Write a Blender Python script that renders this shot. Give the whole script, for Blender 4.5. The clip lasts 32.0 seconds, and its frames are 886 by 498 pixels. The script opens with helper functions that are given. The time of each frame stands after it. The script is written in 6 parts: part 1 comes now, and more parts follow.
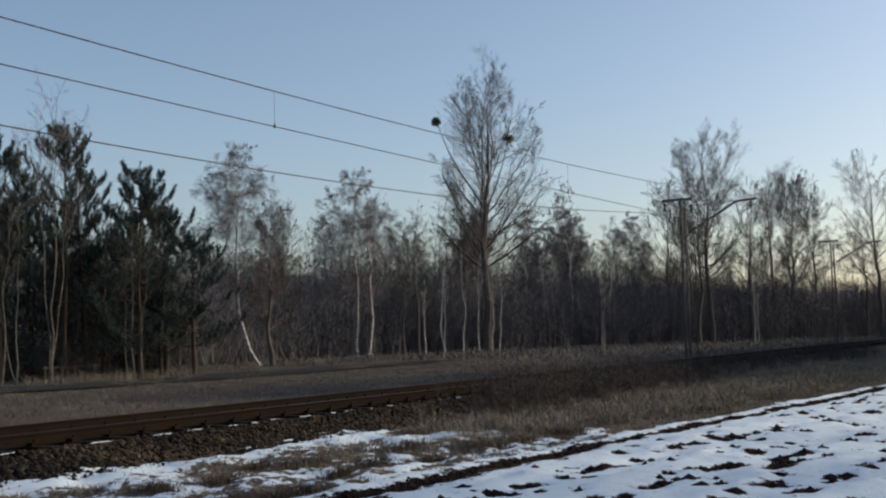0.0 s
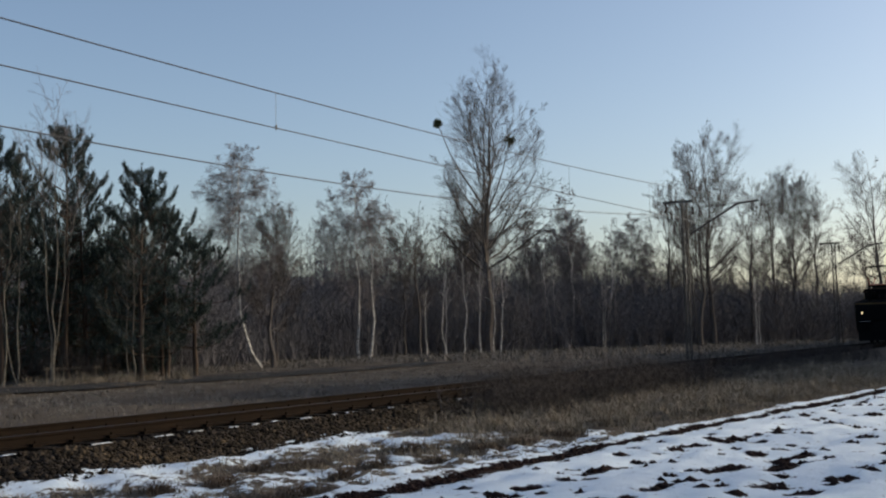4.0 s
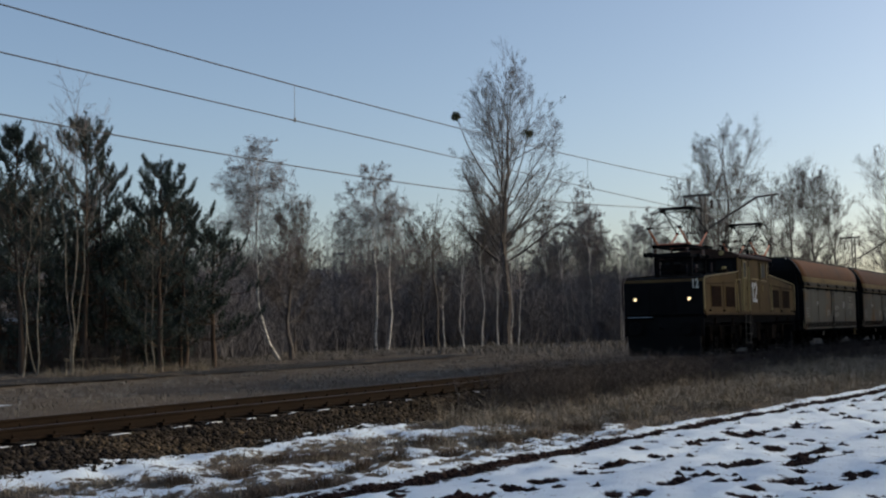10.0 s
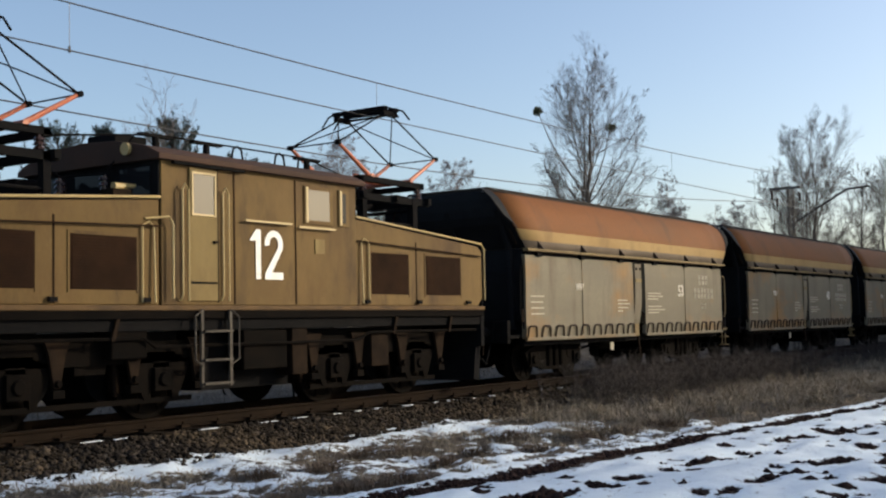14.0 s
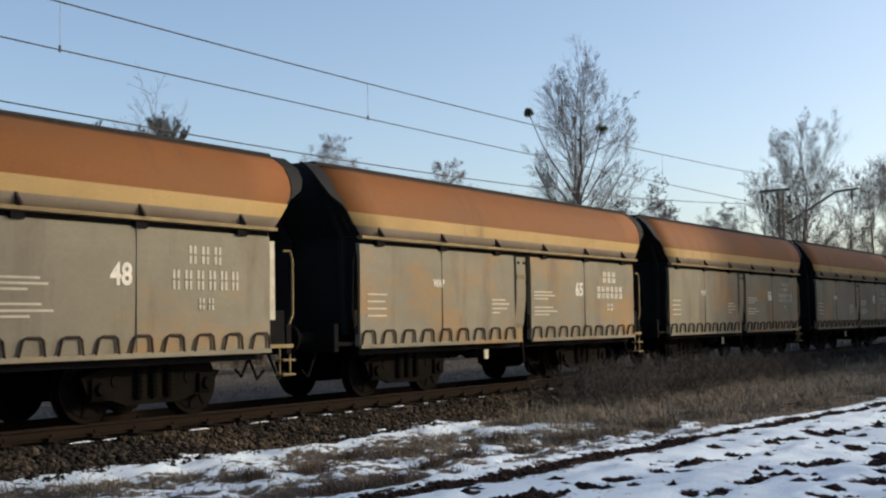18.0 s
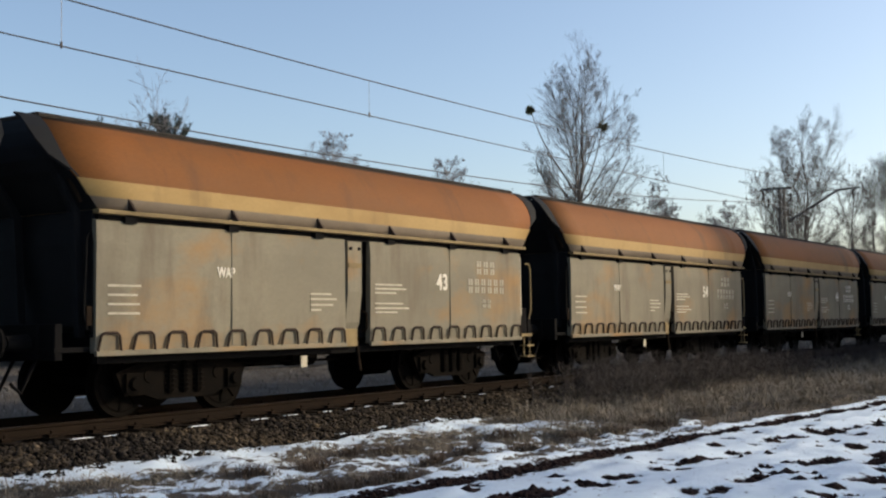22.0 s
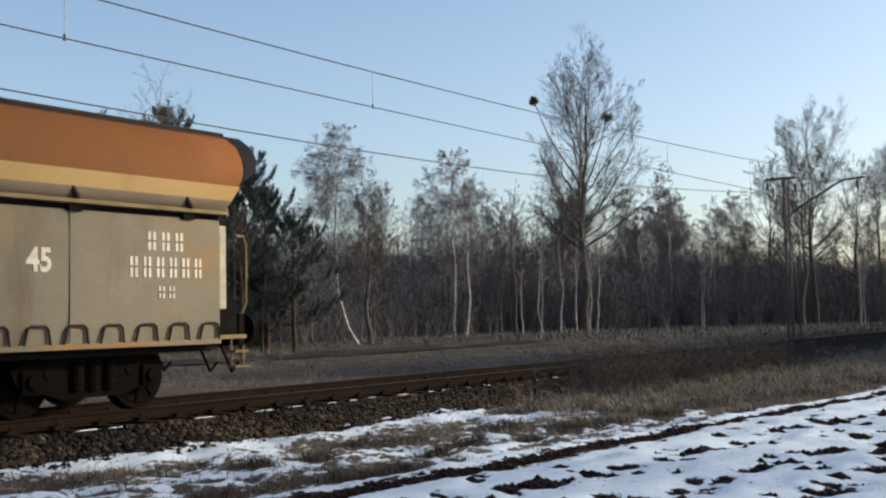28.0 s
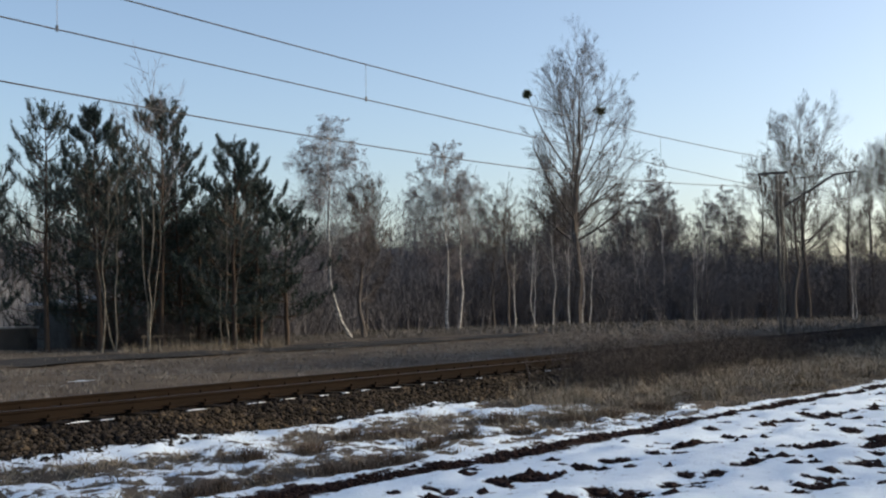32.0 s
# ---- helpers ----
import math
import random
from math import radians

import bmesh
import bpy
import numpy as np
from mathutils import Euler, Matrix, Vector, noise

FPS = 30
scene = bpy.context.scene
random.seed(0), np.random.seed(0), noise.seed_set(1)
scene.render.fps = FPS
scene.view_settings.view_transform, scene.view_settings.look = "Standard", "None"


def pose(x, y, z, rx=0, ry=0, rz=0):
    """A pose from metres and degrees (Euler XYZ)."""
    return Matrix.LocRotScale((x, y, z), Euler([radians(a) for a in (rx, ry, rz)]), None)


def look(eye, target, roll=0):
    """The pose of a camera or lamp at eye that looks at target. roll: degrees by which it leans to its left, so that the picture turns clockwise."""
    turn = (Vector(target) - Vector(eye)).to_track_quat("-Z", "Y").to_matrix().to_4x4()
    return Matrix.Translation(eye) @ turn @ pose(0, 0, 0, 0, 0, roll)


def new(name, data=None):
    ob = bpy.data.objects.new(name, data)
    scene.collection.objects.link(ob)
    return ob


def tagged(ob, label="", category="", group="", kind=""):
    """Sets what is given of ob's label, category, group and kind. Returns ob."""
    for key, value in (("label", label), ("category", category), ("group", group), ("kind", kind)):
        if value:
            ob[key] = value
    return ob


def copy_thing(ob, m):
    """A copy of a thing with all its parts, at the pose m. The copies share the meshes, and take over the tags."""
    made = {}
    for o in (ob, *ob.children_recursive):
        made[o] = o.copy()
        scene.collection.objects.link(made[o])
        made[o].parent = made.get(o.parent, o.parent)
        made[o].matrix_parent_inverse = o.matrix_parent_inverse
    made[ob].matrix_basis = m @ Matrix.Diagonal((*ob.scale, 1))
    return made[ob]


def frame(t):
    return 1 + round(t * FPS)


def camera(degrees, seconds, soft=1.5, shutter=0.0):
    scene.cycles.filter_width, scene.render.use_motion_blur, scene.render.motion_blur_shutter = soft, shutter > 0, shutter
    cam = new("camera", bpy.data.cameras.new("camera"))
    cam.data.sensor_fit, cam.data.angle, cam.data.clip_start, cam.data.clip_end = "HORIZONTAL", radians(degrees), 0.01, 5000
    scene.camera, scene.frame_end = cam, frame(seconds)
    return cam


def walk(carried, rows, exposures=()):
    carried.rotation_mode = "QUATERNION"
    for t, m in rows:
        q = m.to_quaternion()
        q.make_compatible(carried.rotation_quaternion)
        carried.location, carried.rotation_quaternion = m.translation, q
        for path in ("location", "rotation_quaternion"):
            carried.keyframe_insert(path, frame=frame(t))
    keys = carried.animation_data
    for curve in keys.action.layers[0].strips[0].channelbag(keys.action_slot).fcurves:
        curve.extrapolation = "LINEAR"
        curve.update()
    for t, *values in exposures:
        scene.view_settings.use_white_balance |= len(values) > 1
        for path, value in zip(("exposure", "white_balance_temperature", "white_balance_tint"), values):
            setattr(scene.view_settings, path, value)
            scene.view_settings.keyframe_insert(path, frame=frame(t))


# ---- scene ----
cam = camera(41.00, 32.0, soft=2.2)
EYE = (0.0, 0.0, 1.19)
TURNS = (
    (0, 94.099, 1.488, -60.850), (0.5, 94.137, 1.447, -60.834), (1, 94.250, 1.358, -60.868),
    (1.5, 94.302, 1.450, -60.839), (2, 94.306, 1.440, -60.833), (2.5, 94.241, 1.440, -60.833),
    (3, 94.155, 1.408, -60.798), (3.5, 94.182, 1.434, -60.792), (5.5, 94.142, 1.280, -60.769),
    (6, 94.110, 1.256, -60.752), (6.5, 94.123, 1.281, -60.752), (7, 94.209, 1.331, -60.668),
    (7.5, 94.267, 1.315, -60.591), (8, 94.282, 1.373, -60.496), (8.5, 94.256, 1.292, -60.435),
    (9, 94.180, 1.274, -60.387), (9.5, 94.061, 1.224, -60.271), (10, 93.856, 1.143, -59.943),
    (10.5, 93.675, 1.217, -59.444), (11, 93.655, 1.387, -58.800), (11.5, 93.615, 1.328, -57.532),
    (12, 93.538, 1.368, -56.912), (12.5, 93.528, 1.240, -56.431), (13, 93.642, 1.105, -56.122),
    (13.5, 93.728, 1.289, -56.012), (14, 93.740, 1.282, -55.937), (14.5, 93.762, 1.242, -55.969),
    (16.5, 93.468, 1.101, -56.299), (17, 93.502, 1.192, -56.350), (17.5, 93.599, 1.103, -56.415),
    (18, 93.778, 1.126, -56.398), (18.5, 93.780, 1.277, -56.423), (19, 93.736, 1.175, -56.444),
    (19.5, 93.662, 1.143, -56.490), (20, 93.641, 1.157, -56.521), (20.5, 93.687, 1.074, -56.529),
    (21, 93.742, 1.059, -56.473), (21.5, 93.681, 0.995, -56.402), (22, 93.653, 0.956, -56.365),
    (22.5, 93.629, 0.965, -56.387), (23, 93.666, 0.862, -56.408), (23.5, 93.636, 1.028, -56.440),
    (24, 93.561, 1.003, -56.430), (24.5, 93.352, 0.972, -56.399), (25, 93.343, 1.053, -56.304),
    (25.5, 93.270, 0.943, -56.282), (27.5, 93.233, 1.138, -56.178), (28, 93.229, 1.124, -56.164),
    (28.5, 93.262, 1.130, -56.168), (29, 93.230, 1.180, -56.205), (29.5, 93.171, 1.341, -56.175),
    (30, 93.127, 1.154, -56.143), (30.5, 93.092, 1.108, -56.185), (31, 92.981, 1.048, -56.318),
    (31.5, 92.961, 1.043, -56.396), (32, 92.885, 0.939, -56.519),
)
walk(cam, [(t, pose(*EYE, rx, ry, rz)) for t, rx, ry, rz in TURNS],
     [(0, 0.14, 6750, 10), (9, 0.14, 6750, 10), (12, 0.24, 6750, 10), (14, 0.54, 6750, 10), (18, 0.54, 6750, 10), (32, 0.58, 6750, 10)])

# ---- world, sun, exposure ----
SUN_AZ, SUN_EL = 136.0, 20.0          # degrees: azimuth from +y towards +x, height
world = bpy.data.worlds.new("winter_sky")
scene.world = world
world.use_nodes = True
wn = world.node_tree.nodes
sky = wn.new("ShaderNodeTexSky")
sky.sky_type = "NISHITA"
sky.sun_disc = False
sky.sun_elevation, sky.sun_rotation = radians(SUN_EL), radians(SUN_AZ)
sky.air_density, sky.dust_density, sky.ozone_density = 0.85, 2.0, 1.6
wn["Background"].inputs["Strength"].default_value = 0.15
world.node_tree.links.new(sky.outputs[0], wn["Background"].inputs["Color"])
sun = new("sun", bpy.data.lights.new("sun", "SUN"))
sun.data.energy, sun.data.angle, sun.data.color = 2.9, radians(4.0), (1.0, 0.875, 0.67)
to_sun = Vector((math.sin(radians(SUN_AZ)) * math.cos(radians(SUN_EL)), math.cos(radians(SUN_AZ)) * math.cos(radians(SUN_EL)), math.sin(radians(SUN_EL))))
sun.matrix_world = look(to_sun * 50, (0, 0, 0))


# ---- materials ----
def surf(name, c1, c2, scale=3.0, fine=40.0, rough=0.7, metal=0.0, bump=0.2, dirt=None, dirt_amount=0.5, stretch=(1, 1, 1), own=True, dirt_scale=0.8, island=0.0, dirt_from=0.45, streak=None):
    """A painted, rusty, earthy or woody surface: two colours mixed at two scales, stains of a third, and a fine relief.
    streak: the colour, amount, scale, stretch and start of a second kind of stain."""
    m = bpy.data.materials.new(name)
    m.use_nodes = True
    n, k = m.node_tree.nodes, m.node_tree.links
    bsdf = n["Principled BSDF"]
    bsdf.inputs["Roughness"].default_value, bsdf.inputs["Metallic"].default_value = rough, metal
    bsdf.inputs["Specular IOR Level"].default_value = 0.5 if rough < 0.65 else 0.15 if rough < 0.82 else 0.04
    co, mp, info = n.new("ShaderNodeTexCoord"), n.new("ShaderNodeMapping"), n.new("ShaderNodeObjectInfo")
    mp.inputs["Scale"].default_value = stretch
    k.new(co.outputs["Object"], mp.inputs["Vector"])

    def grain(s, detail=4.0):
        t = n.new("ShaderNodeTexNoise")
        t.noise_dimensions = "4D"
        t.inputs["Scale"].default_value, t.inputs["Detail"].default_value, t.inputs["Roughness"].default_value = s, detail, 0.6
        k.new(mp.outputs[0], t.inputs["Vector"])
        if own:
            w = n.new("ShaderNodeMath")
            w.operation = "MULTIPLY"
            w.inputs[1].default_value = 37.0
            k.new(info.outputs["Random"], w.inputs[0])
            k.new(w.outputs[0], t.inputs["W"])
        return t

    def ramp(src, lo, hi):
        r = n.new("ShaderNodeMapRange")
        r.inputs["From Min"].default_value, r.inputs["From Max"].default_value = lo, hi
        k.new(src, r.inputs["Value"])
        return r.outputs[0]

    def mix(f, a, b):
        x = n.new("ShaderNodeMix")
        x.data_type = "RGBA"
        for sock, val in ((x.inputs["A"], a), (x.inputs["B"], b)):
            if isinstance(val, tuple):
                sock.default_value = (*val, 1)
            else:
                k.new(val, sock)
        k.new(f, x.inputs["Factor"])
        return x.outputs["Result"]

    big, small = grain(scale), grain(fine, 3.0)
    col = mix(ramp(big.outputs["Fac"], 0.35, 0.65), tuple(c1), tuple(c2))
    shade = ramp(small.outputs["Fac"], 0.25, 0.75)
    half = tuple(min(1.0, 0.62 * v) for v in c1)
    sm = n.new("ShaderNodeMath")
    sm.operation = "MULTIPLY"
    sm.inputs[1].default_value = 0.45
    k.new(shade, sm.inputs[0])
    col = mix(sm.outputs[0], col, half)
    if dirt:
        d = grain(dirt_scale, 6.0)
        dm = n.new("ShaderNodeMath")
        dm.operation = "MULTIPLY"
        dm.inputs[1].default_value = dirt_amount
        k.new(ramp(d.outputs["Fac"], dirt_from, 0.72), dm.inputs[0])
        col = mix(dm.outputs[0], col, tuple(dirt))
    if streak:
        hue, amount, size, pull, start = streak
        mp2, t = n.new("ShaderNodeMapping"), n.new("ShaderNodeTexNoise")
        mp2.inputs["Scale"].default_value, mp2.inputs["Location"].default_value = pull, (7.3, 2.1, 4.4)
        t.noise_dimensions = "4D"
        t.inputs["Scale"].default_value, t.inputs["Detail"].default_value, t.inputs["Roughness"].default_value = size, 5.0, 0.62
        k.new(co.outputs["Object"], mp2.inputs["Vector"])
        k.new(mp2.outputs[0], t.inputs["Vector"])
        w2 = n.new("ShaderNodeMath")
        w2.operation = "MULTIPLY"
        w2.inputs[1].default_value = 53.0
        k.new(info.outputs["Random"], w2.inputs[0])
        k.new(w2.outputs[0], t.inputs["W"])
        s2 = n.new("ShaderNodeMath")
        s2.operation = "MULTIPLY"
        s2.inputs[1].default_value = amount
        k.new(ramp(t.outputs["Fac"], start, start + 0.22), s2.inputs[0])
        col = mix(s2.outputs[0], col, tuple(hue))
    if island:
        geo = n.new("ShaderNodeNewGeometry")
        dark = n.new("ShaderNodeMapRange")
        dark.inputs["To Min"].default_value, dark.inputs["To Max"].default_value = 1.0 - island, 1.0 + island
        k.new(geo.outputs["Random Per Island"], dark.inputs["Value"])
        tone = n.new("ShaderNodeMix")
        tone.data_type, tone.blend_type = "RGBA", "MULTIPLY"
        tone.inputs["Factor"].default_value = 1.0
        k.new(col, tone.inputs["A"])
        k.new(dark.outputs[0], tone.inputs["B"])
        col = tone.outputs["Result"]
    k.new(col, bsdf.inputs["Base Color"])
    if bump:
        b = n.new("ShaderNodeBump")
        b.inputs["Strength"].default_value, b.inputs["Distance"].default_value = bump, 0.02
        k.new(small.outputs["Fac"], b.inputs["Height"])
        k.new(b.outputs[0], bsdf.inputs["Normal"])
    return m


def glow(name, colour, strength):
    m = bpy.data.materials.new(name)
    m.use_nodes = True
    b = m.node_tree.nodes["Principled BSDF"]
    b.inputs["Base Color"].default_value = (*colour, 1)
    b.inputs["Emission Color"].default_value = (*colour, 1)
    b.inputs["Emission Strength"].default_value = strength
    return m


def glass(name, tint, gloss=0.2):
    m = bpy.data.materials.new(name)
    m.use_nodes = True
    b = m.node_tree.nodes["Principled BSDF"]
    b.inputs["Base Color"].default_value = (*tint, 1)
    b.inputs["Roughness"].default_value = 0.03
    b.inputs["IOR"].default_value = 1.5
    b.inputs["Specular IOR Level"].default_value = gloss
    return m


OCHRE = surf("ochre_paint", (0.130, 0.081, 0.026), (0.086, 0.052, 0.017), 0.8, 30, 0.7, 0, 0.1, (0.062, 0.032, 0.012), 0.85, (1, 1, 0.5), dirt_scale=1.0, dirt_from=0.45, streak=((0.030, 0.017, 0.009), 0.8, 1.6, (1.3, 1, 0.4), 0.50))
LADDER_STEEL = surf("worn_ladder_steel", (0.075, 0.066, 0.055), (0.045, 0.038, 0.031), 5, 40, 0.7, 0, 0.1, (0.015, 0.012, 0.010), 0.6, dirt_scale=4)
OCHRE_LIGHT = surf("light_ochre_rail_paint", (0.42, 0.31, 0.13), (0.33, 0.24, 0.10), 3, 40, 0.55, 0, 0.05)
OCHRE_PALE = surf("faded_ochre_door_paint", (0.205, 0.150, 0.062), (0.15, 0.106, 0.040), 1.2, 30, 0.7, 0, 0.1, (0.075, 0.045, 0.018), 0.7, (1, 1, 0.5), dirt_scale=1.6, dirt_from=0.47)
GRILLE = surf("brown_grille_paint", (0.030, 0.0150, 0.0085), (0.019, 0.0105, 0.0065), 3, 60, 0.86, 0, 0.2, (0.006, 0.004, 0.003), 0.7, dirt_scale=2)
RUST_EDGE = surf("rusty_sill_paint", (0.105, 0.062, 0.026), (0.07, 0.042, 0.02), 2, 30, 0.75, 0, 0.15, (0.035, 0.024, 0.015), 0.6, dirt_scale=2)
# dark paint, blackened further for the shade on ends turned from the sun
NOSE = surf("shade_darkened_black_paint", (0.007, 0.007, 0.008), (0.010, 0.010, 0.010), 2, 30, 0.9, 0, 0.1)
ROOF = surf("red_brown_roof_paint", (0.065, 0.034, 0.022), (0.045, 0.027, 0.02), 1.5, 30, 0.8, 0, 0.1, (0.025, 0.018, 0.015), 0.6)
# running-gear steels set extra dark: the overhang's shade is in their colour
GEAR = surf("shade_dark_bogie_steel", (0.0034, 0.0028, 0.0024), (0.0068, 0.0050, 0.0038), 4, 40, 0.9, 0, 0.3, (0.002, 0.002, 0.002), 0.7, dirt_scale=3)
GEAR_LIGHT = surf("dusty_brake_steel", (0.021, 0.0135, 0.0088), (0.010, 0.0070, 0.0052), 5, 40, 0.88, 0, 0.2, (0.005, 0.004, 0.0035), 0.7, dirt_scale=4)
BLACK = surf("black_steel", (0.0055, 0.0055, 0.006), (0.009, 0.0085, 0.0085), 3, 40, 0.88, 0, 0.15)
PANTO_RED = surf("orange_red_arm_paint", (0.42, 0.10, 0.035), (0.30, 0.08, 0.035), 6, 50, 0.5, 0, 0.1)
WHITE = surf("white_lettering", (0.78, 0.77, 0.74), (0.62, 0.60, 0.55), 6, 60, 0.6, 0, 0.05)
WORN_WHITE = surf("worn_white_lettering", (0.60, 0.57, 0.50), (0.44, 0.40, 0.33), 9, 60, 0.7, 0, 0.05)
DARK_GLASS = glass("dark_cab_glass", (0.012, 0.013, 0.015), 0.06)
# pale warm tint stands for the bright sky reflected in the panes
PALE_GLASS = glass("reflection_tinted_glass", (0.12, 0.108, 0.085), 0.22)
LAMP = glow("headlamp_lens", (1.0, 0.76, 0.42), 1.7)
BAND_BROWN = surf("orange_brown_wagon_paint", (0.172, 0.062, 0.0145), (0.135, 0.052, 0.0135), 0.5, 25, 0.72, 0, 0.08, (0.105, 0.050, 0.020), 0.7, (0.5, 1, 1.2), dirt_scale=0.6, dirt_from=0.5, streak=((0.050, 0.030, 0.018), 0.65, 0.9, (1.6, 1, 0.4), 0.56))
BAND_YELLOW = surf("cream_yellow_wagon_paint", (0.32, 0.215, 0.088), (0.26, 0.172, 0.068), 0.7, 25, 0.72, 0, 0.08, (0.21, 0.125, 0.05), 0.6, (0.6, 1, 1), dirt_scale=0.7, dirt_from=0.5, streak=((0.09, 0.058, 0.034), 0.6, 0.9, (1.6, 1, 0.4), 0.55))
BAND_GREY = surf("dusty_grey_wagon_paint", (0.17, 0.135, 0.10), (0.135, 0.108, 0.082), 1.2, 25, 0.75, 0, 0.08, (0.06, 0.047, 0.036), 0.5)
PANEL = surf("grey_beige_panel_paint", (0.182, 0.162, 0.119), (0.132, 0.118, 0.089), 0.5, 20, 0.7, 0, 0.08, (0.25, 0.125, 0.030), 0.85, (0.8, 1, 1.3), dirt_scale=0.62, dirt_from=0.51, streak=((0.085, 0.066, 0.046), 0.7, 1.3, (1.5, 1, 0.35), 0.5))
# coal dust at the hull top, with the curve's shading in the colour
SOOT_SHADE = surf("sooty_shaded_wagon_paint", (0.075, 0.036, 0.018), (0.040, 0.024, 0.016), 1.5, 25, 0.8, 0, 0.1, (0.02, 0.016, 0.013), 0.8, (0.6, 1, 1), dirt_scale=1.0)
LEDGE = surf("ledge_paint", (0.21, 0.155, 0.075), (0.16, 0.115, 0.055), 3, 30, 0.7, 0, 0.1, (0.05, 0.034, 0.022), 0.5, dirt_scale=2)
LOOP = surf("rusty_loop_steel", (0.035, 0.022, 0.017), (0.025, 0.016, 0.012), 6, 50, 0.8, 0, 0.2)
COAL = surf("lignite", (0.018, 0.015, 0.013), (0.03, 0.025, 0.02), 6, 30, 0.8, 0, 0.8)
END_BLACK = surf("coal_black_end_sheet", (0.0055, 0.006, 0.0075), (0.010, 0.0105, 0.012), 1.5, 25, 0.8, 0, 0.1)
RAIL = surf("rusty_rail", (0.0155, 0.0102, 0.0070), (0.0098, 0.0070, 0.0052), 2, 60, 0.88, 0, 0.2, own=False)
RAIL_TOP = surf("worn_rail_head", (0.045, 0.032, 0.025), (0.03, 0.023, 0.019), 5, 60, 0.5, 0.3, 0.05, own=False)
SLEEPER = surf("stained_sleeper", (0.016, 0.012, 0.009), (0.024, 0.018, 0.013), 4, 50, 0.9, 0, 0.4)
SNOW = surf("settled_snow", (0.70, 0.75, 0.84), (0.60, 0.66, 0.76), 3, 30, 0.75, 0, 0.35, own=False)
STONE_DARK = surf("oily_ballast_stone", (0.030, 0.021, 0.015), (0.02, 0.015, 0.012), 9, 60, 0.9, 0, 0.4, own=False, island=0.5)
STONE = surf("ballast_stone", (0.030, 0.0245, 0.020), (0.016, 0.0135, 0.012), 2.0, 60, 0.9, 0, 0.4, (0.115, 0.085, 0.052), 0.7, own=False, dirt_scale=0.35, island=0.95)
CLOD = surf("dark_frozen_clod", (0.022, 0.014, 0.013), (0.033, 0.021, 0.019), 8, 50, 0.95, 0, 0.6, own=False, island=0.3)
GRASS = surf("dry_winter_grass", (0.285, 0.24, 0.178), (0.14, 0.115, 0.09), 0.8, 30, 0.9, 0, 0, (0.39, 0.34, 0.27), 0.6, own=False, island=0.55)
TUSSOCK = surf("dead_tussock_grass", (0.135, 0.098, 0.072), (0.090, 0.066, 0.052), 1.2, 30, 0.9, 0, 0, (0.17, 0.135, 0.10), 0.5, own=False, island=0.5)
# frosty tan whose grey also carries the mist over the meadow
GRASS_FAR = surf("frosted_misty_grass", (0.18, 0.163, 0.142), (0.125, 0.114, 0.103), 0.5, 20, 0.9, 0, 0, (0.32, 0.295, 0.265), 0.6, own=False, island=0.22)
WEED = surf("dark_weed_stalks", (0.044, 0.039, 0.038), (0.070, 0.061, 0.056), 1.5, 30, 0.9, 0, 0, own=False)
BARK_DARK = surf("grey_brown_bark", (0.125, 0.110, 0.100), (0.09, 0.078, 0.072), 4, 25, 0.9, 0, 0.4, (0.135, 0.12, 0.105), 0.5)
# pale limb bark, lifted further for the haze over distant trees
BARK_PALE = surf("haze_pale_bark", (0.23, 0.21, 0.193), (0.175, 0.158, 0.147), 3, 25, 0.9, 0, 0.3)
BIRCH_BARK = surf("white_birch_bark", (0.62, 0.595, 0.55), (0.48, 0.46, 0.42), 3, 30, 0.8, 0, 0.2, (0.06, 0.05, 0.045), 0.85, (1, 1, 4), dirt_scale=1.6, dirt_from=0.42)
BIRCH_TWIG = surf("reddish_birch_twigs", (0.20, 0.178, 0.18), (0.16, 0.142, 0.145), 2, 25, 0.9, 0, 0)
PINE_BARK = surf("brown_pine_bark", (0.085, 0.062, 0.048), (0.062, 0.048, 0.04), 3, 25, 0.9, 0, 0.4)
NEEDLE = surf("dark_pine_needles", (0.036, 0.050, 0.044), (0.056, 0.073, 0.066), 1.5, 20, 0.85, 0, 0, (0.17, 0.19, 0.185), 0.6, dirt_scale=1.6)
# scrub and far wood: distance haze is mixed in as paler, bluer colour
THICKET = surf("haze_greyed_thicket_twigs", (0.165, 0.159, 0.168), (0.128, 0.123, 0.133), 0.2, 5, 0.95, 0, 0, (0.16, 0.15, 0.147), 0.5, own=False, dirt_scale=0.06)
FAR_WOOD = surf("haze_tinted_woodland", (0.165, 0.170, 0.185), (0.13, 0.134, 0.147), 0.15, 2.0, 0.95, 0, 0.8, (0.185, 0.185, 0.19), 0.5, own=False, dirt_scale=0.05)
SLIM_BARK = surf("olive_grey_sapling_bark", (0.19, 0.172, 0.145), (0.12, 0.108, 0.09), 3, 30, 0.85, 0, 0.2, (0.04, 0.036, 0.028), 0.75, (1, 1, 3), dirt_scale=1.2)
SLIM_TWIG = surf("grey_sapling_twigs", (0.11, 0.10, 0.09), (0.08, 0.073, 0.068), 3, 30, 0.9, 0, 0)
WORN_NOTICE = surf("faded_notice_lettering", (0.40, 0.37, 0.30), (0.30, 0.275, 0.22), 9, 60, 0.7, 0, 0.05)
MISTLETOE = surf("mistletoe_twigs", (0.12, 0.125, 0.065), (0.085, 0.088, 0.05), 3, 20, 0.9, 0, 0)
MAST = surf("weathered_mast_steel", (0.085, 0.075, 0.068), (0.06, 0.052, 0.048), 4, 40, 0.6, 0.4, 0.2)
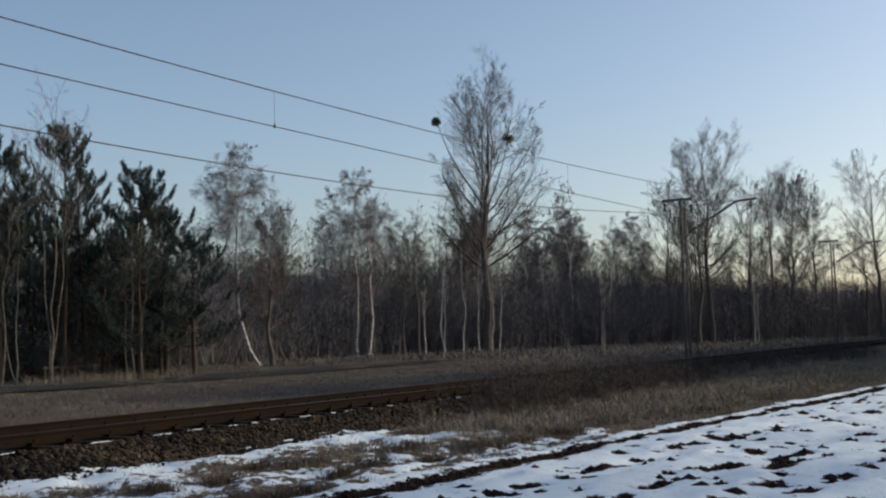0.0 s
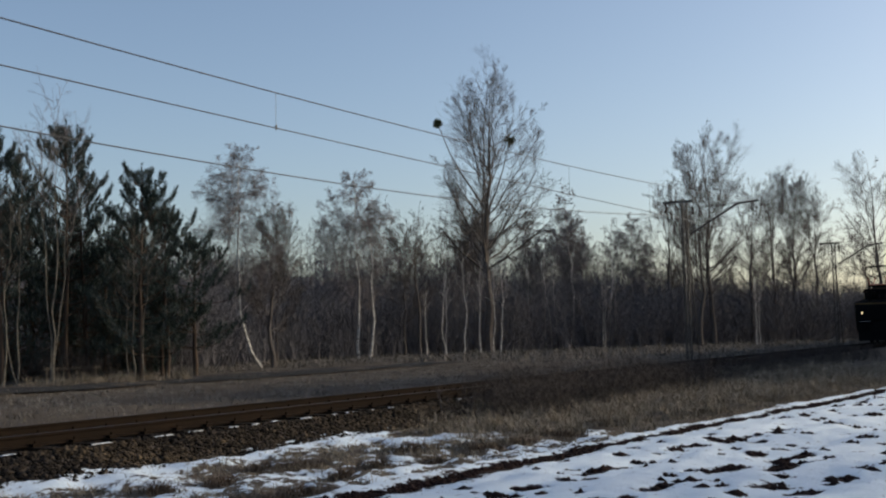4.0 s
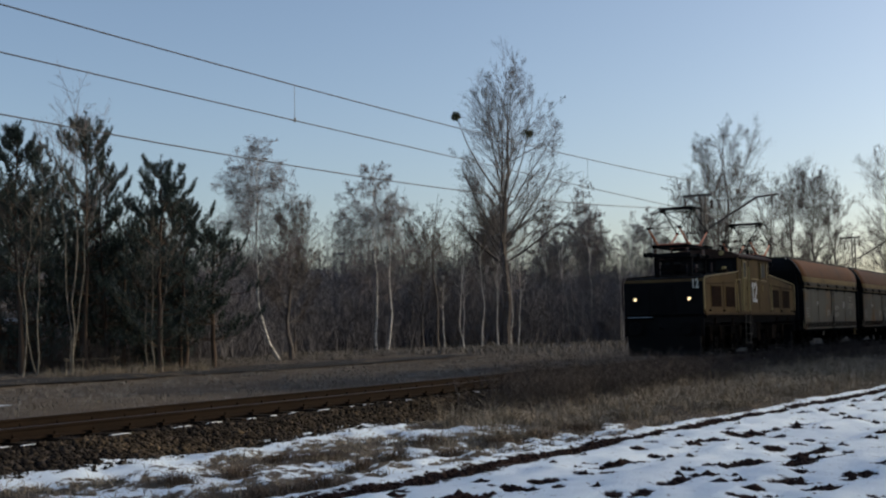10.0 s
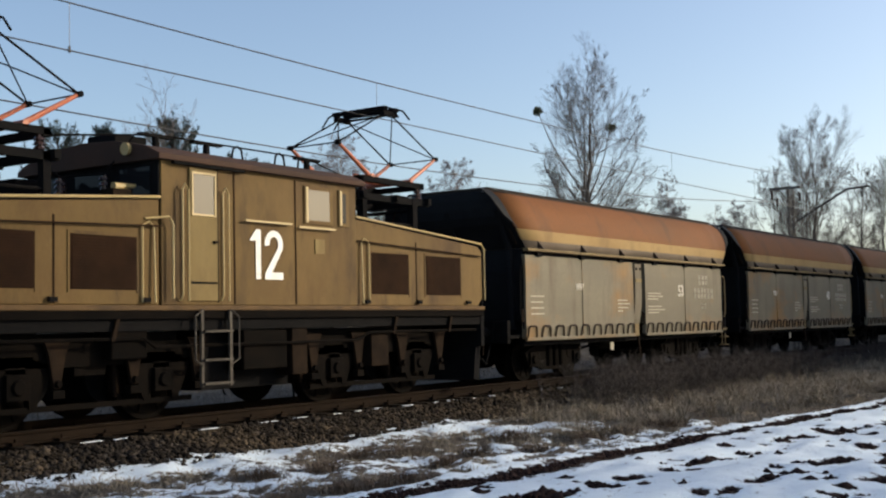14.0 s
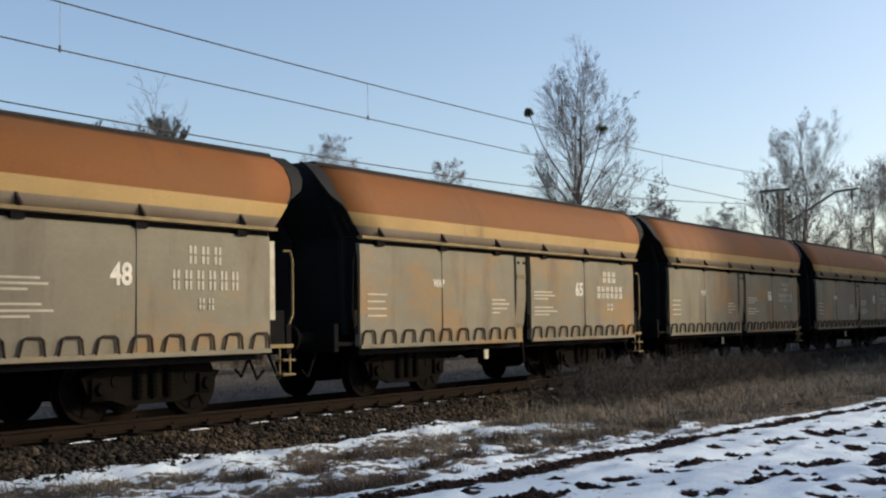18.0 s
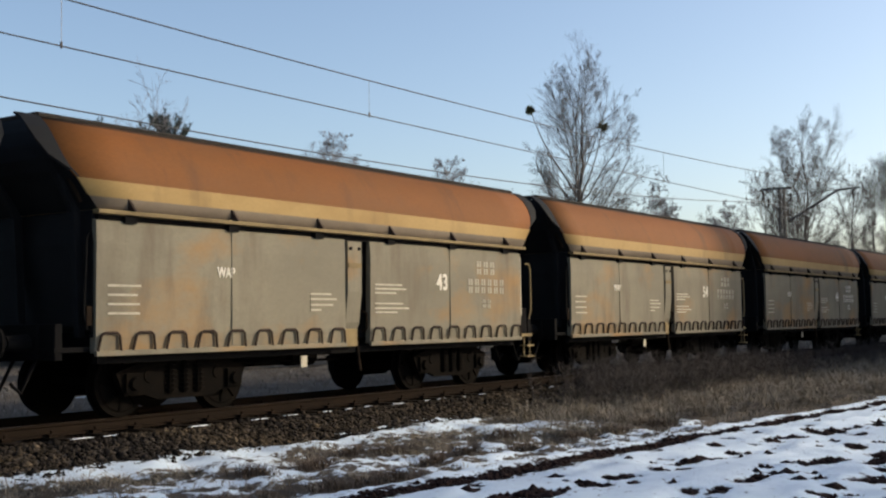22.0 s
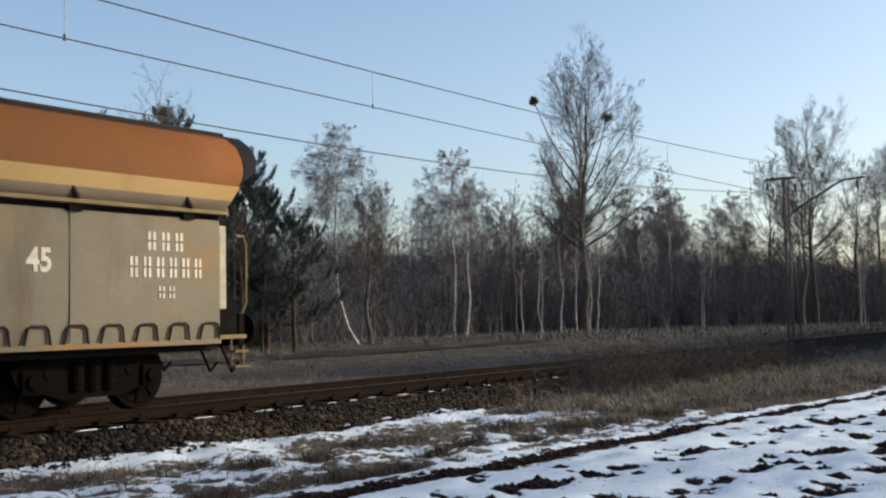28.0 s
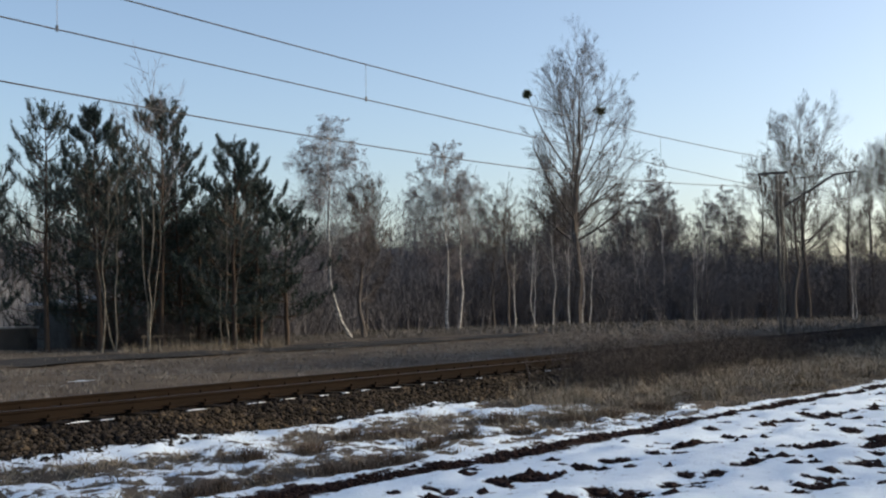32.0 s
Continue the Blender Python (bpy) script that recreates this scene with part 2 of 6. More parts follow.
WIRE = surf("dull_copper_wire", (0.06, 0.06, 0.06), (0.045, 0.045, 0.05), 8, 60, 0.5, 0.5, 0)
PORCELAIN = surf("brown_insulator_glaze", (0.05, 0.025, 0.018), (0.04, 0.02, 0.015), 4, 30, 0.25, 0, 0)
DARK_STRIP = surf("dark_strip_surface", (0.035, 0.035, 0.036), (0.045, 0.044, 0.043), 1.0, 40, 0.95, 0, 0.3, own=False)
ROOF_FROST = surf("frosted_roof_sheet", (0.34, 0.35, 0.36), (0.24, 0.25, 0.26), 2, 30, 0.85, 0, 0.2)
FENCE_WOOD = surf("grey_fence_wood", (0.07, 0.063, 0.055), (0.05, 0.045, 0.04), 3, 30, 0.9, 0, 0.3)
BARN = surf("weathered_shed_boards", (0.10, 0.095, 0.09), (0.075, 0.072, 0.07), 2, 30, 0.9, 0, 0.3)


def ground_material():
    """Frozen soil and dead turf, with snow where the 'snow' attribute lies high, its rim broken up by grain."""
    m = surf("frozen_ground", (0.078, 0.064, 0.051), (0.125, 0.105, 0.083), 1.2, 25, 0.95, 0, 0.7, (0.055, 0.042, 0.036), 0.6, own=False, dirt_scale=0.5)
    n, k = m.node_tree.nodes, m.node_tree.links
    bsdf = n["Principled BSDF"]
    soil = bsdf.inputs["Base Color"].links[0].from_socket
    att, tilled = n.new("ShaderNodeAttribute"), n.new("ShaderNodeAttribute")
    att.attribute_name, tilled.attribute_name = "snow", "ploughed"
    earth = n.new("ShaderNodeMix")
    earth.data_type = "RGBA"
    earth.inputs["B"].default_value = (0.030, 0.020, 0.018, 1)
    k.new(tilled.outputs["Fac"], earth.inputs["Factor"])
    k.new(soil, earth.inputs["A"])
    soil = earth.outputs["Result"]
    co = n.new("ShaderNodeTexCoord")
    ns = n.new("ShaderNodeTexNoise")
    ns.inputs["Scale"].default_value, ns.inputs["Detail"].default_value = 9.0, 6.0
    k.new(co.outputs["Object"], ns.inputs["Vector"])
    add = n.new("ShaderNodeMath")
    add.operation = "ADD"
    k.new(att.outputs["Fac"], add.inputs[0])
    k.new(ns.outputs["Fac"], add.inputs[1])
    fine = n.new("ShaderNodeTexNoise")
    fine.inputs["Scale"].default_value, fine.inputs["Detail"].default_value = 30.0, 4.0
    k.new(co.outputs["Object"], fine.inputs["Vector"])
    more = n.new("ShaderNodeMath")
    more.operation = "MULTIPLY_ADD"
    more.inputs[1].default_value = 0.5
    k.new(fine.outputs["Fac"], more.inputs[0])
    k.new(add.outputs[0], more.inputs[2])
    r = n.new("ShaderNodeMapRange")
    r.inputs["From Min"].default_value, r.inputs["From Max"].default_value = 1.20, 1.30
    k.new(more.outputs[0], r.inputs["Value"])
    tone = n.new("ShaderNodeMix")
    tone.data_type = "RGBA"
    tone.inputs["A"].default_value, tone.inputs["B"].default_value = (0.58, 0.67, 0.75, 1), (0.70, 0.79, 0.86, 1)
    k.new(ns.outputs["Fac"], tone.inputs["Factor"])
    x = n.new("ShaderNodeMix")
    x.data_type = "RGBA"
    k.new(r.outputs[0], x.inputs["Factor"])
    k.new(soil, x.inputs["A"])
    k.new(tone.outputs["Result"], x.inputs["B"])
    k.new(x.outputs["Result"], bsdf.inputs["Base Color"])
    return m


GROUND = ground_material()


# ---- mesh helpers ----
class Geo:
    """Collects the faces of one mesh."""

    def __init__(self):
        self.v, self.f, self.mi = [], [], []

    def add(self, verts, faces, mi=0):
        n = len(self.v)
        self.v += [tuple(p) for p in verts]
        self.f += [tuple(n + i for i in q) for q in faces]
        self.mi += [mi] * len(faces)
        return self

    def box(self, x0, x1, y0, y1, z0, z1, mi=0, turn=None):
        c = [(x, y, z) for z in (z0, z1) for y in (y0, y1) for x in (x0, x1)]
        if turn is not None:
            mid = Vector(((x0 + x1) / 2, (y0 + y1) / 2, (z0 + z1) / 2))
            c = [mid + turn @ (Vector(p) - mid) for p in c]
        return self.add(c, [(0, 2, 3, 1), (4, 5, 7, 6), (0, 1, 5, 4), (2, 6, 7, 3), (0, 4, 6, 2), (1, 3, 7, 5)], mi)

    def cyl(self, a, b, r, r1=None, n=10, mi=0, cap=True):
        a, b = Vector(a), Vector(b)
        r1 = r if r1 is None else r1
        w = (b - a).normalized()
        u = w.orthogonal().normalized()
        s = w.cross(u)
        ring = [(math.cos(2 * math.pi * i / n), math.sin(2 * math.pi * i / n)) for i in range(n)]
        vs = [a + (u * c + s * d) * r for c, d in ring] + [b + (u * c + s * d) * r1 for c, d in ring]
        fs = [(i, (i + 1) % n, n + (i + 1) % n, n + i) for i in range(n)]
        if cap:
            fs += [tuple(reversed(range(n))), tuple(range(n, 2 * n))]
        return self.add(vs, fs, mi)

    def tube(self, pts, r, n=6, mi=0):
        """A round bar through the points, bent at each."""
        pts = [Vector(p) for p in pts]
        ring = [(math.cos(2 * math.pi * i / n), math.sin(2 * math.pi * i / n)) for i in range(n)]
        u = (pts[1] - pts[0]).orthogonal().normalized()
        vs = []
        for i, p in enumerate(pts):
            w = (pts[min(i + 1, len(pts) - 1)] - pts[max(i - 1, 0)]).normalized()
            u = (u - w * u.dot(w)).normalized()
            s = w.cross(u)
            vs += [p + (u * c + s * d) * r for c, d in ring]
        fs = [(k * n + i, k * n + (i + 1) % n, (k + 1) * n + (i + 1) % n, (k + 1) * n + i) for k in range(len(pts) - 1) for i in range(n)]
        fs += [tuple(reversed(range(n))), tuple(range((len(pts) - 1) * n, len(pts) * n))]
        return self.add(vs, fs, mi)

    def along_y(self, prof, y0, y1, mi=0):
        """A closed outline of (x, z), drawn from y0 to y1."""
        n = len(prof)
        vs = [(x, y0, z) for x, z in prof] + [(x, y1, z) for x, z in prof]
        fs = [(i, (i + 1) % n, n + (i + 1) % n, n + i) for i in range(n)] + [tuple(reversed(range(n))), tuple(range(n, 2 * n))]
        return self.add(vs, fs, mi)

    def along_x(self, prof, x0, x1, mi=0):
        """A closed outline of (y, z), drawn from x0 to x1."""
        n = len(prof)
        vs = [(x0, y, z) for y, z in prof] + [(x1, y, z) for y, z in prof]
        fs = [(i, (i + 1) % n, n + (i + 1) % n, n + i) for i in range(n)] + [tuple(reversed(range(n))), tuple(range(n, 2 * n))]
        return self.add(vs, fs, mi)

    def mesh(self, name):
        me = bpy.data.meshes.new(name)
        me.from_pydata(self.v, [], self.f)
        if any(self.mi):
            me.polygons.foreach_set("material_index", self.mi)
        bm = bmesh.new()
        bm.from_mesh(me)
        bmesh.ops.recalc_face_normals(bm, faces=bm.faces)
        bm.to_mesh(me)
        bm.free()
        return me


def part(name, geo, material, parent, label="", bevel=0.0, at=None, smooth=False):
    """Links a Geo or a mesh as ONE mesh object under a thing or a part."""
    me = geo.mesh(name) if isinstance(geo, Geo) else geo
    if not me.materials:
        for m in material if isinstance(material, (list, tuple)) else (material,):
            me.materials.append(m)
    if smooth:
        me.polygons.foreach_set("use_smooth", [True] * len(me.polygons))
    ob = new(name, me)
    ob.parent = parent
    if at:
        ob.location = at
    if bevel:
        bv = ob.modifiers.new("edge", "BEVEL")
        bv.width, bv.segments, bv.limit_method, bv.angle_limit = bevel, 2, "ANGLE", radians(40)
    return tagged(ob, label)


def thing(name, label, category, group="", kind="", at=(0, 0, 0)):
    ob = new(name)
    ob.empty_display_size = 0.3
    ob.location = at
    return tagged(ob, label, category, group, kind)


def lone(name, me, material, label, category="", group="", kind=""):
    """A thing or a piece of the setting that is a single mesh."""
    me = me.mesh(name) if isinstance(me, Geo) else me
    if not me.materials:
        for m in material if isinstance(material, (list, tuple)) else (material,):
            me.materials.append(m)
    return tagged(new(name, me), label, category, group, kind)


def text_mesh(body, size, depth=0.004, bold=0.03):
    cu = bpy.data.curves.new("lettering", "FONT")
    cu.body, cu.size, cu.extrude, cu.align_x, cu.align_y = body, size, depth, "LEFT", "BOTTOM"
    cu.offset = size * bold
    ob = bpy.data.objects.new("lettering", cu)
    scene.collection.objects.link(ob)
    me = bpy.data.meshes.new_from_object(ob.evaluated_get(bpy.context.evaluated_depsgraph_get()))
    bpy.data.objects.remove(ob)
    bpy.data.curves.remove(cu)
    return me


def side_text(name, body, size, material, parent, x, y, z, wide=1.0, bold=0.03):
    """Lettering on a side that faces -y."""
    me = text_mesh(body, size, 0.004, bold)
    me.transform(Matrix.Translation((x, y, z)) @ Matrix.Rotation(radians(90), 4, "X") @ Matrix.Diagonal((wide, 1, 1, 1)))
    return part(name, me, material, parent)


def sticks(name, segs, sides=3):
    """A mesh of many tapered sticks: rows of x0 y0 z0 x1 y1 z1 r0 r1."""
    s = np.asarray(segs, float).reshape(-1, 8)
    a, b = s[:, :3], s[:, 3:6]
    w = b - a
    w /= np.maximum(np.linalg.norm(w, axis=1, keepdims=True), 1e-9)
    ref = np.where(np.abs(w[:, 2:3]) < 0.9, [[0, 0, 1.0]], [[1.0, 0, 0]])
    u = np.cross(w, ref)
    u /= np.linalg.norm(u, axis=1, keepdims=True)
    q = np.cross(w, u)
    ang = np.arange(sides) * 2 * np.pi / sides
    off = u[:, None] * np.cos(ang)[None, :, None] + q[:, None] * np.sin(ang)[None, :, None]
    verts = np.concatenate([a[:, None] + off * s[:, 6, None, None], b[:, None] + off * s[:, 7, None, None]], 1).reshape(-1, 3)
    base = np.arange(len(s))[:, None, None] * 2 * sides
    i = np.arange(sides)
    quad = np.stack([i, (i + 1) % sides, sides + (i + 1) % sides, sides + i], 1)
    return raw(name, verts, (base + quad[None]).reshape(-1, 4))


def needles_mesh(name, segs):
    """A mesh of many thin twigs that end in a point: rows as for sticks()."""
    s = np.asarray(segs, float).reshape(-1, 8)
    a, b = s[:, :3], s[:, 3:6]
    w = b - a
    w /= np.maximum(np.linalg.norm(w, axis=1, keepdims=True), 1e-9)
    ref = np.where(np.abs(w[:, 2:3]) < 0.9, [[0, 0, 1.0]], [[1.0, 0, 0]])
    u = np.cross(w, ref)
    u /= np.linalg.norm(u, axis=1, keepdims=True)
    q = np.cross(w, u)
    r = s[:, 6, None] * 1.15
    verts = np.stack([a + u * r, a - u * 0.5 * r + q * 0.87 * r, a - u * 0.5 * r - q * 0.87 * r, b], 1).reshape(-1, 3)
    faces = np.arange(len(s))[:, None, None] * 4 + np.array([(0, 1, 3), (1, 2, 3), (2, 0, 3)])[None]
    return raw(name, verts, faces.reshape(-1, 3))


def tips_mesh(name, segs, rs):
    """The outermost twigs, finer than can be told apart: one sliver each."""
    s = np.asarray(segs, float).reshape(-1, 8)
    a, b = s[:, :3], s[:, 3:6]
    side = np.cross(b - a, rs.normal(0, 1, a.shape))
    side *= s[:, 6, None] * 1.25 / np.maximum(np.linalg.norm(side, axis=1, keepdims=True), 1e-9)
    verts = np.stack([a - side, a + side, b], 1).reshape(-1, 3)
    return raw(name, verts, np.arange(len(verts)).reshape(-1, 3))


def raw(name, verts, faces):
    """A mesh from arrays of corners and of faces with the same number of corners."""
    verts, faces = np.asarray(verts, np.float32), np.asarray(faces, np.int32)
    me = bpy.data.meshes.new(name)
    me.vertices.add(len(verts))
    me.vertices.foreach_set("co", verts.ravel())
    n, c = faces.shape
    me.loops.add(n * c)
    me.loops.foreach_set("vertex_index", faces.ravel())
    me.polygons.add(n)
    me.polygons.foreach_set("loop_start", np.arange(n, dtype=np.int32) * c)
    me.update(calc_edges=True)
    return me


# ---- ground ----
TRACK_Y = 13.516


def smooth(a, b, x):
    t = np.clip((x - a) / (b - a), 0, 1)
    return t * t * (3 - 2 * t)


def lumps(x, y, size, seed):
    """Soft random relief between -1 and 1, on arrays."""
    out = np.zeros(np.broadcast(x, y).shape)
    rs = np.random.RandomState(seed)
    for octave in range(4):
        for _ in range(5):
            th, ph = rs.uniform(0, 6.283), rs.uniform(0, 6.283)
            f = 6.283 / size * 2 ** octave * rs.uniform(0.7, 1.3)
            out = out + 0.55 ** octave * np.sin(f * (x * math.cos(th) + y * math.sin(th)) + ph + 1.7 * np.sin(0.37 * f * (y * math.cos(th) - x * math.sin(th)) + ph * 2))
    return out / 5.0


def furrow(x, y):
    """The distance from the field's first furrow, towards the track."""
    return (y + 0.097 * x - 7.80) / 1.005


def ground_z(x, y):
    x, y = np.asarray(x, float), np.asarray(y, float)
    v = furrow(x, y)
    z = -0.43 + 0.035 * lumps(x, y, 2.2, 1)
    field = smooth(0.5, -0.1, v)
    z = z + field * (0.014 * np.sin(v * 6.283 / 1.15) + 0.022 * lumps(x * 0.5, y, 0.6, 2) + 0.010 * lumps(x * 0.7, y, 0.22, 6))
    z = z + 0.05 * lumps(x, y, 1.1, 4) * smooth(0.2, 0.8, v) * smooth(11.2, 10.4, y)
    bed = smooth(10.75, 12.3, y) * smooth(16.4, 14.9, y)
    z = z * (1 - bed) + bed * -0.215
    far = smooth(15.5, 18, y)
    z = z + far * (0.05 + 0.06 * lumps(x, y, 7.0, 3))
    ditch = np.exp(-((y - 30.5) / 1.0) ** 2) * smooth(60, 44, x)
    z = z - 0.18 * ditch
    return z


def spaced(*runs):
    out = []
    for a, b, step in runs:
        out += list(np.arange(a, b, step))
    return np.array(out + [runs[-1][1]])


# clods and torn places in the snow: x, y, half-width; the rest of the rows by chance
TORN = [(10.7, 5.48, 0.07), (10.6, 5.31, 0.13), (11.3, 5.46, 0.07), (11.4, 5.38, 0.11), (11.4, 5.21, 0.06), (12.0, 5.23, 0.1), (12.6, 5.26, 0.11), (13.0, 5.24, 0.14), (13.2, 5.18, 0.06), (13.3, 5.07, 0.1), (14.0, 5.18, 0.07), (14.0, 5.09, 0.07), (15.3, 5.1, 0.12), (15.9, 5.13, 0.11), (16.2, 5.05, 0.14), (17.0, 5.06, 0.16), (17.0, 4.87, 0.12), (17.3, 4.78, 0.12), (17.7, 4.73, 0.07), (18.0, 4.66, 0.08), (18.6, 4.63, 0.08), (19.0, 4.59, 0.11), (9.8, 5.61, 0.12), (10.0, 5.57, 0.08), (9.8, 5.4, 0.1), (10.2, 5.4, 0.05), (9.2, 4.51, 0.05), (9.3, 4.33, 0.08), (9.5, 4.24, 0.07), (9.6, 4.0, 0.08)]
TORN += [(10.2, 4.29, 0.06), (10.7, 4.36, 0.06), (10.8, 4.13, 0.07), (10.4, 4.09, 0.1), (10.1, 4.03, 0.05), (11.5, 4.12, 0.08), (11.7, 4.08, 0.06), (12.0, 4.1, 0.08), (12.3, 4.06, 0.07), (12.4, 3.96, 0.06), (13.1, 4.18, 0.06), (13.3, 3.95, 0.17), (13.8, 3.89, 0.22), (15.1, 3.98, 0.14), (15.9, 3.83, 0.11), (10.2, 3.13, 0.07), (10.5, 3.06, 0.1), (10.8, 3.08, 0.07), (11.5, 3.23, 0.08), (11.2, 3.0, 0.08), (12.1, 3.12, 0.1), (12.3, 3.04, 0.15), (13.0, 3.13, 0.07), (11.1, 3.14, 0.04), (9.5, 5.66, 0.06), (9.3, 5.48, 0.06), (9.7, 5.58, 0.07), (8.9, 5.49, 0.05), (8.5, 6.85, 0.05)]
rs = np.random.RandomState(77)
for v0, lo, hi, big in ((-0.75, 19.4, 60, 0.16), (-1.9, 16.5, 60, 0.18), (-3.0, 13.4, 50, 0.2), (-4.0, 11.5, 40, 0.2), (-1.25, 4, 9, 0.12), (-2.2, 4, 9, 0.14)):
    x = lo
    while x < hi:
        x += rs.exponential(0.55) + 0.2
        TORN.append((x, (v0 + rs.normal(0, 0.10)) * 1.005 + 7.80 - 0.097 * x, rs.uniform(0.04, big)))
for _ in range(260):
    x = rs.uniform(7, 30)
    TORN.append((x, rs.uniform(1.6, 6.6) - 0.09 * (x - 7), rs.uniform(0.02, 0.055)))
# tussocks of dead grass that stand out of the snow on the verge: x, y, half-width
TUSSOCKS = [(8.5, 7.65, 0.21), (7.9, 7.73, 0.21), (9.3, 7.54, 0.23), (9.7, 7.41, 0.18), (10.2, 7.41, 0.29), (11.6, 7.89, 0.21), (12.4, 7.92, 0.21), (13.1, 7.51, 0.22), (7.6, 7.71, 0.16), (10.5, 8.79, 0.33), (9.7, 8.94, 0.28), (12.3, 8.96, 0.36), (11.8, 9.29, 0.22), (14.9, 7.71, 0.36), (15.9, 7.66, 0.34), (17.3, 7.56, 0.41), (14.5, 8.6, 0.32), (19.9, 7.96, 0.41)]


def build_ground():
    xs = spaced((-2000, -200, 300), (-200, -20, 20), (-20, 3, 1.0), (3, 26, 0.085), (26, 60, 0.3), (60, 180, 4), (180, 400, 20), (400, 2600, 220))
    ys = spaced((-2000, -200, 300), (-200, -20, 20), (-20, 1, 1.0), (1, 12.4, 0.085), (12.4, 20, 0.3), (20, 46, 0.8), (46, 120, 6), (120, 400, 40), (400, 2600, 220))
    X, Y = np.meshgrid(xs, ys)
    Z = ground_z(X, Y)
    v = furrow(X, Y)
    # the snow: thick on the ploughed field, torn along its furrows; patches on the verge; almost none beyond the track
    n1, n2, n3 = lumps(X * 0.45, Y + 0.097 * X, 1.3, 11), lumps(X, Y, 0.55, 12), lumps(X * 0.3, Y, 2.0, 13)
    field = smooth(0.45, 0.25, v)
    first = np.exp(-((v + 0.02) / (0.15 + 0.09 * smooth(16.5, 13.5, X))) ** 2)
    snow_f = 0.74 - 0.08 * np.maximum(n2, 0) - 0.66 * first * (0.85 + 0.5 * n1 + 0.2 * n2)
    for cx, cy, w in TORN:
        near = (np.abs(X - cx) < 1.2) & (np.abs(Y - cy) < 0.5)
        snow_f[near] -= 1.0 * np.exp(-((X[near] - cx) / (1.0 * w + 0.03)) ** 2 - ((Y[near] - cy + 0.10 * (X[near] - cx)) / (0.46 * w + 0.045)) ** 2) * (0.9 + 0.7 * n2[near])
    strip = np.exp(-((Y - 10.45 - 0.25 * n3) / 0.30) ** 2)
    n4 = lumps(X * 0.6, Y, 0.42, 14)
    verge = 0.46 + 0.40 * n3 + 0.22 * n2 + 0.26 * n4 + 0.34 * np.exp(-((v - 0.30) / 0.22) ** 2) + 0.16 * strip - 0.60 * smooth(15.5, 20, X) * smooth(0.2, 0.8, v)
    for cx, cy, w in TUSSOCKS:
        verge = verge - 0.42 * np.exp(-((X - cx) / (1.2 * w)) ** 2 - ((Y - cy) / w) ** 2)
    side = np.where(Y > 11.3, 0.0, verge)
    S = field * snow_f + (1 - field) * side
    S = S * smooth(11.6, 11.0, Y)
    S = np.where(Y > 15, 0.12 + 0.16 * lumps(X, Y, 3.0, 17), S)
    for cx, cy in ((17.6, 22.4), (18.5, 22.9), (18.6, 22.4)):
        S = S + 0.62 * np.exp(-((X - cx) / 0.32) ** 2 - ((Y - cy) / 0.3) ** 2)
    Z = Z + 0.03 * smooth(0.40, 0.62, S) * (Y < 12)
    nx, ny = len(xs), len(ys)
    idx = np.arange(nx * ny).reshape(ny, nx)
    quads = np.stack([idx[:-1, :-1], idx[:-1, 1:], idx[1:, 1:], idx[1:, :-1]], -1).reshape(-1, 4)
    me = raw("ground", np.stack([X, Y, Z], -1).reshape(-1, 3), quads)
    att = me.attributes.new("snow", "FLOAT", "POINT")
    att.data.foreach_set("value", np.clip(S, 0, 1).astype(np.float32).ravel())
    att = me.attributes.new("ploughed", "FLOAT", "POINT")
    att.data.foreach_set("value", smooth(0.4, 0.2, v).astype(np.float32).ravel())
    me.polygons.foreach_set("use_smooth", np.ones(len(quads), bool))
    return lone("ground", me, GROUND, "frozen field and verge with dead grass and patchy snow", "ground", kind="structure")


ground = build_ground()


def pebbles(name, pts, sizes, seed, flat=0.75):
    """Many small angular stones in one mesh."""
    rs = np.random.RandomState(seed)
    v = np.array([(1, 0.3, 0), (-0.2, 1, 0.1), (-1, -0.2, 0), (0.2, -1, -0.1), (0.15, 0.1, 1), (0, 0, -0.8)]) * 1.1
    f = np.array([(0, 1, 4), (1, 2, 4), (2, 3, 4), (3, 0, 4), (1, 0, 5), (2, 1, 5), (3, 2, 5), (0, 3, 5)])
    n = len(pts)
    th = rs.uniform(0, 6.283, n)
    c, s = np.cos(th)[:, None], np.sin(th)[:, None]
    w = v[None] * rs.uniform(0.65, 1.3, (n, 6, 1)) * (sizes[:, None, None] * rs.uniform(0.7, 1.3, (n, 1, 3)))
    w[:, :, 2] *= flat
    x, y = w[:, :, 0] * c - w[:, :, 1] * s, w[:, :, 0] * s + w[:, :, 1] * c
    verts = np.stack([x, y, w[:, :, 2]], -1) + pts[:, None]
    return raw(name, verts.reshape(-1, 3), (np.arange(n)[:, None, None] * 6 + f[None]).reshape(-1, 3))


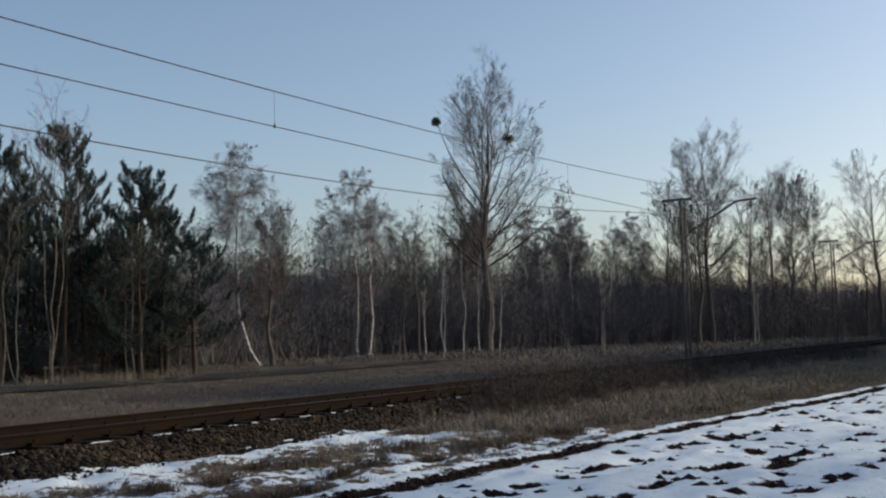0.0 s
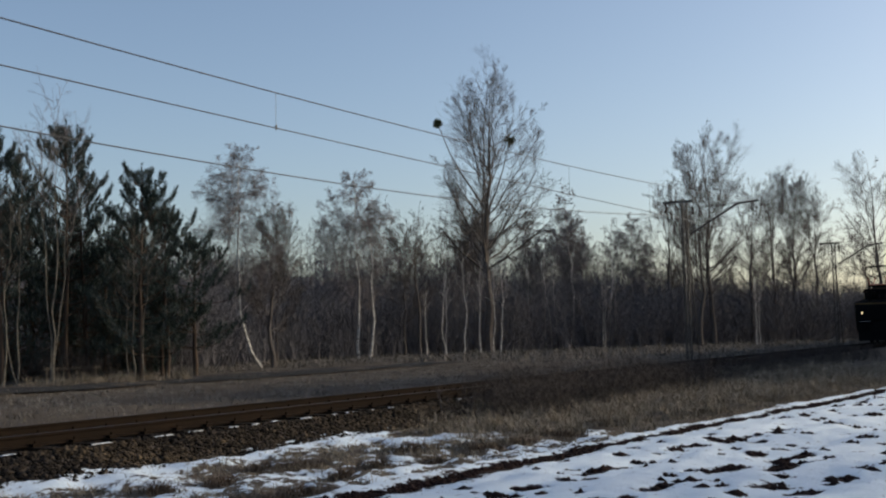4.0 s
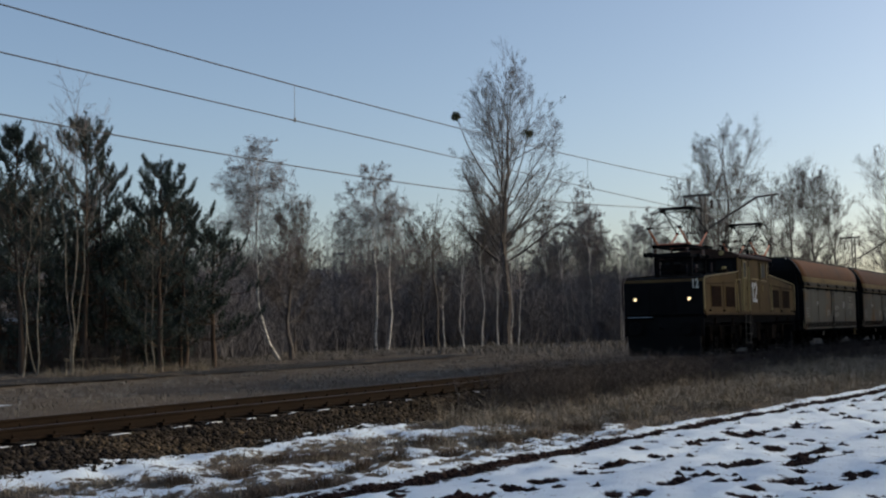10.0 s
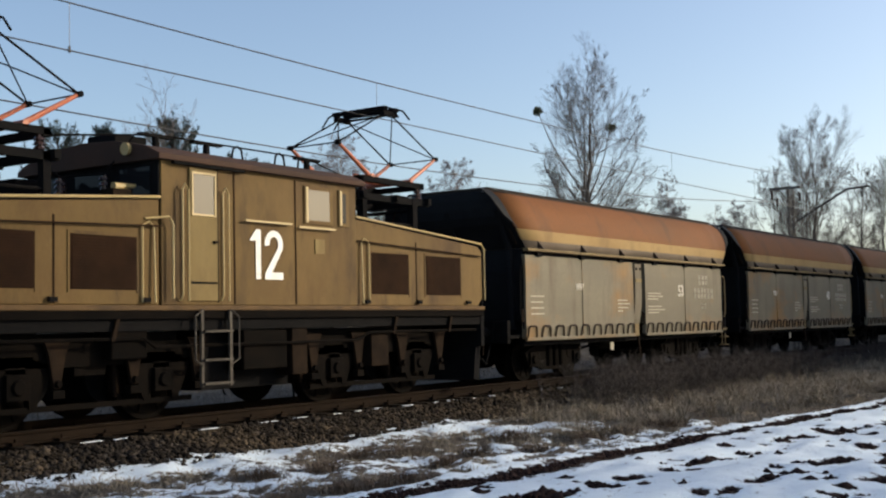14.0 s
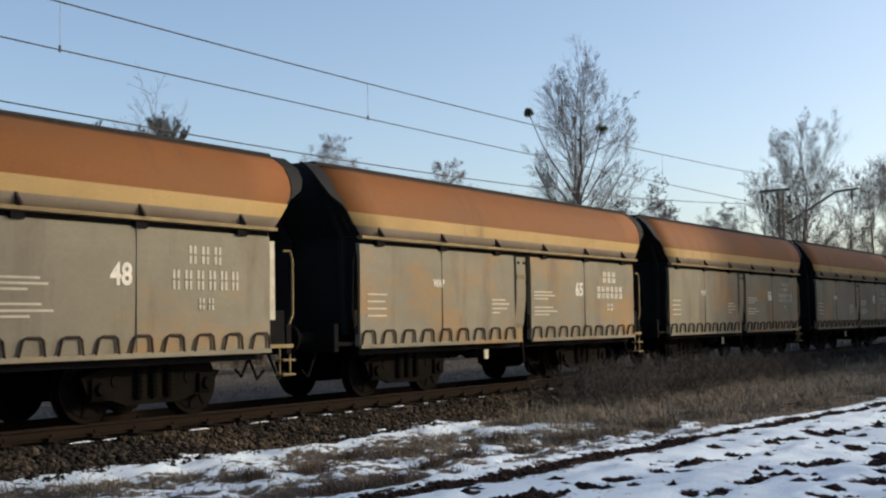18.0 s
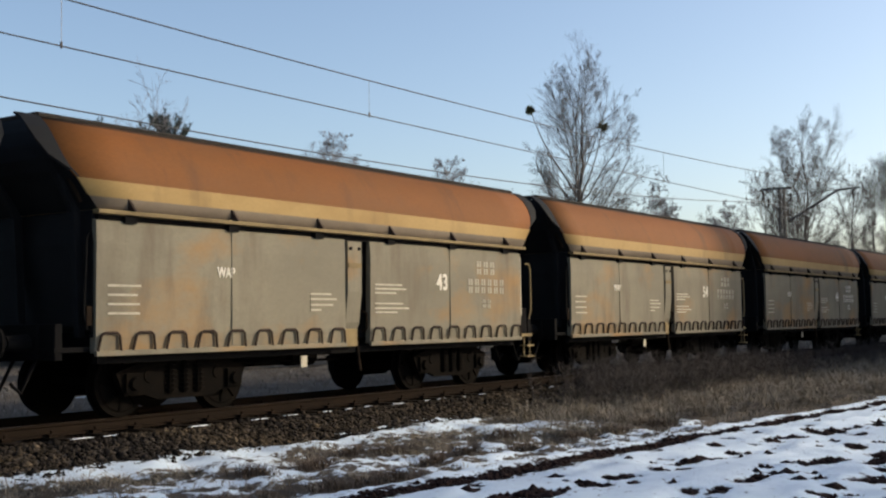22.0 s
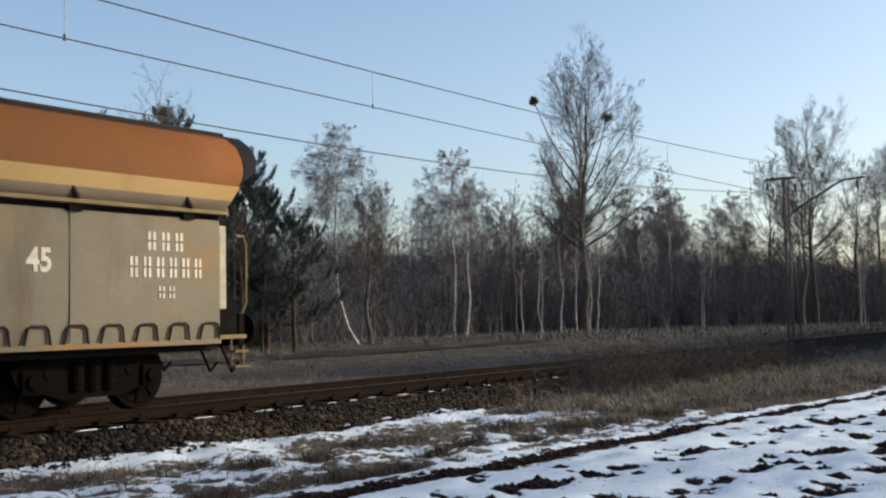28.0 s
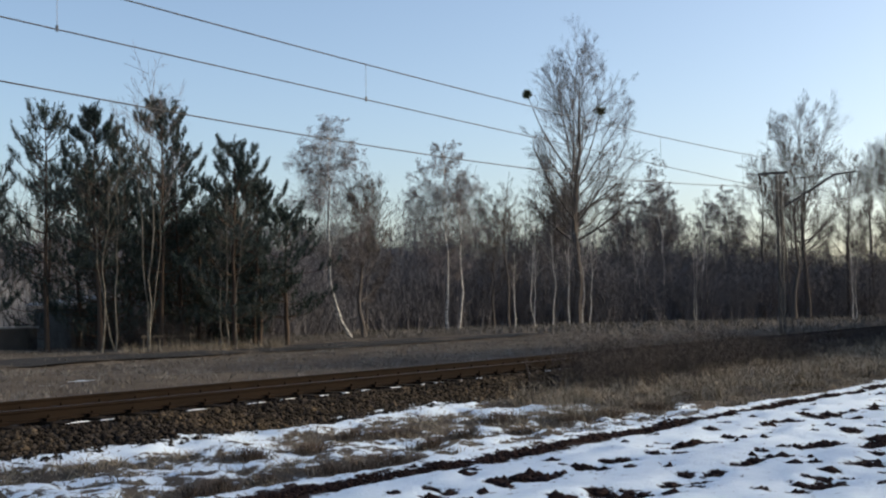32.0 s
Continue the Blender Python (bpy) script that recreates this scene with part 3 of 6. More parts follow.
def blades(name, pts, heights, seed, width=0.006, lean=0.5):
    """Many bent blades of grass, two faces each, in one mesh."""
    rs = np.random.RandomState(seed)
    n = len(pts)
    th, tilt = rs.uniform(0, 6.283, n), rs.uniform(0, lean, n)
    d = np.stack([np.cos(th) * tilt, np.sin(th) * tilt, np.ones(n)], 1)
    side = np.stack([-np.sin(th), np.cos(th), np.zeros(n)], 1) * width
    mid = pts + d * heights[:, None] * 0.55
    tip = pts + (d + np.stack([np.cos(th) * tilt, np.sin(th) * tilt, -0.25 * np.ones(n)], 1)) * heights[:, None]
    verts = np.stack([pts - side, pts + side, mid - side * 0.8, mid + side * 0.8, tip], 1).reshape(-1, 3)
    base = np.arange(n)[:, None] * 5
    tris = np.concatenate([base + [0, 1, 3], base + [0, 3, 2], base + [2, 3, 4]], 0)
    return raw(name, verts, tris)


# ---- track ----
def build_track():
    track = thing("railway_track", "rusty steel rails on stained sleepers in stone ballast", "railway track", kind="structure")
    prof = [(-0.065, -0.165), (0.065, -0.165), (0.065, -0.15), (0.012, -0.13), (0.009, -0.045), (0.034, -0.036), (0.034, -0.004), (0.026, 0.0), (-0.026, 0.0), (-0.034, -0.004), (-0.034, -0.036), (-0.009, -0.045), (-0.012, -0.13), (-0.065, -0.15)]
    for y in (TRACK_Y - 0.7515, TRACK_Y + 0.7515):
        g = Geo().along_x([(y + a, b) for a, b in prof], -60, 420)
        g.mi[7] = 1
        part("rail", g, [RAIL, RAIL_TOP], track, "brown rusty rail with a worn head")
    pad = Geo()
    far = Geo()
    one = Geo().along_y([(-0.13, -0.33), (0.13, -0.33), (0.11, -0.165), (-0.11, -0.165)], -1.3, 1.3).mesh("sleeper")
    one.materials.append(SLEEPER)
    cap = Geo().along_y([(-0.22, -0.176), (0.22, -0.176), (0.14, -0.166), (-0.15, -0.167)], -1.335, -1.302).mesh("sleeper_snow")
    cap.materials.append(SNOW)
    rs = random.Random(5)
    for i in range(-4, 330):
        x = 10.65 - 5 * 0.70 + i * 0.70
        if i < 70:
            s = new("sleeper", one)
            s.parent, s.location = track, (x, TRACK_Y + rs.uniform(-0.03, 0.03), rs.uniform(-0.006, 0.0))
            if rs.random() < 0.75:
                c = new("snow_cap", cap)
                c.parent, c.location, c.scale = s, (rs.uniform(-0.12, 0.12), rs.uniform(-0.02, 0.05), 0), (rs.uniform(0.3, 0.95), rs.uniform(0.985, 1.0), rs.uniform(0.985, 1.0))
        else:
            far.box(x - 0.12, x + 0.12, TRACK_Y - 1.3, TRACK_Y + 1.3, -0.3, -0.165)
        for y in (TRACK_Y - 0.7515, TRACK_Y + 0.7515):
            for dy in (-0.095, 0.095):
                pad.box(x - 0.07, x + 0.07, y + dy - 0.045, y + dy + 0.045, -0.166, -0.125)
                if i < 60:
                    pad.cyl((x, y + dy, -0.125), (x, y + dy, -0.08), 0.02, None, 6)
    tagged(part("rail_fastening", pad, RAIL, track, "rusty clips and bolts along the rails"), kind="stuff")
    tagged(part("far_sleeper", far, SLEEPER, track), kind="stuff")
    return track


track = build_track()
rs = np.random.RandomState(21)
n = 30000
px, py = rs.uniform(4.5, 34, n), rs.uniform(10.7, 12.45, n)
stones = np.stack([px, py, ground_z(px, py) + 0.01], 1)
lone("ballast_shoulder", pebbles("ballast_shoulder", stones, np.clip(rs.lognormal(-3.75, 0.42, n), 0.012, 0.07), 3), STONE, "brown and grey crushed stone ballast beside the rails", "ballast", kind="stuff")
n = 7000
px, py = rs.uniform(5, 45, n), rs.uniform(12.3, 15.2, n)
lone("ballast_bed", pebbles("ballast_bed", np.stack([px, py, -0.215 + 0 * px], 1), rs.uniform(0.02, 0.045, n), 4), STONE_DARK, "dark crushed stone between the sleepers", "ballast", kind="stuff")

# clods in the torn places and along the first furrow
pts, sz = [], []
rs = np.random.RandomState(8)
for cx, cy, w in TORN:
    for _ in range(int(8 + 260 * w)):
        dx, dy = rs.normal(0, 0.55 * w), rs.normal(0, 0.24 * w + 0.015)
        pts.append((cx + dx, cy + dy - 0.10 * dx))
        sz.append(min(rs.lognormal(-4.0 + 2.2 * w, 0.55), 0.08))
for _ in range(12000):
    x = rs.uniform(4, 34)
    v = -0.02 + rs.normal(0, 0.07 if x > 15.5 else 0.11) * (0.75 + 0.4 * math.sin(x * 2.1) * math.sin(x * 0.83 + 1))
    pts.append((x, v * 1.005 + 7.80 - 0.097 * x))
    sz.append(min(rs.lognormal(-4.15, 0.45), 0.05))
pts, sz = np.array(pts), np.array(sz)
keep = pts[:, 1] > 0.8
pts, sz = pts[keep], sz[keep]
lone("field_clods", pebbles("field_clods", np.column_stack([pts, ground_z(pts[:, 0], pts[:, 1]) + 0.008]), sz, 9, 0.6), CLOD, "dark frozen clods of ploughed earth poking from snow", "soil clods", kind="stuff")


# ---- grass ----
def tufts(seed, count, x0, x1, y0, y1, hmin, hmax, per, accept=None, spread=0.12):
    rs = np.random.RandomState(seed)
    cx, cy = rs.uniform(x0, x1, count), rs.uniform(y0, y1, count)
    if accept is not None:
        ok = rs.uniform(0, 1, count) < accept(cx, cy)
        cx, cy = cx[ok], cy[ok]
    k = len(cx)
    x = (cx[:, None] + rs.normal(0, spread, (k, per))).ravel()
    y = (cy[:, None] + rs.normal(0, spread, (k, per))).ravel()
    h = (rs.uniform(hmin, hmax, (k, 1)) * rs.uniform(0.4, 1.1, (k, per))).ravel()
    return np.stack([x, y, ground_z(x, y) - 0.01], 1), h


def on_verge(x, y):
    v = furrow(x, y)
    return smooth(0.25, 0.7, v) * smooth(11.1, 10.6, y) * np.clip(0.22 - 1.3 * lumps(x * 0.3, y, 2.0, 13) - 0.6 * lumps(x, y, 0.55, 12) + 0.6 * smooth(15, 21, x), 0.07, 1)


p, h = tufts(31, 12000, 3, 45, 3.0, 11.0, 0.04, 0.16, 16, on_verge, 0.09)
lone("verge_grass", blades("verge_grass", p, h, 32, 0.0045, 2.0), GRASS, "short dry brown grass on the snowy verge", "grass", kind="stuff")
p, h = tufts(33, 6500, 12, 48, 5.0, 11.3, 0.14, 0.46, 22, lambda x, y: smooth(0.5, 1.4, furrow(x, y)) * smooth(1.62, 1.95, x / y + 0.12 * lumps(x, y, 1.5, 20)) * np.clip(0.02 + 2.2 * lumps(x, y, 1.5, 19), 0.02, 1), 0.09)
lone("tall_verge_grass", blades("tall_verge_grass", p, h, 34, 0.0045, 1.6), GRASS, "tall dry tan grass beside the line", "grass", kind="stuff")
p, h = tufts(35, 7000, 12, 75, 15.6, 44, 0.05, 0.24, 10, lambda x, y: np.clip(1.1 - np.abs(y - 33) * (np.abs(y - 33) < 1.5), 0, 1), 0.2)
lone("meadow_grass", blades("meadow_grass", p, h, 36, 0.007, 1.8), GRASS_FAR, "frosted dry meadow grass beyond the track, greyed for mist", "grass", kind="stuff")
p, h = tufts(37, 2600, 60, 130, 17.5, 60, 0.2, 0.6, 8, None, 0.5)
lone("far_meadow_grass", blades("far_meadow_grass", p, h, 38, 0.02, 0.6), GRASS_FAR, "frosted grass before the woods, paled for mist", "grass", kind="stuff")


rs = np.random.RandomState(45)
pts, high = [], []
for cx, cy, w in TUSSOCKS:
    k = int(1100 * w)
    px, py = cx + rs.normal(0, 0.55 * w, k), cy + rs.normal(0, 0.42 * w, k)
    pts.append(np.stack([px, py, ground_z(px, py) - 0.01], 1))
    high.append(rs.uniform(0.06, 0.20, k) * np.exp(-((px - cx) / w) ** 2 * 0.5))
lone("verge_tussocks", blades("verge_tussocks", np.concatenate(pts), np.concatenate(high), 46, 0.004, 1.3), TUSSOCK, "dense reddish-brown tussocks of dead grass in the snow", "grass", kind="stuff")


def twiggy(seed, pts, hmin, hmax, r, kids, side=0.25):
    """Leafless bushes: a few forked stalks at each place."""
    rs = np.random.RandomState(seed)
    rows = []
    for x, y, z in pts:
        for _ in range(rs.randint(3, 6)):
            hgt = rs.uniform(hmin, hmax)
            dx, dy = rs.normal(0, 0.28, 2) * hgt
            a = np.array((x, y, z))
            b = a + (dx * 0.5, dy * 0.5, hgt * 0.5)
            c = a + (dx, dy, hgt)
            rows.append((*a, *b, r, r * 0.7))
            rows.append((*b, *c, r * 0.7, r * 0.3))
            for _ in range(kids):
                s = a + (b - a) * rs.uniform(0.3, 1) if rs.rand() < 0.4 else b + (c - b) * rs.uniform(0, 0.9)
                e = s + np.array((rs.normal(0, side), rs.normal(0, side), rs.uniform(0.05, 0.4))) * hgt * 0.6
                rows.append((*s, *e, r * 0.5, r * 0.25))
    return rows


rs = np.random.RandomState(41)
bx, by = rs.uniform(19.5, 62, 2300), rs.uniform(9.6, 11.95, 2300)
keep = (bx / by > 1.95 + rs.normal(0, 0.08, 2300)) & (lumps(bx, by, 2.6, 48) > rs.uniform(-0.75, 0.1, 2300)) & (rs.uniform(0, 1, 2300) < 1 - 0.75 * smooth(31, 36, bx))
bx, by = bx[keep], by[keep]
rows = twiggy(42, np.stack([bx, by, ground_z(bx, by)], 1), 0.3, 0.85, 0.007, 11)
rows += twiggy(44, [(20.9, 11.1, -0.4), (21.3, 11.3, -0.4), (22.1, 11.2, -0.4), (23.6, 11.4, -0.4), (25.2, 11.3, -0.4), (27.5, 11.5, -0.4)], 0.6, 1.05, 0.008, 16)
lone("trackside_weeds", needles_mesh("trackside_weeds", rows), WEED, "dark leafless weeds and brambles along the ballast", "weeds", kind="stuff")


# ---- overhead line ----
def build_mast(x, y, arm_to, detail=True):
    mast = thing("overhead_line_mast", "dark lattice steel mast with a bracket arm and insulators", "mast", "overhead line masts", at=(x, y, -0.4))
    g = Geo()
    for dx, dy in ((-0.10, -0.10), (0.10, -0.10), (0.10, 0.10), (-0.10, 0.10)):
        g.box(dx - 0.022, dx + 0.022, dy - 0.022, dy + 0.022, 0, 7.4)
    part("post", g, MAST, mast)
    g = Geo()
    for i in range(12):
        z = 0.3 + i * 0.58
        s = 1 if i % 2 else -1
        for face in (-0.10, 0.10):
            g.tube([(-0.10 * s, face, z), (0.10 * s, face, z + 0.58)], 0.012, 4)
            g.tube([(face, -0.10 * s, z), (face, 0.10 * s, z + 0.58)], 0.012, 4)
    part("lattice", g, MAST, mast)
    part("footing", Geo().box(-0.4, 0.4, -0.4, 0.4, -0.35, 0.18), SLEEPER, mast, "concrete footing", 0.03)
    # stay, leaning on the post from the track's far end
    part("stay", Geo().tube([(0.75, -0.25, -0.1), (0.12, -0.05, 6.1)], 0.03, 6), MAST, mast, "pale leaning stay")
    g = Geo().tube([(0.1, -0.2, 5.9), (0.45, arm_to - 0.25 + 0.9, 7.2), (0.5, arm_to - 0.3, 7.27)], 0.05, 6)
    g.tube([(0.1, -0.2, 7.1), (0.45, arm_to + 0.65, 7.22)], 0.02, 5)
    part("bracket_arm", g, MAST, mast)
    part("crossarm", Geo().box(-0.06, 0.06, -0.45, 0.95, 7.36, 7.46), MAST, mast)
    for dy, z0 in ((0.85, 7.36), (0.6, 7.0), (-0.4, 7.2), (arm_to, 7.2)):
        g = Geo()
        for i in range(4):
            g.cyl((0.0 if dy != arm_to else 0.48, dy, z0 - 0.06 - i * 0.09), (0.0 if dy != arm_to else 0.48, dy, z0 - 0.11 - i * 0.09), 0.075, 0.05, 8)
        g.cyl((0.0 if dy != arm_to else 0.48, dy, z0), (0.0 if dy != arm_to else 0.48, dy, z0 - 0.42), 0.02, None, 6)
        part("insulator", g, PORCELAIN, mast, "brown ribbed insulator")
    return mast


build_mast(52.3, 16.5, TRACK_Y - 16.5)
build_mast(86.2, 16.5, TRACK_Y - 16.5)
build_mast(-26.0, 16.5, TRACK_Y - 16.5)


def hang(x, low_x, low_z, before, after):
    """The height of a hanging wire, lowest at low_x and rising as a parabola on either side."""
    return low_z + (before if x < low_x else after) * (x - low_x) ** 2


def mess_z(x):
    return hang(x, 15.0, 5.86, 0.00055, 0.00072) if x < 52.8 else hang(x, 69.7, 6.4, 0.0017, 0.0017)


def contact_z(x):
    return hang(x, 13.0, 5.185, 0.00012, 0.00012) if x < 52.8 else 5.38


def feed_z(x):
    return hang(x, 18.0, 5.075, 0.00075, 0.00115) if x < 52.3 else hang(x, 69.2, 5.9, 0.00185, 0.00185)


def wire(name, label, y, zf, r, x0=-26.0, x1=120.0, step=2.2):
    xs = list(np.arange(x0, x1, step))
    g = Geo().tube([(x, y, zf(x)) for x in xs], r, 5)
    return lone(name, g, WIRE, label, "wire", "overhead wires")


wire("messenger_wire", "dark messenger cable sagging between masts", TRACK_Y, mess_z, 0.012)
wire("contact_wire", "thin copper contact wire over the track", TRACK_Y, contact_z, 0.011)
wire("feeder_wire", "dark feeder cable hung on mast insulators", 16.9, feed_z, 0.014)
for x in (3.6, 10.75, 17.9, 25.0, 32.0, 39.0, 46.0):
    lone("dropper", Geo().tube([(x, TRACK_Y, contact_z(x)), (x, TRACK_Y, mess_z(x))], 0.004, 4).cyl((x, TRACK_Y, contact_z(x) - 0.03), (x, TRACK_Y, contact_z(x) + 0.06), 0.02, None, 6), WIRE, "thin dropper wire with a clamp", "dropper", "droppers")


# ---- trees ----
def norm(v):
    return v / max(1e-9, np.linalg.norm(v))


def norm_rows(a):
    return a / np.maximum(np.linalg.norm(a, axis=-1, keepdims=True), 1e-9)


def sprout(rs, pts, rad, kids, t0, ratio, angle, m, up, wob):
    """Side shoots on many branches at once: pts is (branches, joints, 3), rad their thickness at the foot."""
    n, joints = pts.shape[:2]
    t = t0 + (1 - t0) * (np.arange(kids) + rs.uniform(0, 1, (n, kids))) / kids
    f = t * (joints - 1)
    i = np.minimum(f.astype(int), joints - 2)
    row = np.arange(n)[:, None]
    a, b = pts[row, i], pts[row, i + 1]
    q = a + (b - a) * (f - i)[..., None]
    axis = norm_rows(b - a)
    whole = np.linalg.norm(np.diff(pts, axis=1), axis=2).sum(1)[:, None]
    step = whole * ratio * (1.15 - 0.6 * t) * rs.uniform(0.6, 1.25, (n, kids)) / m
    r = rs.normal(0, 1, (n, kids, 3))
    r = norm_rows(r - axis * (r * axis).sum(-1, keepdims=True))
    ang = radians(angle) * rs.uniform(0.65, 1.3, (n, kids, 1))
    d = norm_rows(axis * np.cos(ang) + r * np.sin(ang))
    out = [q]
    for _ in range(m):
        d = norm_rows(d + rs.normal(0, wob, d.shape) + np.array((0, 0, up)))
        q = q + d * step[..., None]
        out.append(q)
    return np.stack(out, 2).reshape(-1, m + 1, 3), (rad[:, None] * (1 - 0.7 * t) * 0.5).reshape(-1)


def branch_rows(pts, rad, least):
    """Rows for sticks() along branches that taper to a third."""
    n, j = pts.shape[:2]
    fall = 1 - 0.7 * np.arange(j) / (j - 1)
    r = np.maximum(rad[:, None] * fall[None], least)
    return np.concatenate([pts[:, :-1], pts[:, 1:], r[:, :-1, None], r[:, 1:, None]], 2).reshape(-1, 8)


# the outline of a crown as radius by height, both as shares of the tree's height; then the limbs and what forks from them:
# shoots a branch, first shoot, length ratio, angle, joints, upward pull, wobble
FORMS = {
    "poplar": dict(outline=((0.27, 0.36, 0.5, 0.6, 0.72, 0.85, 0.94, 1.0), (0.15, 0.20, 0.215, 0.21, 0.185, 0.155, 0.12, 0.06)), first=0.28, limbs=34, spire=0.92, rise=0.60, knee=(0.52, 0.38), heft=0.42,
                   forks=((12, 0.2, 0.38, 32, 4, 0.08, 0.06), (9, 0.12, 0.58, 34, 2, 0.06, 0.08), (7, 0.1, 0.8, 34, 1, 0.02, 0.05))),
    "alder": dict(outline=((0.2, 0.35, 0.5, 0.7, 0.88, 1.0), (0.12, 0.19, 0.22, 0.195, 0.13, 0.04)), first=0.2, limbs=25, spire=0.94, rise=0.55, knee=(0.53, 0.38), heft=0.42,
                  forks=((10, 0.2, 0.42, 32, 3, 0.08, 0.07), (7, 0.12, 0.6, 32, 2, 0.06, 0.08), (7, 0.1, 0.75, 30, 1, 0.03, 0.05))),
    "birch": dict(outline=((0.25, 0.4, 0.55, 0.7, 0.82, 0.92, 1.0), (0.12, 0.18, 0.215, 0.21, 0.175, 0.115, 0.03)), first=0.24, limbs=34, spire=0.98, rise=0.30, knee=(0.36, 0.66), heft=0.32,
                  forks=((13, 0.15, 0.45, 48, 3, 0.02, 0.09), (10, 0.1, 0.66, 44, 2, -0.08, 0.1), (6, 0.1, 0.95, 38, 1, -0.3, 0.1))),
    "spire": dict(outline=((0.2, 0.35, 0.55, 0.7, 0.85, 1.0), (0.08, 0.11, 0.13, 0.115, 0.075, 0.015)), first=0.24, limbs=30, spire=0.98, rise=0.24, knee=(0.4, 0.55), heft=0.30,
                  forks=((10, 0.15, 0.45, 42, 3, 0.04, 0.08), (9, 0.1, 0.6, 40, 2, -0.02, 0.1), (8, 0.1, 0.9, 34, 1, -0.1, 0.1))),
    "slim": dict(outline=((0.3, 0.5, 0.7, 0.88, 1.0), (0.07, 0.13, 0.14, 0.09, 0.02)), first=0.32, limbs=22, spire=0.97, rise=0.34, knee=(0.45, 0.5), heft=0.36,
                 forks=((8, 0.15, 0.45, 36, 3, 0.06, 0.09), (6, 0.1, 0.6, 34, 2, 0.03, 0.1), (3, 0.1, 0.75, 30, 1, 0.0, 0.1))),
    "pole": dict(outline=((0.3, 0.5, 0.7, 0.88, 1.0), (0.06, 0.12, 0.13, 0.08, 0.015)), first=0.34, limbs=16, spire=0.97, rise=0.34, knee=(0.45, 0.5), heft=0.36,
                 forks=((6, 0.15, 0.45, 36, 2, 0.06, 0.09), (5, 0.1, 0.6, 34, 1, 0.03, 0.1), (3, 0.1, 0.75, 30, 1, 0.0, 0.1))),
    "wisp": dict(outline=((0.55, 0.7, 0.85, 1.0), (0.05, 0.10, 0.10, 0.04)), first=0.55, limbs=12, spire=0.95, rise=0.5, knee=(0.45, 0.5), heft=0.4,
                 forks=((5, 0.2, 0.45, 30, 3, 0.08, 0.08), (4, 0.1, 0.6, 30, 2, 0.05, 0.1), (2, 0.1, 0.7, 28, 1, 0.02, 0.1))),
    "sapling": dict(outline=((0.4, 0.6, 0.8, 1.0), (0.045, 0.10, 0.09, 0.015)), first=0.45, limbs=14, spire=0.97, rise=0.32, knee=(0.4, 0.5), heft=0.38,
                    forks=((6, 0.15, 0.5, 32, 3, 0.08, 0.08), (4, 0.1, 0.65, 30, 1, 0.04, 0.1))),
}
STEM_JOINTS = 12


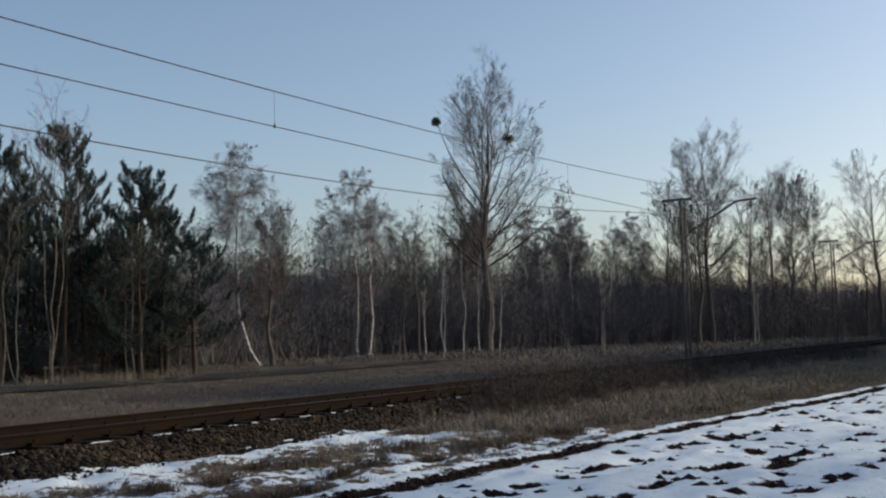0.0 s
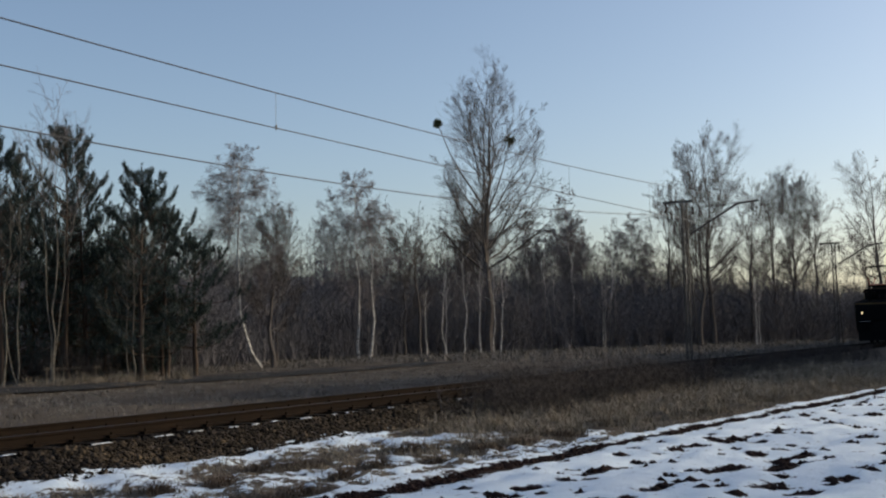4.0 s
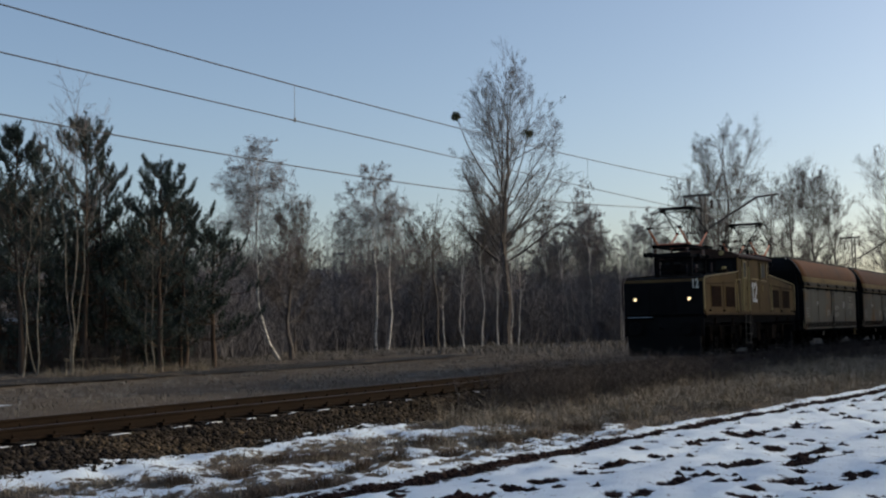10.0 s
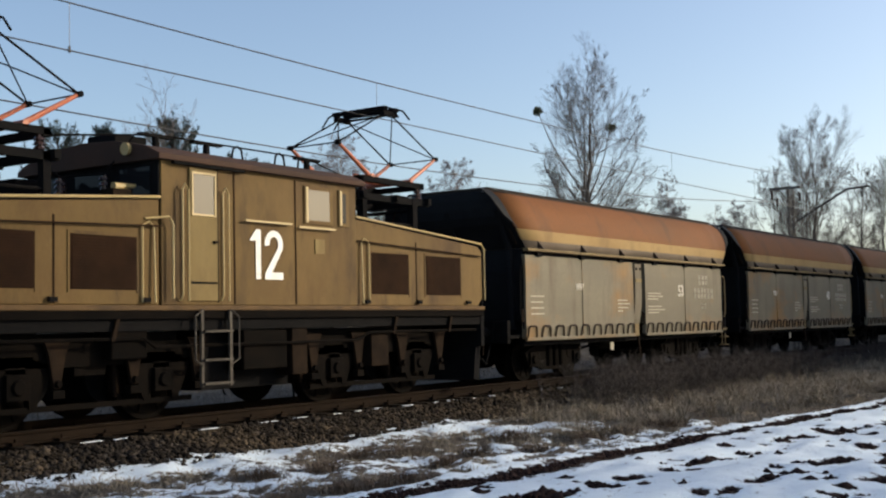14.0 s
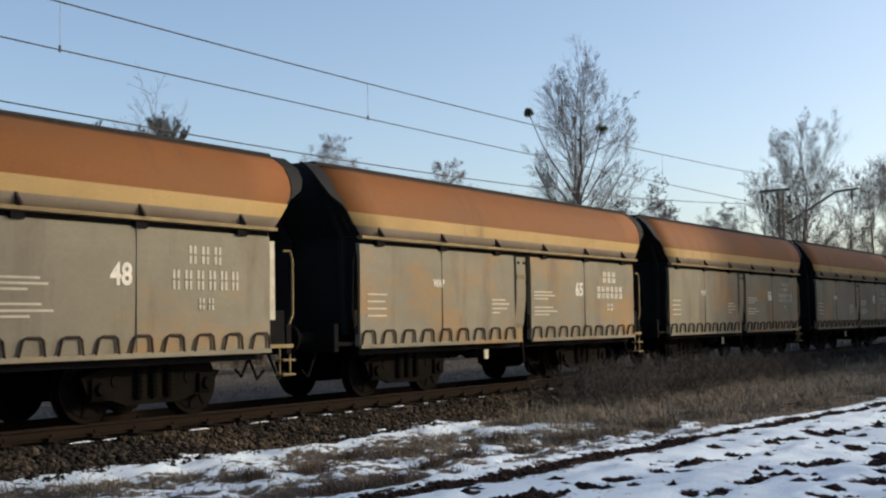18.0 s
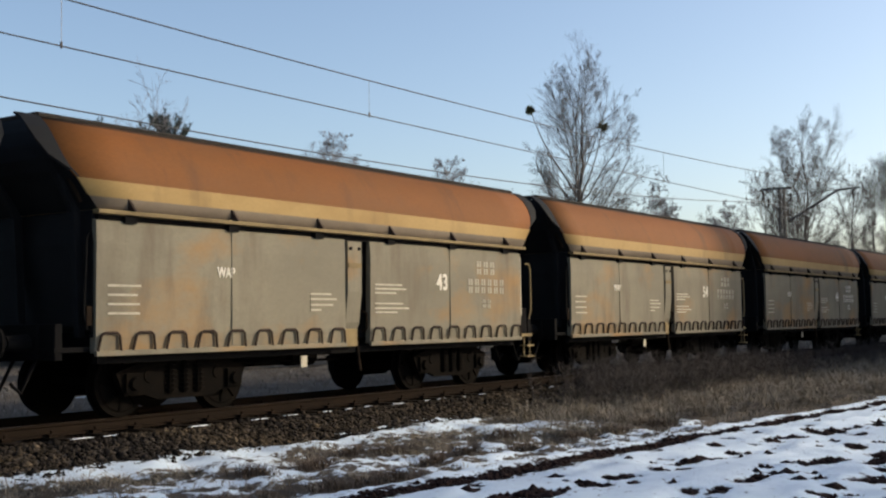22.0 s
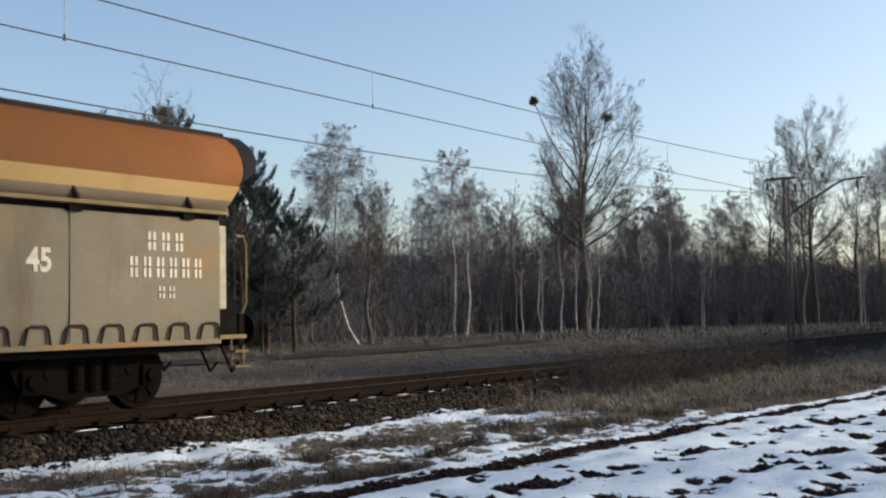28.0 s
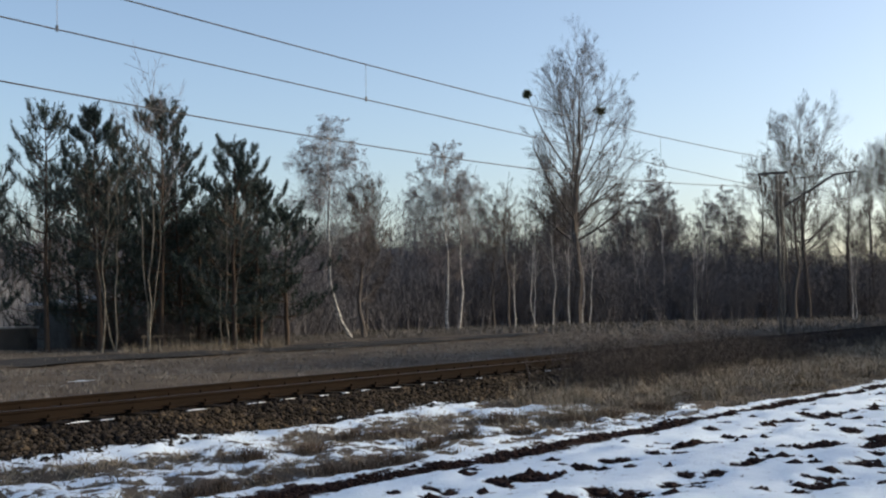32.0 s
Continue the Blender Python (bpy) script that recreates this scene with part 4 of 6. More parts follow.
def bare_tree(name, label, x, y, height, form, seed, trunk_r, bark, twig, stems=1, lean=0.0, group="bare trees", fat=1.0, spread=0.12, foot=(0.0, 0.0), limb_bark=None):
    """A leafless tree: stems, limbs that end on the crown's outline, and three ranks of ever finer shoots."""
    rs = np.random.RandomState(seed)
    f = FORMS[form]
    tree = thing(name, label, "tree", group, at=(x, y, float(ground_z(x, y)) - 0.1))
    limb_rows, crown_rows, twig_rows, tip_rows = [], [], [], []
    for s in range(stems):
        h = height * (1.0 if s == 0 else rs.uniform(0.72, 0.95))
        way = np.array((lean + rs.normal(0, spread) * (stems > 1), rs.normal(0, spread) * (stems > 1)))
        base = rs.normal(0, 0.16, 2) * (stems > 1)
        k = np.linspace(0, f["spire"], STEM_JOINTS + 1)
        sway = np.cumsum(rs.normal(0, 0.007 * h, (STEM_JOINTS + 1, 2)), 0)
        drift = ((1 - np.clip(k / 0.28, 0, 1)) ** 1.7)[:, None] * np.array(foot)[None]
        spine = np.column_stack([base + sway - sway[0] + way * h * (k - 0.25 * k ** 2)[:, None] + drift, k * h])
        thick = trunk_r * (1.0 if s == 0 else 0.8) * (0.03 + 0.97 * (1 - k / (f["spire"] + 0.02)) ** (1.35 if form in ("poplar", "alder") else 1.0))
        thick[0] *= 1.35
        part("trunk", bole(np.array([(0, *spine[i], *spine[i + 1], thick[i], thick[i + 1]) for i in range(STEM_JOINTS)])), bark, tree)

        def axis_at(u):
            return np.array([np.interp(u, k, spine[:, c]) for c in (0, 1)])

        pts, rad = [], []
        for j in range(f["limbs"]):
            u = f["first"] + (f["spire"] - 0.02 - f["first"]) * ((j + rs.uniform(0, 1)) / f["limbs"]) ** (1.45 if form == "poplar" else 1.05)
            v = min(1.0, u + f["rise"] * (0.55 if u < 0.42 else 1.1) * (1.04 - u) * rs.uniform(0.3, 1.35))
            az = j * 2.4 + rs.normal(0, 0.35)
            reach = np.interp(v, *f["outline"]) * h * rs.uniform(0.72, 1.06)
            p0 = np.array((*axis_at(u), u * h))
            p2 = np.array((*(axis_at(v) + reach * np.array((math.cos(az), math.sin(az)))), v * h))
            p1 = p0 + (p2 - p0) * np.array((f["knee"][0], f["knee"][0], f["knee"][1]))
            t = np.linspace(0, 1, 7)[:, None]
            c = (1 - t) ** 2 * p0 + 2 * t * (1 - t) * p1 + t * t * p2
            c[1:] += np.cumsum(rs.normal(0, 0.012, (6, 3)) * np.linalg.norm(p2 - p0), 0)
            pts.append(c)
            rad.append(max(0.012, np.interp(u, k, thick) * f["heft"] * rs.uniform(0.75, 1.1)))
        pts, rad = np.array(pts), np.array(rad)
        least = 0.006 * fat
        limb_rows.append(branch_rows(pts, rad, least * 1.2))
        for rank, fork in enumerate(f["forks"]):
            long = np.linalg.norm(np.diff(pts, axis=1), axis=2).sum(1)
            pts, rad = sprout(rs, pts, rad, *fork)
            if rank == 0:
                kept = rs.uniform(0, 1, len(rad)) < np.repeat(np.clip(1.25 * long / long.max(), 0.2, 1), fork[0])
                pts, rad = pts[kept], rad[kept]
            (crown_rows if rank == 0 else tip_rows if rank == 2 else twig_rows).append(branch_rows(pts, rad, least))
    tagged(part("limb_work", sticks("limb_work", np.concatenate(limb_rows), 4), limb_bark or bark, tree), kind="stuff")
    part("crown", sticks("crown", np.concatenate(crown_rows), 3), twig, tree)
    tagged(part("fine_twig_work", needles_mesh("fine_twig_work", np.concatenate(twig_rows)), twig, tree), kind="stuff")
    if tip_rows:
        tagged(part("outer_twig_work", tips_mesh("outer_twig_work", np.concatenate(tip_rows), rs), twig, tree), kind="stuff")
    return tree


def bole(rows, n=8):
    """One bent, tapering trunk through the rows of a stem."""
    pts = [Vector(rows[0][1:4])] + [Vector(q[4:7]) for q in rows]
    rad = [rows[0][7]] + [q[8] for q in rows]
    vs = [p + Vector((math.cos(6.2832 * i / n), math.sin(6.2832 * i / n), 0)) * r for p, r in zip(pts, rad) for i in range(n)]
    return Geo().add(vs, [(k * n + i, k * n + (i + 1) % n, (k + 1) * n + (i + 1) % n, (k + 1) * n + i) for k in range(len(pts) - 1) for i in range(n)])


def mistletoe(tree, x, y, z, r, seed, count=260):
    rs = np.random.RandomState(seed)
    rows = []
    for _ in range(count):
        d = norm(rs.normal(0, 1, 3))
        a = d * r * rs.uniform(0.0, 0.4)
        b = d * r * rs.uniform(0.7, 1.15)
        rows.append((*(a + (x, y, z)), *(b + (x, y, z)), 0.035, 0.02))
    part("mistletoe", sticks("mistletoe", rows), MISTLETOE, tree, "dark round clump of mistletoe")
    a, b = np.array((0.0, 0.0, z * 0.62)), np.array((x, y, z))
    pts = [a + (b - a) * t + np.array((0, 0, -1.2 * math.sin(math.pi * t) * t)) for t in (0, 0.25, 0.5, 0.75, 1.0)]
    part("carrying_bough", sticks("carrying_bough", [(*p, *q, 0.09 - 0.015 * i, 0.075 - 0.015 * i) for i, (p, q) in enumerate(zip(pts, pts[1:]))], 5), BARK_DARK, tree)


big = bare_tree("poplar_tree", "tall bare spreading tree with mistletoe at the wood's edge", 88.6, 45.2, 23.9, "poplar", 107, 0.46, BARK_DARK, BARK_DARK, fat=1.35)
mistletoe(big, -1.7, 3.4, 19.6, 0.42, 1)
mistletoe(big, 1.0, -2.0, 18.0, 0.55, 2, 75)

# birches along the wood's edge
for x, y, h, seed, form, r, foot in ((51.6, 41.7, 12.9, 11, "birch", 0.10, (0.8, -0.95)), (71.3, 47.0, 14.2, 13, "birch", 0.11, (0.3, 0.0)), (72.6, 46.0, 12.0, 14, "slim", 0.10, (-0.5, 0.4)),
                                     (108.6, 45.6, 17.3, 16, "spire", 0.16, (-0.6, 0.3)), (114.7, 50.0, 16.4, 17, "spire", 0.15, (0.0, 0.0)), (105.0, 47.4, 13.6, 18, "spire", 0.13, (0.0, 0.0)), (105.8, 41.0, 13.0, 19, "slim", 0.13, (-0.4, 0.2)), (118.5, 43.4, 14.2, 20, "birch", 0.14, (0.0, 0.0))):
    bare_tree("birch_tree", "bare birch with a white trunk and fine drooping twigs", x, y, h, form, seed, r, BIRCH_BARK, BIRCH_TWIG, group="birches", fat=1.0 if x < 60 else 1.3, foot=foot, limb_bark=BARK_PALE)
bare_tree("young_birch", "slim young birch with several pale stems and a wispy top", 33.7, 37.0, 12.7, "wisp", 21, 0.045, SLIM_BARK, BIRCH_TWIG, 3, group="birches", fat=0.8, spread=0.03)
for x, y, h, seed, stems, lean in ((33.4, 38.4, 10.8, 24, 2, 0.0), (31.9, 37.4, 8.0, 22, 1, 0.0), (37.2, 35.4, 8.0, 23, 3, 0.05), (82.9, 46.0, 9.6, 25, 2, -0.03), (83.8, 45.0, 9.2, 26, 1, 0.09), (84.9, 44.0, 8.4, 27, 1, -0.02), (87.1, 44.0, 8.2, 28, 1, 0.0), (87.5, 43.5, 8.0, 29, 1, 0.1), (99.7, 44.0, 9.0, 30, 2, 0.03), (101.3, 40.0, 7.4, 31, 2, 0.0), (106.2, 40.5, 8.2, 33, 1, 0.08), (108.8, 28.0, 6.4, 34, 2, 0.04), (78.0, 45.0, 6.0, 32, 1, 0.0)):
    near = x < 60
    bare_tree("young_birch", "slim young birch with pale bare stems", x, y, h, "sapling", seed, 0.038 if near else 0.065, SLIM_BARK if near else BIRCH_BARK, SLIM_TWIG if near else BIRCH_TWIG, stems, lean, group="birches", fat=0.7 if near else 1.3, spread=0.035 if near else 0.06)

for i in range(9):
    x = 97.0 + i * 2.9
    bare_tree("birch_tree", "bare white-trunked birch deep in the wood's edge", x, 50.5 - 0.35 * i + (i % 3) * 1.6, 13.0 + (i * 7 % 5) * 0.8, "slim" if i % 2 else "spire", 160 + i, 0.10, BIRCH_BARK, BIRCH_TWIG, group="birches", fat=1.3, limb_bark=BARK_PALE)

# other bare trees
for x, y, h, seed, form, r in ((53.1, 40.5, 9.7, 12, "alder", 0.14), (77.0, 45.0, 12.2, 41, "slim", 0.12), (81.4, 49.0, 10.6, 42, "alder", 0.13), (66.0, 50.0, 8.0, 43, "alder", 0.12), (118.7, 39.2, 17.2, 44, "alder", 0.26), (115.4, 34.0, 21.6, 45, "poplar", 0.34), (109.5, 33.4, 16.4, 55, "alder", 0.24), (124.0, 32.2, 16.6, 46, "alder", 0.28), (130.6, 31.2, 18.4, 47, "alder", 0.26), (136.5, 31.0, 19.4, 48, "poplar", 0.28), (141.9, 29.0, 17.8, 49, "alder", 0.24), (128.9, 20.0, 20.0, 50, "alder", 0.28), (134.0, 40.8, 16.0, 51, "alder", 0.25), (92.5, 49.0, 13.0, 52, "alder", 0.16), (97.5, 51.0, 13.0, 53, "alder", 0.16), (146.0, 24.5, 14.0, 54, "alder", 0.22)):
    bare_tree("bare_tree", "leafless greyish-brown tree at the wood's edge", x, y, h, form, seed, r, BARK_DARK, BARK_DARK, fat=1.0 if x < 60 else 1.25)

rs = np.random.RandomState(57)
for i in range(50):
    x = 58 + i * 3.6 + rs.uniform(-1.4, 1.4) if i < 18 else 88 + (i - 18) * 1.2 + rs.uniform(-1, 1)
    bare_tree("slender_tree", "slender leafless tree rising from the scrub", x, (55 if x < 108 else 55 - (x - 108) * 0.5) + rs.uniform(-3, 4), rs.uniform(7.5, 11.5) if i < 18 else rs.uniform(10.0, 15.0), "pole" if i % 4 else "slim", 300 + i, 0.08, BARK_DARK, BARK_DARK if i % 3 else BIRCH_TWIG, group="slender trees", fat=1.3)


def pine(x, y, height, seed, low=0.3, wide=1.0, label="dark green young pine with a touch of frost"):
    rs = np.random.RandomState(seed)
    z = float(ground_z(x, y)) - 0.1
    tree = thing("pine_tree", label, "tree", "pines", at=(x, y, z))
    trunk, limbs, tuft = [], [], []
    p = np.zeros(3)
    n = 9
    spine = [p]
    for i in range(n):
        p = p + np.array((rs.normal(0, 0.04), rs.normal(0, 0.04), 1.0)) * height / n
        spine.append(p)
        trunk.append((*spine[-2], *spine[-1], 0.11 * (1 - i / n) + 0.015, 0.11 * (1 - (i + 1) / n) + 0.012))

    def shoot(a, d, ln):
        tuft.append((*a, *d, ln))

    z, turn = low * height, rs.uniform(0, 6.283)
    while z < height - 0.25:
        t = z / height
        i = min(n - 1, int(t * n))
        q = spine[i] + (spine[i + 1] - spine[i]) * (t * n - i)
        reach = wide * (0.38 + 2.5 * (1 - t) ** 0.66 * min(1.0, 0.6 + (t - low) * 2.4))
        turn += 1.1
        for k in range(rs.randint(3, 6)):
            ln = reach * rs.uniform(0.5, 1.25)
            th = turn + k * 1.15 + rs.normal(0, 0.2)
            d = norm(np.array((math.cos(th), math.sin(th), 0.05 + 0.75 * t ** 2 + rs.normal(0, 0.15))))
            a, m = q + np.array((0, 0, rs.uniform(-0.12, 0.12))), 5
            for s in range(m):
                d = norm(d + np.array((0, 0, 0.02 + 0.045 * s)) + rs.normal(0, 0.06, 3))
                b = a + d * ln / m
                limbs.append((*a, *b, 0.026 * (1 - s / m) + 0.006, 0.026 * (1 - (s + 1) / m) + 0.006))
                if ln > 0.45 and (s >= 2 or s == 1 and rs.rand() < 0.5):
                    across = norm(np.cross(d, (0, 0, 1.0)))
                    for o in (-1, 1):
                        e = norm(d * 0.75 + across * o * rs.uniform(0.5, 0.95) + np.array((0, 0, rs.uniform(0.1, 0.45))))
                        c = b + e * ln * rs.uniform(0.10, 0.24)
                        limbs.append((*b, *c, 0.010, 0.006))
                        shoot(c, norm(e * 0.7 + np.array((0, 0, 0.85))), rs.uniform(0.26, 0.46))
                a = b
            shoot(a, norm(d + np.array((0, 0, 0.8))), rs.uniform(0.34, 0.52))
        z += rs.uniform(0.40, 0.58) if t > 0.6 else rs.uniform(0.55, 0.85)
    shoot(spine[-1], np.array((0, 0, 1.0)), 0.5)
    for k in range(4):
        shoot(spine[-1] - np.array((0, 0, 0.1)), norm(np.array((math.cos(k * 1.6), math.sin(k * 1.6), 1.3))), 0.34)
    # needles: each tuft a bottle-brush of thin blades
    t = np.array(tuft)
    per = 66 if y < 41 else 36
    k = len(t)
    base = t[:, None, :3] + t[:, None, 3:6] * (t[:, 6, None, None] * rs.uniform(-0.25, 1.0, (k, per, 1)))
    out = norm_rows(rs.normal(0, 1, (k, per, 3)))
    dirn = norm_rows(out * 0.9 + t[:, None, 3:6] * 0.85)
    tip = base + dirn * rs.uniform(0.12, 0.20, (k, per, 1))
    sidev = norm_rows(np.cross(dirn, rs.normal(0, 1, (k, per, 3)))) * 0.014
    verts = np.stack([base - sidev, base + sidev, tip], 2).reshape(-1, 3)
    part("needles", raw("needles", verts, np.arange(len(verts)).reshape(-1, 3)), NEEDLE, tree)
    part("trunk", sticks("trunk", trunk, 7), PINE_BARK, tree)
    tagged(part("branchwork", sticks("branchwork", limbs, 3), PINE_BARK, tree), kind="stuff")
    return tree


for x, y, h, seed, low, wide in ((33.3, 42.5, 10.5, 61, 0.3, 1.15), (33.7, 39.6, 10.0, 62, 0.35, 0.95), (37.0, 39.3, 11.0, 63, 0.25, 1.15), (39.2, 40.5, 9.2, 64, 0.2, 1.1), (37.9, 35.9, 8.9, 65, 0.15, 1.1), (40.0, 36.4, 7.3, 66, 0.15, 1.2), (41.2, 35.8, 5.9, 67, 0.22, 1.2), (31.6, 44.6, 8.6, 68, 0.2, 1.2), (36.8, 44.8, 8.8, 69, 0.15, 1.1), (38.6, 43.3, 9.4, 70, 0.15, 1.1), (40.9, 38.6, 7.6, 72, 0.1, 0.9), (28.5, 44.0, 9.4, 73, 0.25, 1.2), (40.5, 46.5, 7.4, 75, 0.05, 1.4), (43.5, 43.0, 6.6, 76, 0.05, 1.0), (38.0, 48.5, 8.0, 77, 0.05, 1.4), (41.0, 37.6, 4.4, 78, 0.05, 0.7), (41.6, 39.4, 3.6, 79, 0.05, 0.7), (42.0, 44.5, 5.5, 83, 0.0, 1.3), (44.5, 43.5, 4.8, 84, 0.0, 1.2), (45.0, 46.0, 5.6, 85, 0.0, 1.3), (43.0, 41.5, 4.4, 86, 0.0, 1.2), (40.2, 43.4, 5.0, 87, 0.0, 1.3), (35.2, 41.4, 7.6, 71, 0.1, 1.1), (36.4, 42.6, 6.5, 80, 0.02, 1.3), (38.8, 41.6, 6.0, 81, 0.02, 1.3), (40.8, 41.0, 6.2, 82, 0.02, 1.3)):
    pine(x, y, h, seed, low, wide)

# undergrowth among and beside the pines
rs = np.random.RandomState(81)
bx, by = rs.uniform(34.5, 44, 200), rs.uniform(37, 46, 200)
rows = twiggy(82, np.stack([bx, by, ground_z(bx, by)], 1), 0.5, 1.6, 0.010, 10)
lone("pine_undergrowth", needles_mesh("pine_undergrowth", rows), WEED, "bare brown undergrowth beneath the pines", "undergrowth", kind="stuff")

# thicket of bare scrub along the wood
rs = np.random.RandomState(83)
n = 3200
bx = rs.uniform(42, 165, n)
by = 46 + smooth(50, 70, bx) * 4 + rs.exponential(8, n) - (bx > 95) * (bx - 95) * 0.30 + rs.normal(0, 1.0, n)
rows = twiggy(84, np.stack([bx, by, ground_z(bx, by)], 1), 1.6, 6.6, 0.022, 11)
lone("scrub_thicket", tips_mesh("scrub_thicket", rows, rs), THICKET, "dense leafless brown scrub along the wood's edge", "scrub", kind="stuff")
rs = np.random.RandomState(85)
n = 1600
bx = rs.uniform(84, 175, n)
by = 47.0 - (bx - 84) * 0.44 + 0.0011 * (bx - 84) ** 2 + rs.exponential(4, n)
rows = twiggy(88, np.stack([bx, by, ground_z(bx, by)], 1), 1.8, 7.0, 0.022, 12)
lone("trackside_scrub", tips_mesh("trackside_scrub", rows, rs), THICKET, "dense leafless scrub between the wood and the line", "scrub", kind="stuff")
p, h = tufts(86, 6000, 40, 112, 37, 47, 0.15, 0.55, 9, lambda x, y: np.clip(0.25 + 1.6 * lumps(x, y, 6.0, 90), 0.03, 1), 0.45)
p2, h2 = tufts(92, 260, 31.5, 38.5, 33.6, 36.2, 0.3, 0.85, 26, lambda x, y: np.clip(0.1 + 1.8 * lumps(x, y, 1.6, 93), 0.0, 1), 0.14)
lone("tall_meadow_grass", blades("tall_meadow_grass", p2, h2, 94, 0.006, 1.0), GRASS, "tall pale tufts of dry grass before the pines", "grass", kind="stuff")
lone("rank_grass", blades("rank_grass", p, h, 87, 0.007, 1.7), GRASS_FAR, "rank pale grass at the foot of the scrub", "grass", kind="stuff")


def wood_belt(name, label, path, height, depth, seed, uneven=1.0):
    """A far belt of bare woodland: a rough, ragged bank of twigs too far off to tell apart, with stems standing out of it."""
    rs = np.random.RandomState(seed)
    g, rows = Geo(), []
    pts = []
    tall = height if isinstance(height, tuple) else (height,) * len(path)
    for (x0, y0), (x1, y1), h0, h1 in zip(path, path[1:], tall, tall[1:]):
        m = max(2, int(math.hypot(x1 - x0, y1 - y0) / 1.5))
        pts += [(x0 + (x1 - x0) * i / m, y0 + (y1 - y0) * i / m, h0 + (h1 - h0) * i / m) for i in range(m)]
    prof = []
    for i, (x, y, top) in enumerate(pts):
        hh = top * (0.8 + uneven * (0.2 * math.sin(i * 0.23 + seed) * math.sin(i * 0.071) + rs.uniform(-0.1, 0.1)))
        low = (0.74 if y > 0 else 0.92) * hh
        prof.append([(x, y - 0.2 * depth, -0.8), (x + rs.normal(0, 0.3), y + rs.normal(0, 0.5), low * 0.5), (x + rs.normal(0, 0.3), y + 0.35 * depth + rs.normal(0, 0.5), low * 0.85), (x, y + 0.6 * depth, low), (x, y + depth, low * 0.7), (x, y + depth * 1.1, -0.8)])
        for _ in range(0 if x < 30 else 62 if x < 150 and y > 0 else 5):
            bx, by = x + rs.normal(0, 0.8), y + rs.uniform(-0.1, 0.7) * depth
            hz = hh * (rs.uniform(0.66, 1.06) if rs.rand() < 0.88 else rs.uniform(1.06, 1.4))
            tx, ty = bx + rs.normal(0, 0.6), by + rs.normal(0, 0.6)
            rows.append((bx, by, -0.6, tx, ty, hz, 0.04, 0.012))
            for _ in range(10):
                t = rs.uniform(0.4, 0.97)
                sx, sy, sz = bx + (tx - bx) * t, by + (ty - by) * t, -0.6 + (hz + 0.6) * t
                rows.append((sx, sy, sz, sx + rs.normal(0, 0.55), sy + rs.normal(0, 0.55), sz + rs.uniform(0.3, 1.2), 0.02, 0.01))
    k = len(prof[0])
    vs = np.array(prof).reshape(-1, 3)
    fs = [(i * k + j, i * k + j + 1, (i + 1) * k + j + 1, (i + 1) * k + j) for i in range(len(prof) - 1) for j in range(k - 1)]
    belt = thing(name, label, "woodland", kind="stuff")
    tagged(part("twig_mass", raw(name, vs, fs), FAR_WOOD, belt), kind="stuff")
    tagged(part("stem_work", tips_mesh("stem_work", rows, rs), THICKET, belt), kind="stuff")
    return belt


wood_belt("far_woodland", "far belt of bare brown woodland behind the scrub", [(30, 66), (60, 62), (90, 64), (125, 60), (150, 48), (185, 38), (330, 42)], (10.0, 10.5, 12.0, 11.5, 10.5, 10, 10), 9, 3, 0.45)
wood_belt("nearer_woodland", "belt of bare woodland closing on the railway", [(96, 54), (112, 46), (130, 38), (150, 31), (200, 25), (330, 26)], (9.0, 9.0, 9.2, 9.2, 9.2, 9.2), 6, 4, 0.45)
# never in view: added to keep the sun off the far line
wood_belt("wood_across_the_field", "unseen bare wood added on the sunny side to shade the line", [(54.0, -16), (110, -17), (170, -20), (260, -24)], 22.5, 10, 7, 0.25)
# unseen trees, added for thin shade on the nearer ballast
for x, y, h, seed in ((31.8, -17.0, 22.0, 91), (27.3, -18.5, 20.0, 92), (35.8, -21.0, 23.0, 93)):
    bare_tree("bare_tree", "unseen leafless tree added to dapple the near track", x, y, h, "alder", seed, 0.3, BARK_DARK, BARK_DARK, fat=1.6)
wood_belt("hedge_behind", "bare hedge beyond the field behind the path", [(-160, 70), (-120, -90), (0, -150), (160, -160)], 5.0, 8, 6)

# a low shed behind the pines, a garden wall and a rail fence
shed = thing("shed", "low weathered shed with a pale frosted roof behind the pines", "shed", at=(39.2, 48.0, -0.4))
part("wall", Geo().box(-1.3, 1.3, -1.4, 1.4, 0, 1.9), BARN, shed)
part("roof", Geo().along_y([(-1.5, 2.06), (1.5, 2.46), (1.5, 2.56), (-1.5, 2.16)], -1.7, 1.7), ROOF_FROST, shed, "pale frosted mono-pitch roof", 0.01)
part("door", Geo().box(-0.5, 0.4, -1.45, -1.404, 0, 1.4), GRILLE, shed)
wall = thing("garden_wall", "low pale rendered garden wall behind the pines", "wall", at=(33.6, 46.0, -0.4))
part("panel", Geo().box(-2.6, 1.8, -0.1, 0.1, 0, 1.0), BARN, wall)
part("coping", Geo().box(-2.65, 1.85, -0.16, 0.16, 1.004, 1.1), ROOF_FROST, wall, "frosted coping", 0.01)
fence = thing("rail_fence", "low weathered wooden rail fence before the pines", "fence", at=(0, 0, 0))
for i in range(4):
    x = 34.6 + i * 0.9
    part("post", Geo().box(x - 0.04, x + 0.04, 37.95, 38.03, -0.5, 0.30), FENCE_WOOD, fence)
part("rail", Geo().box(34.4, 37.5, 37.91, 37.948, 0.18, 0.25), FENCE_WOOD, fence)

# the flat dark strip beyond the meadow and the shed behind the pines
g = Geo()
xs = np.arange(-20, 62, 2.0)
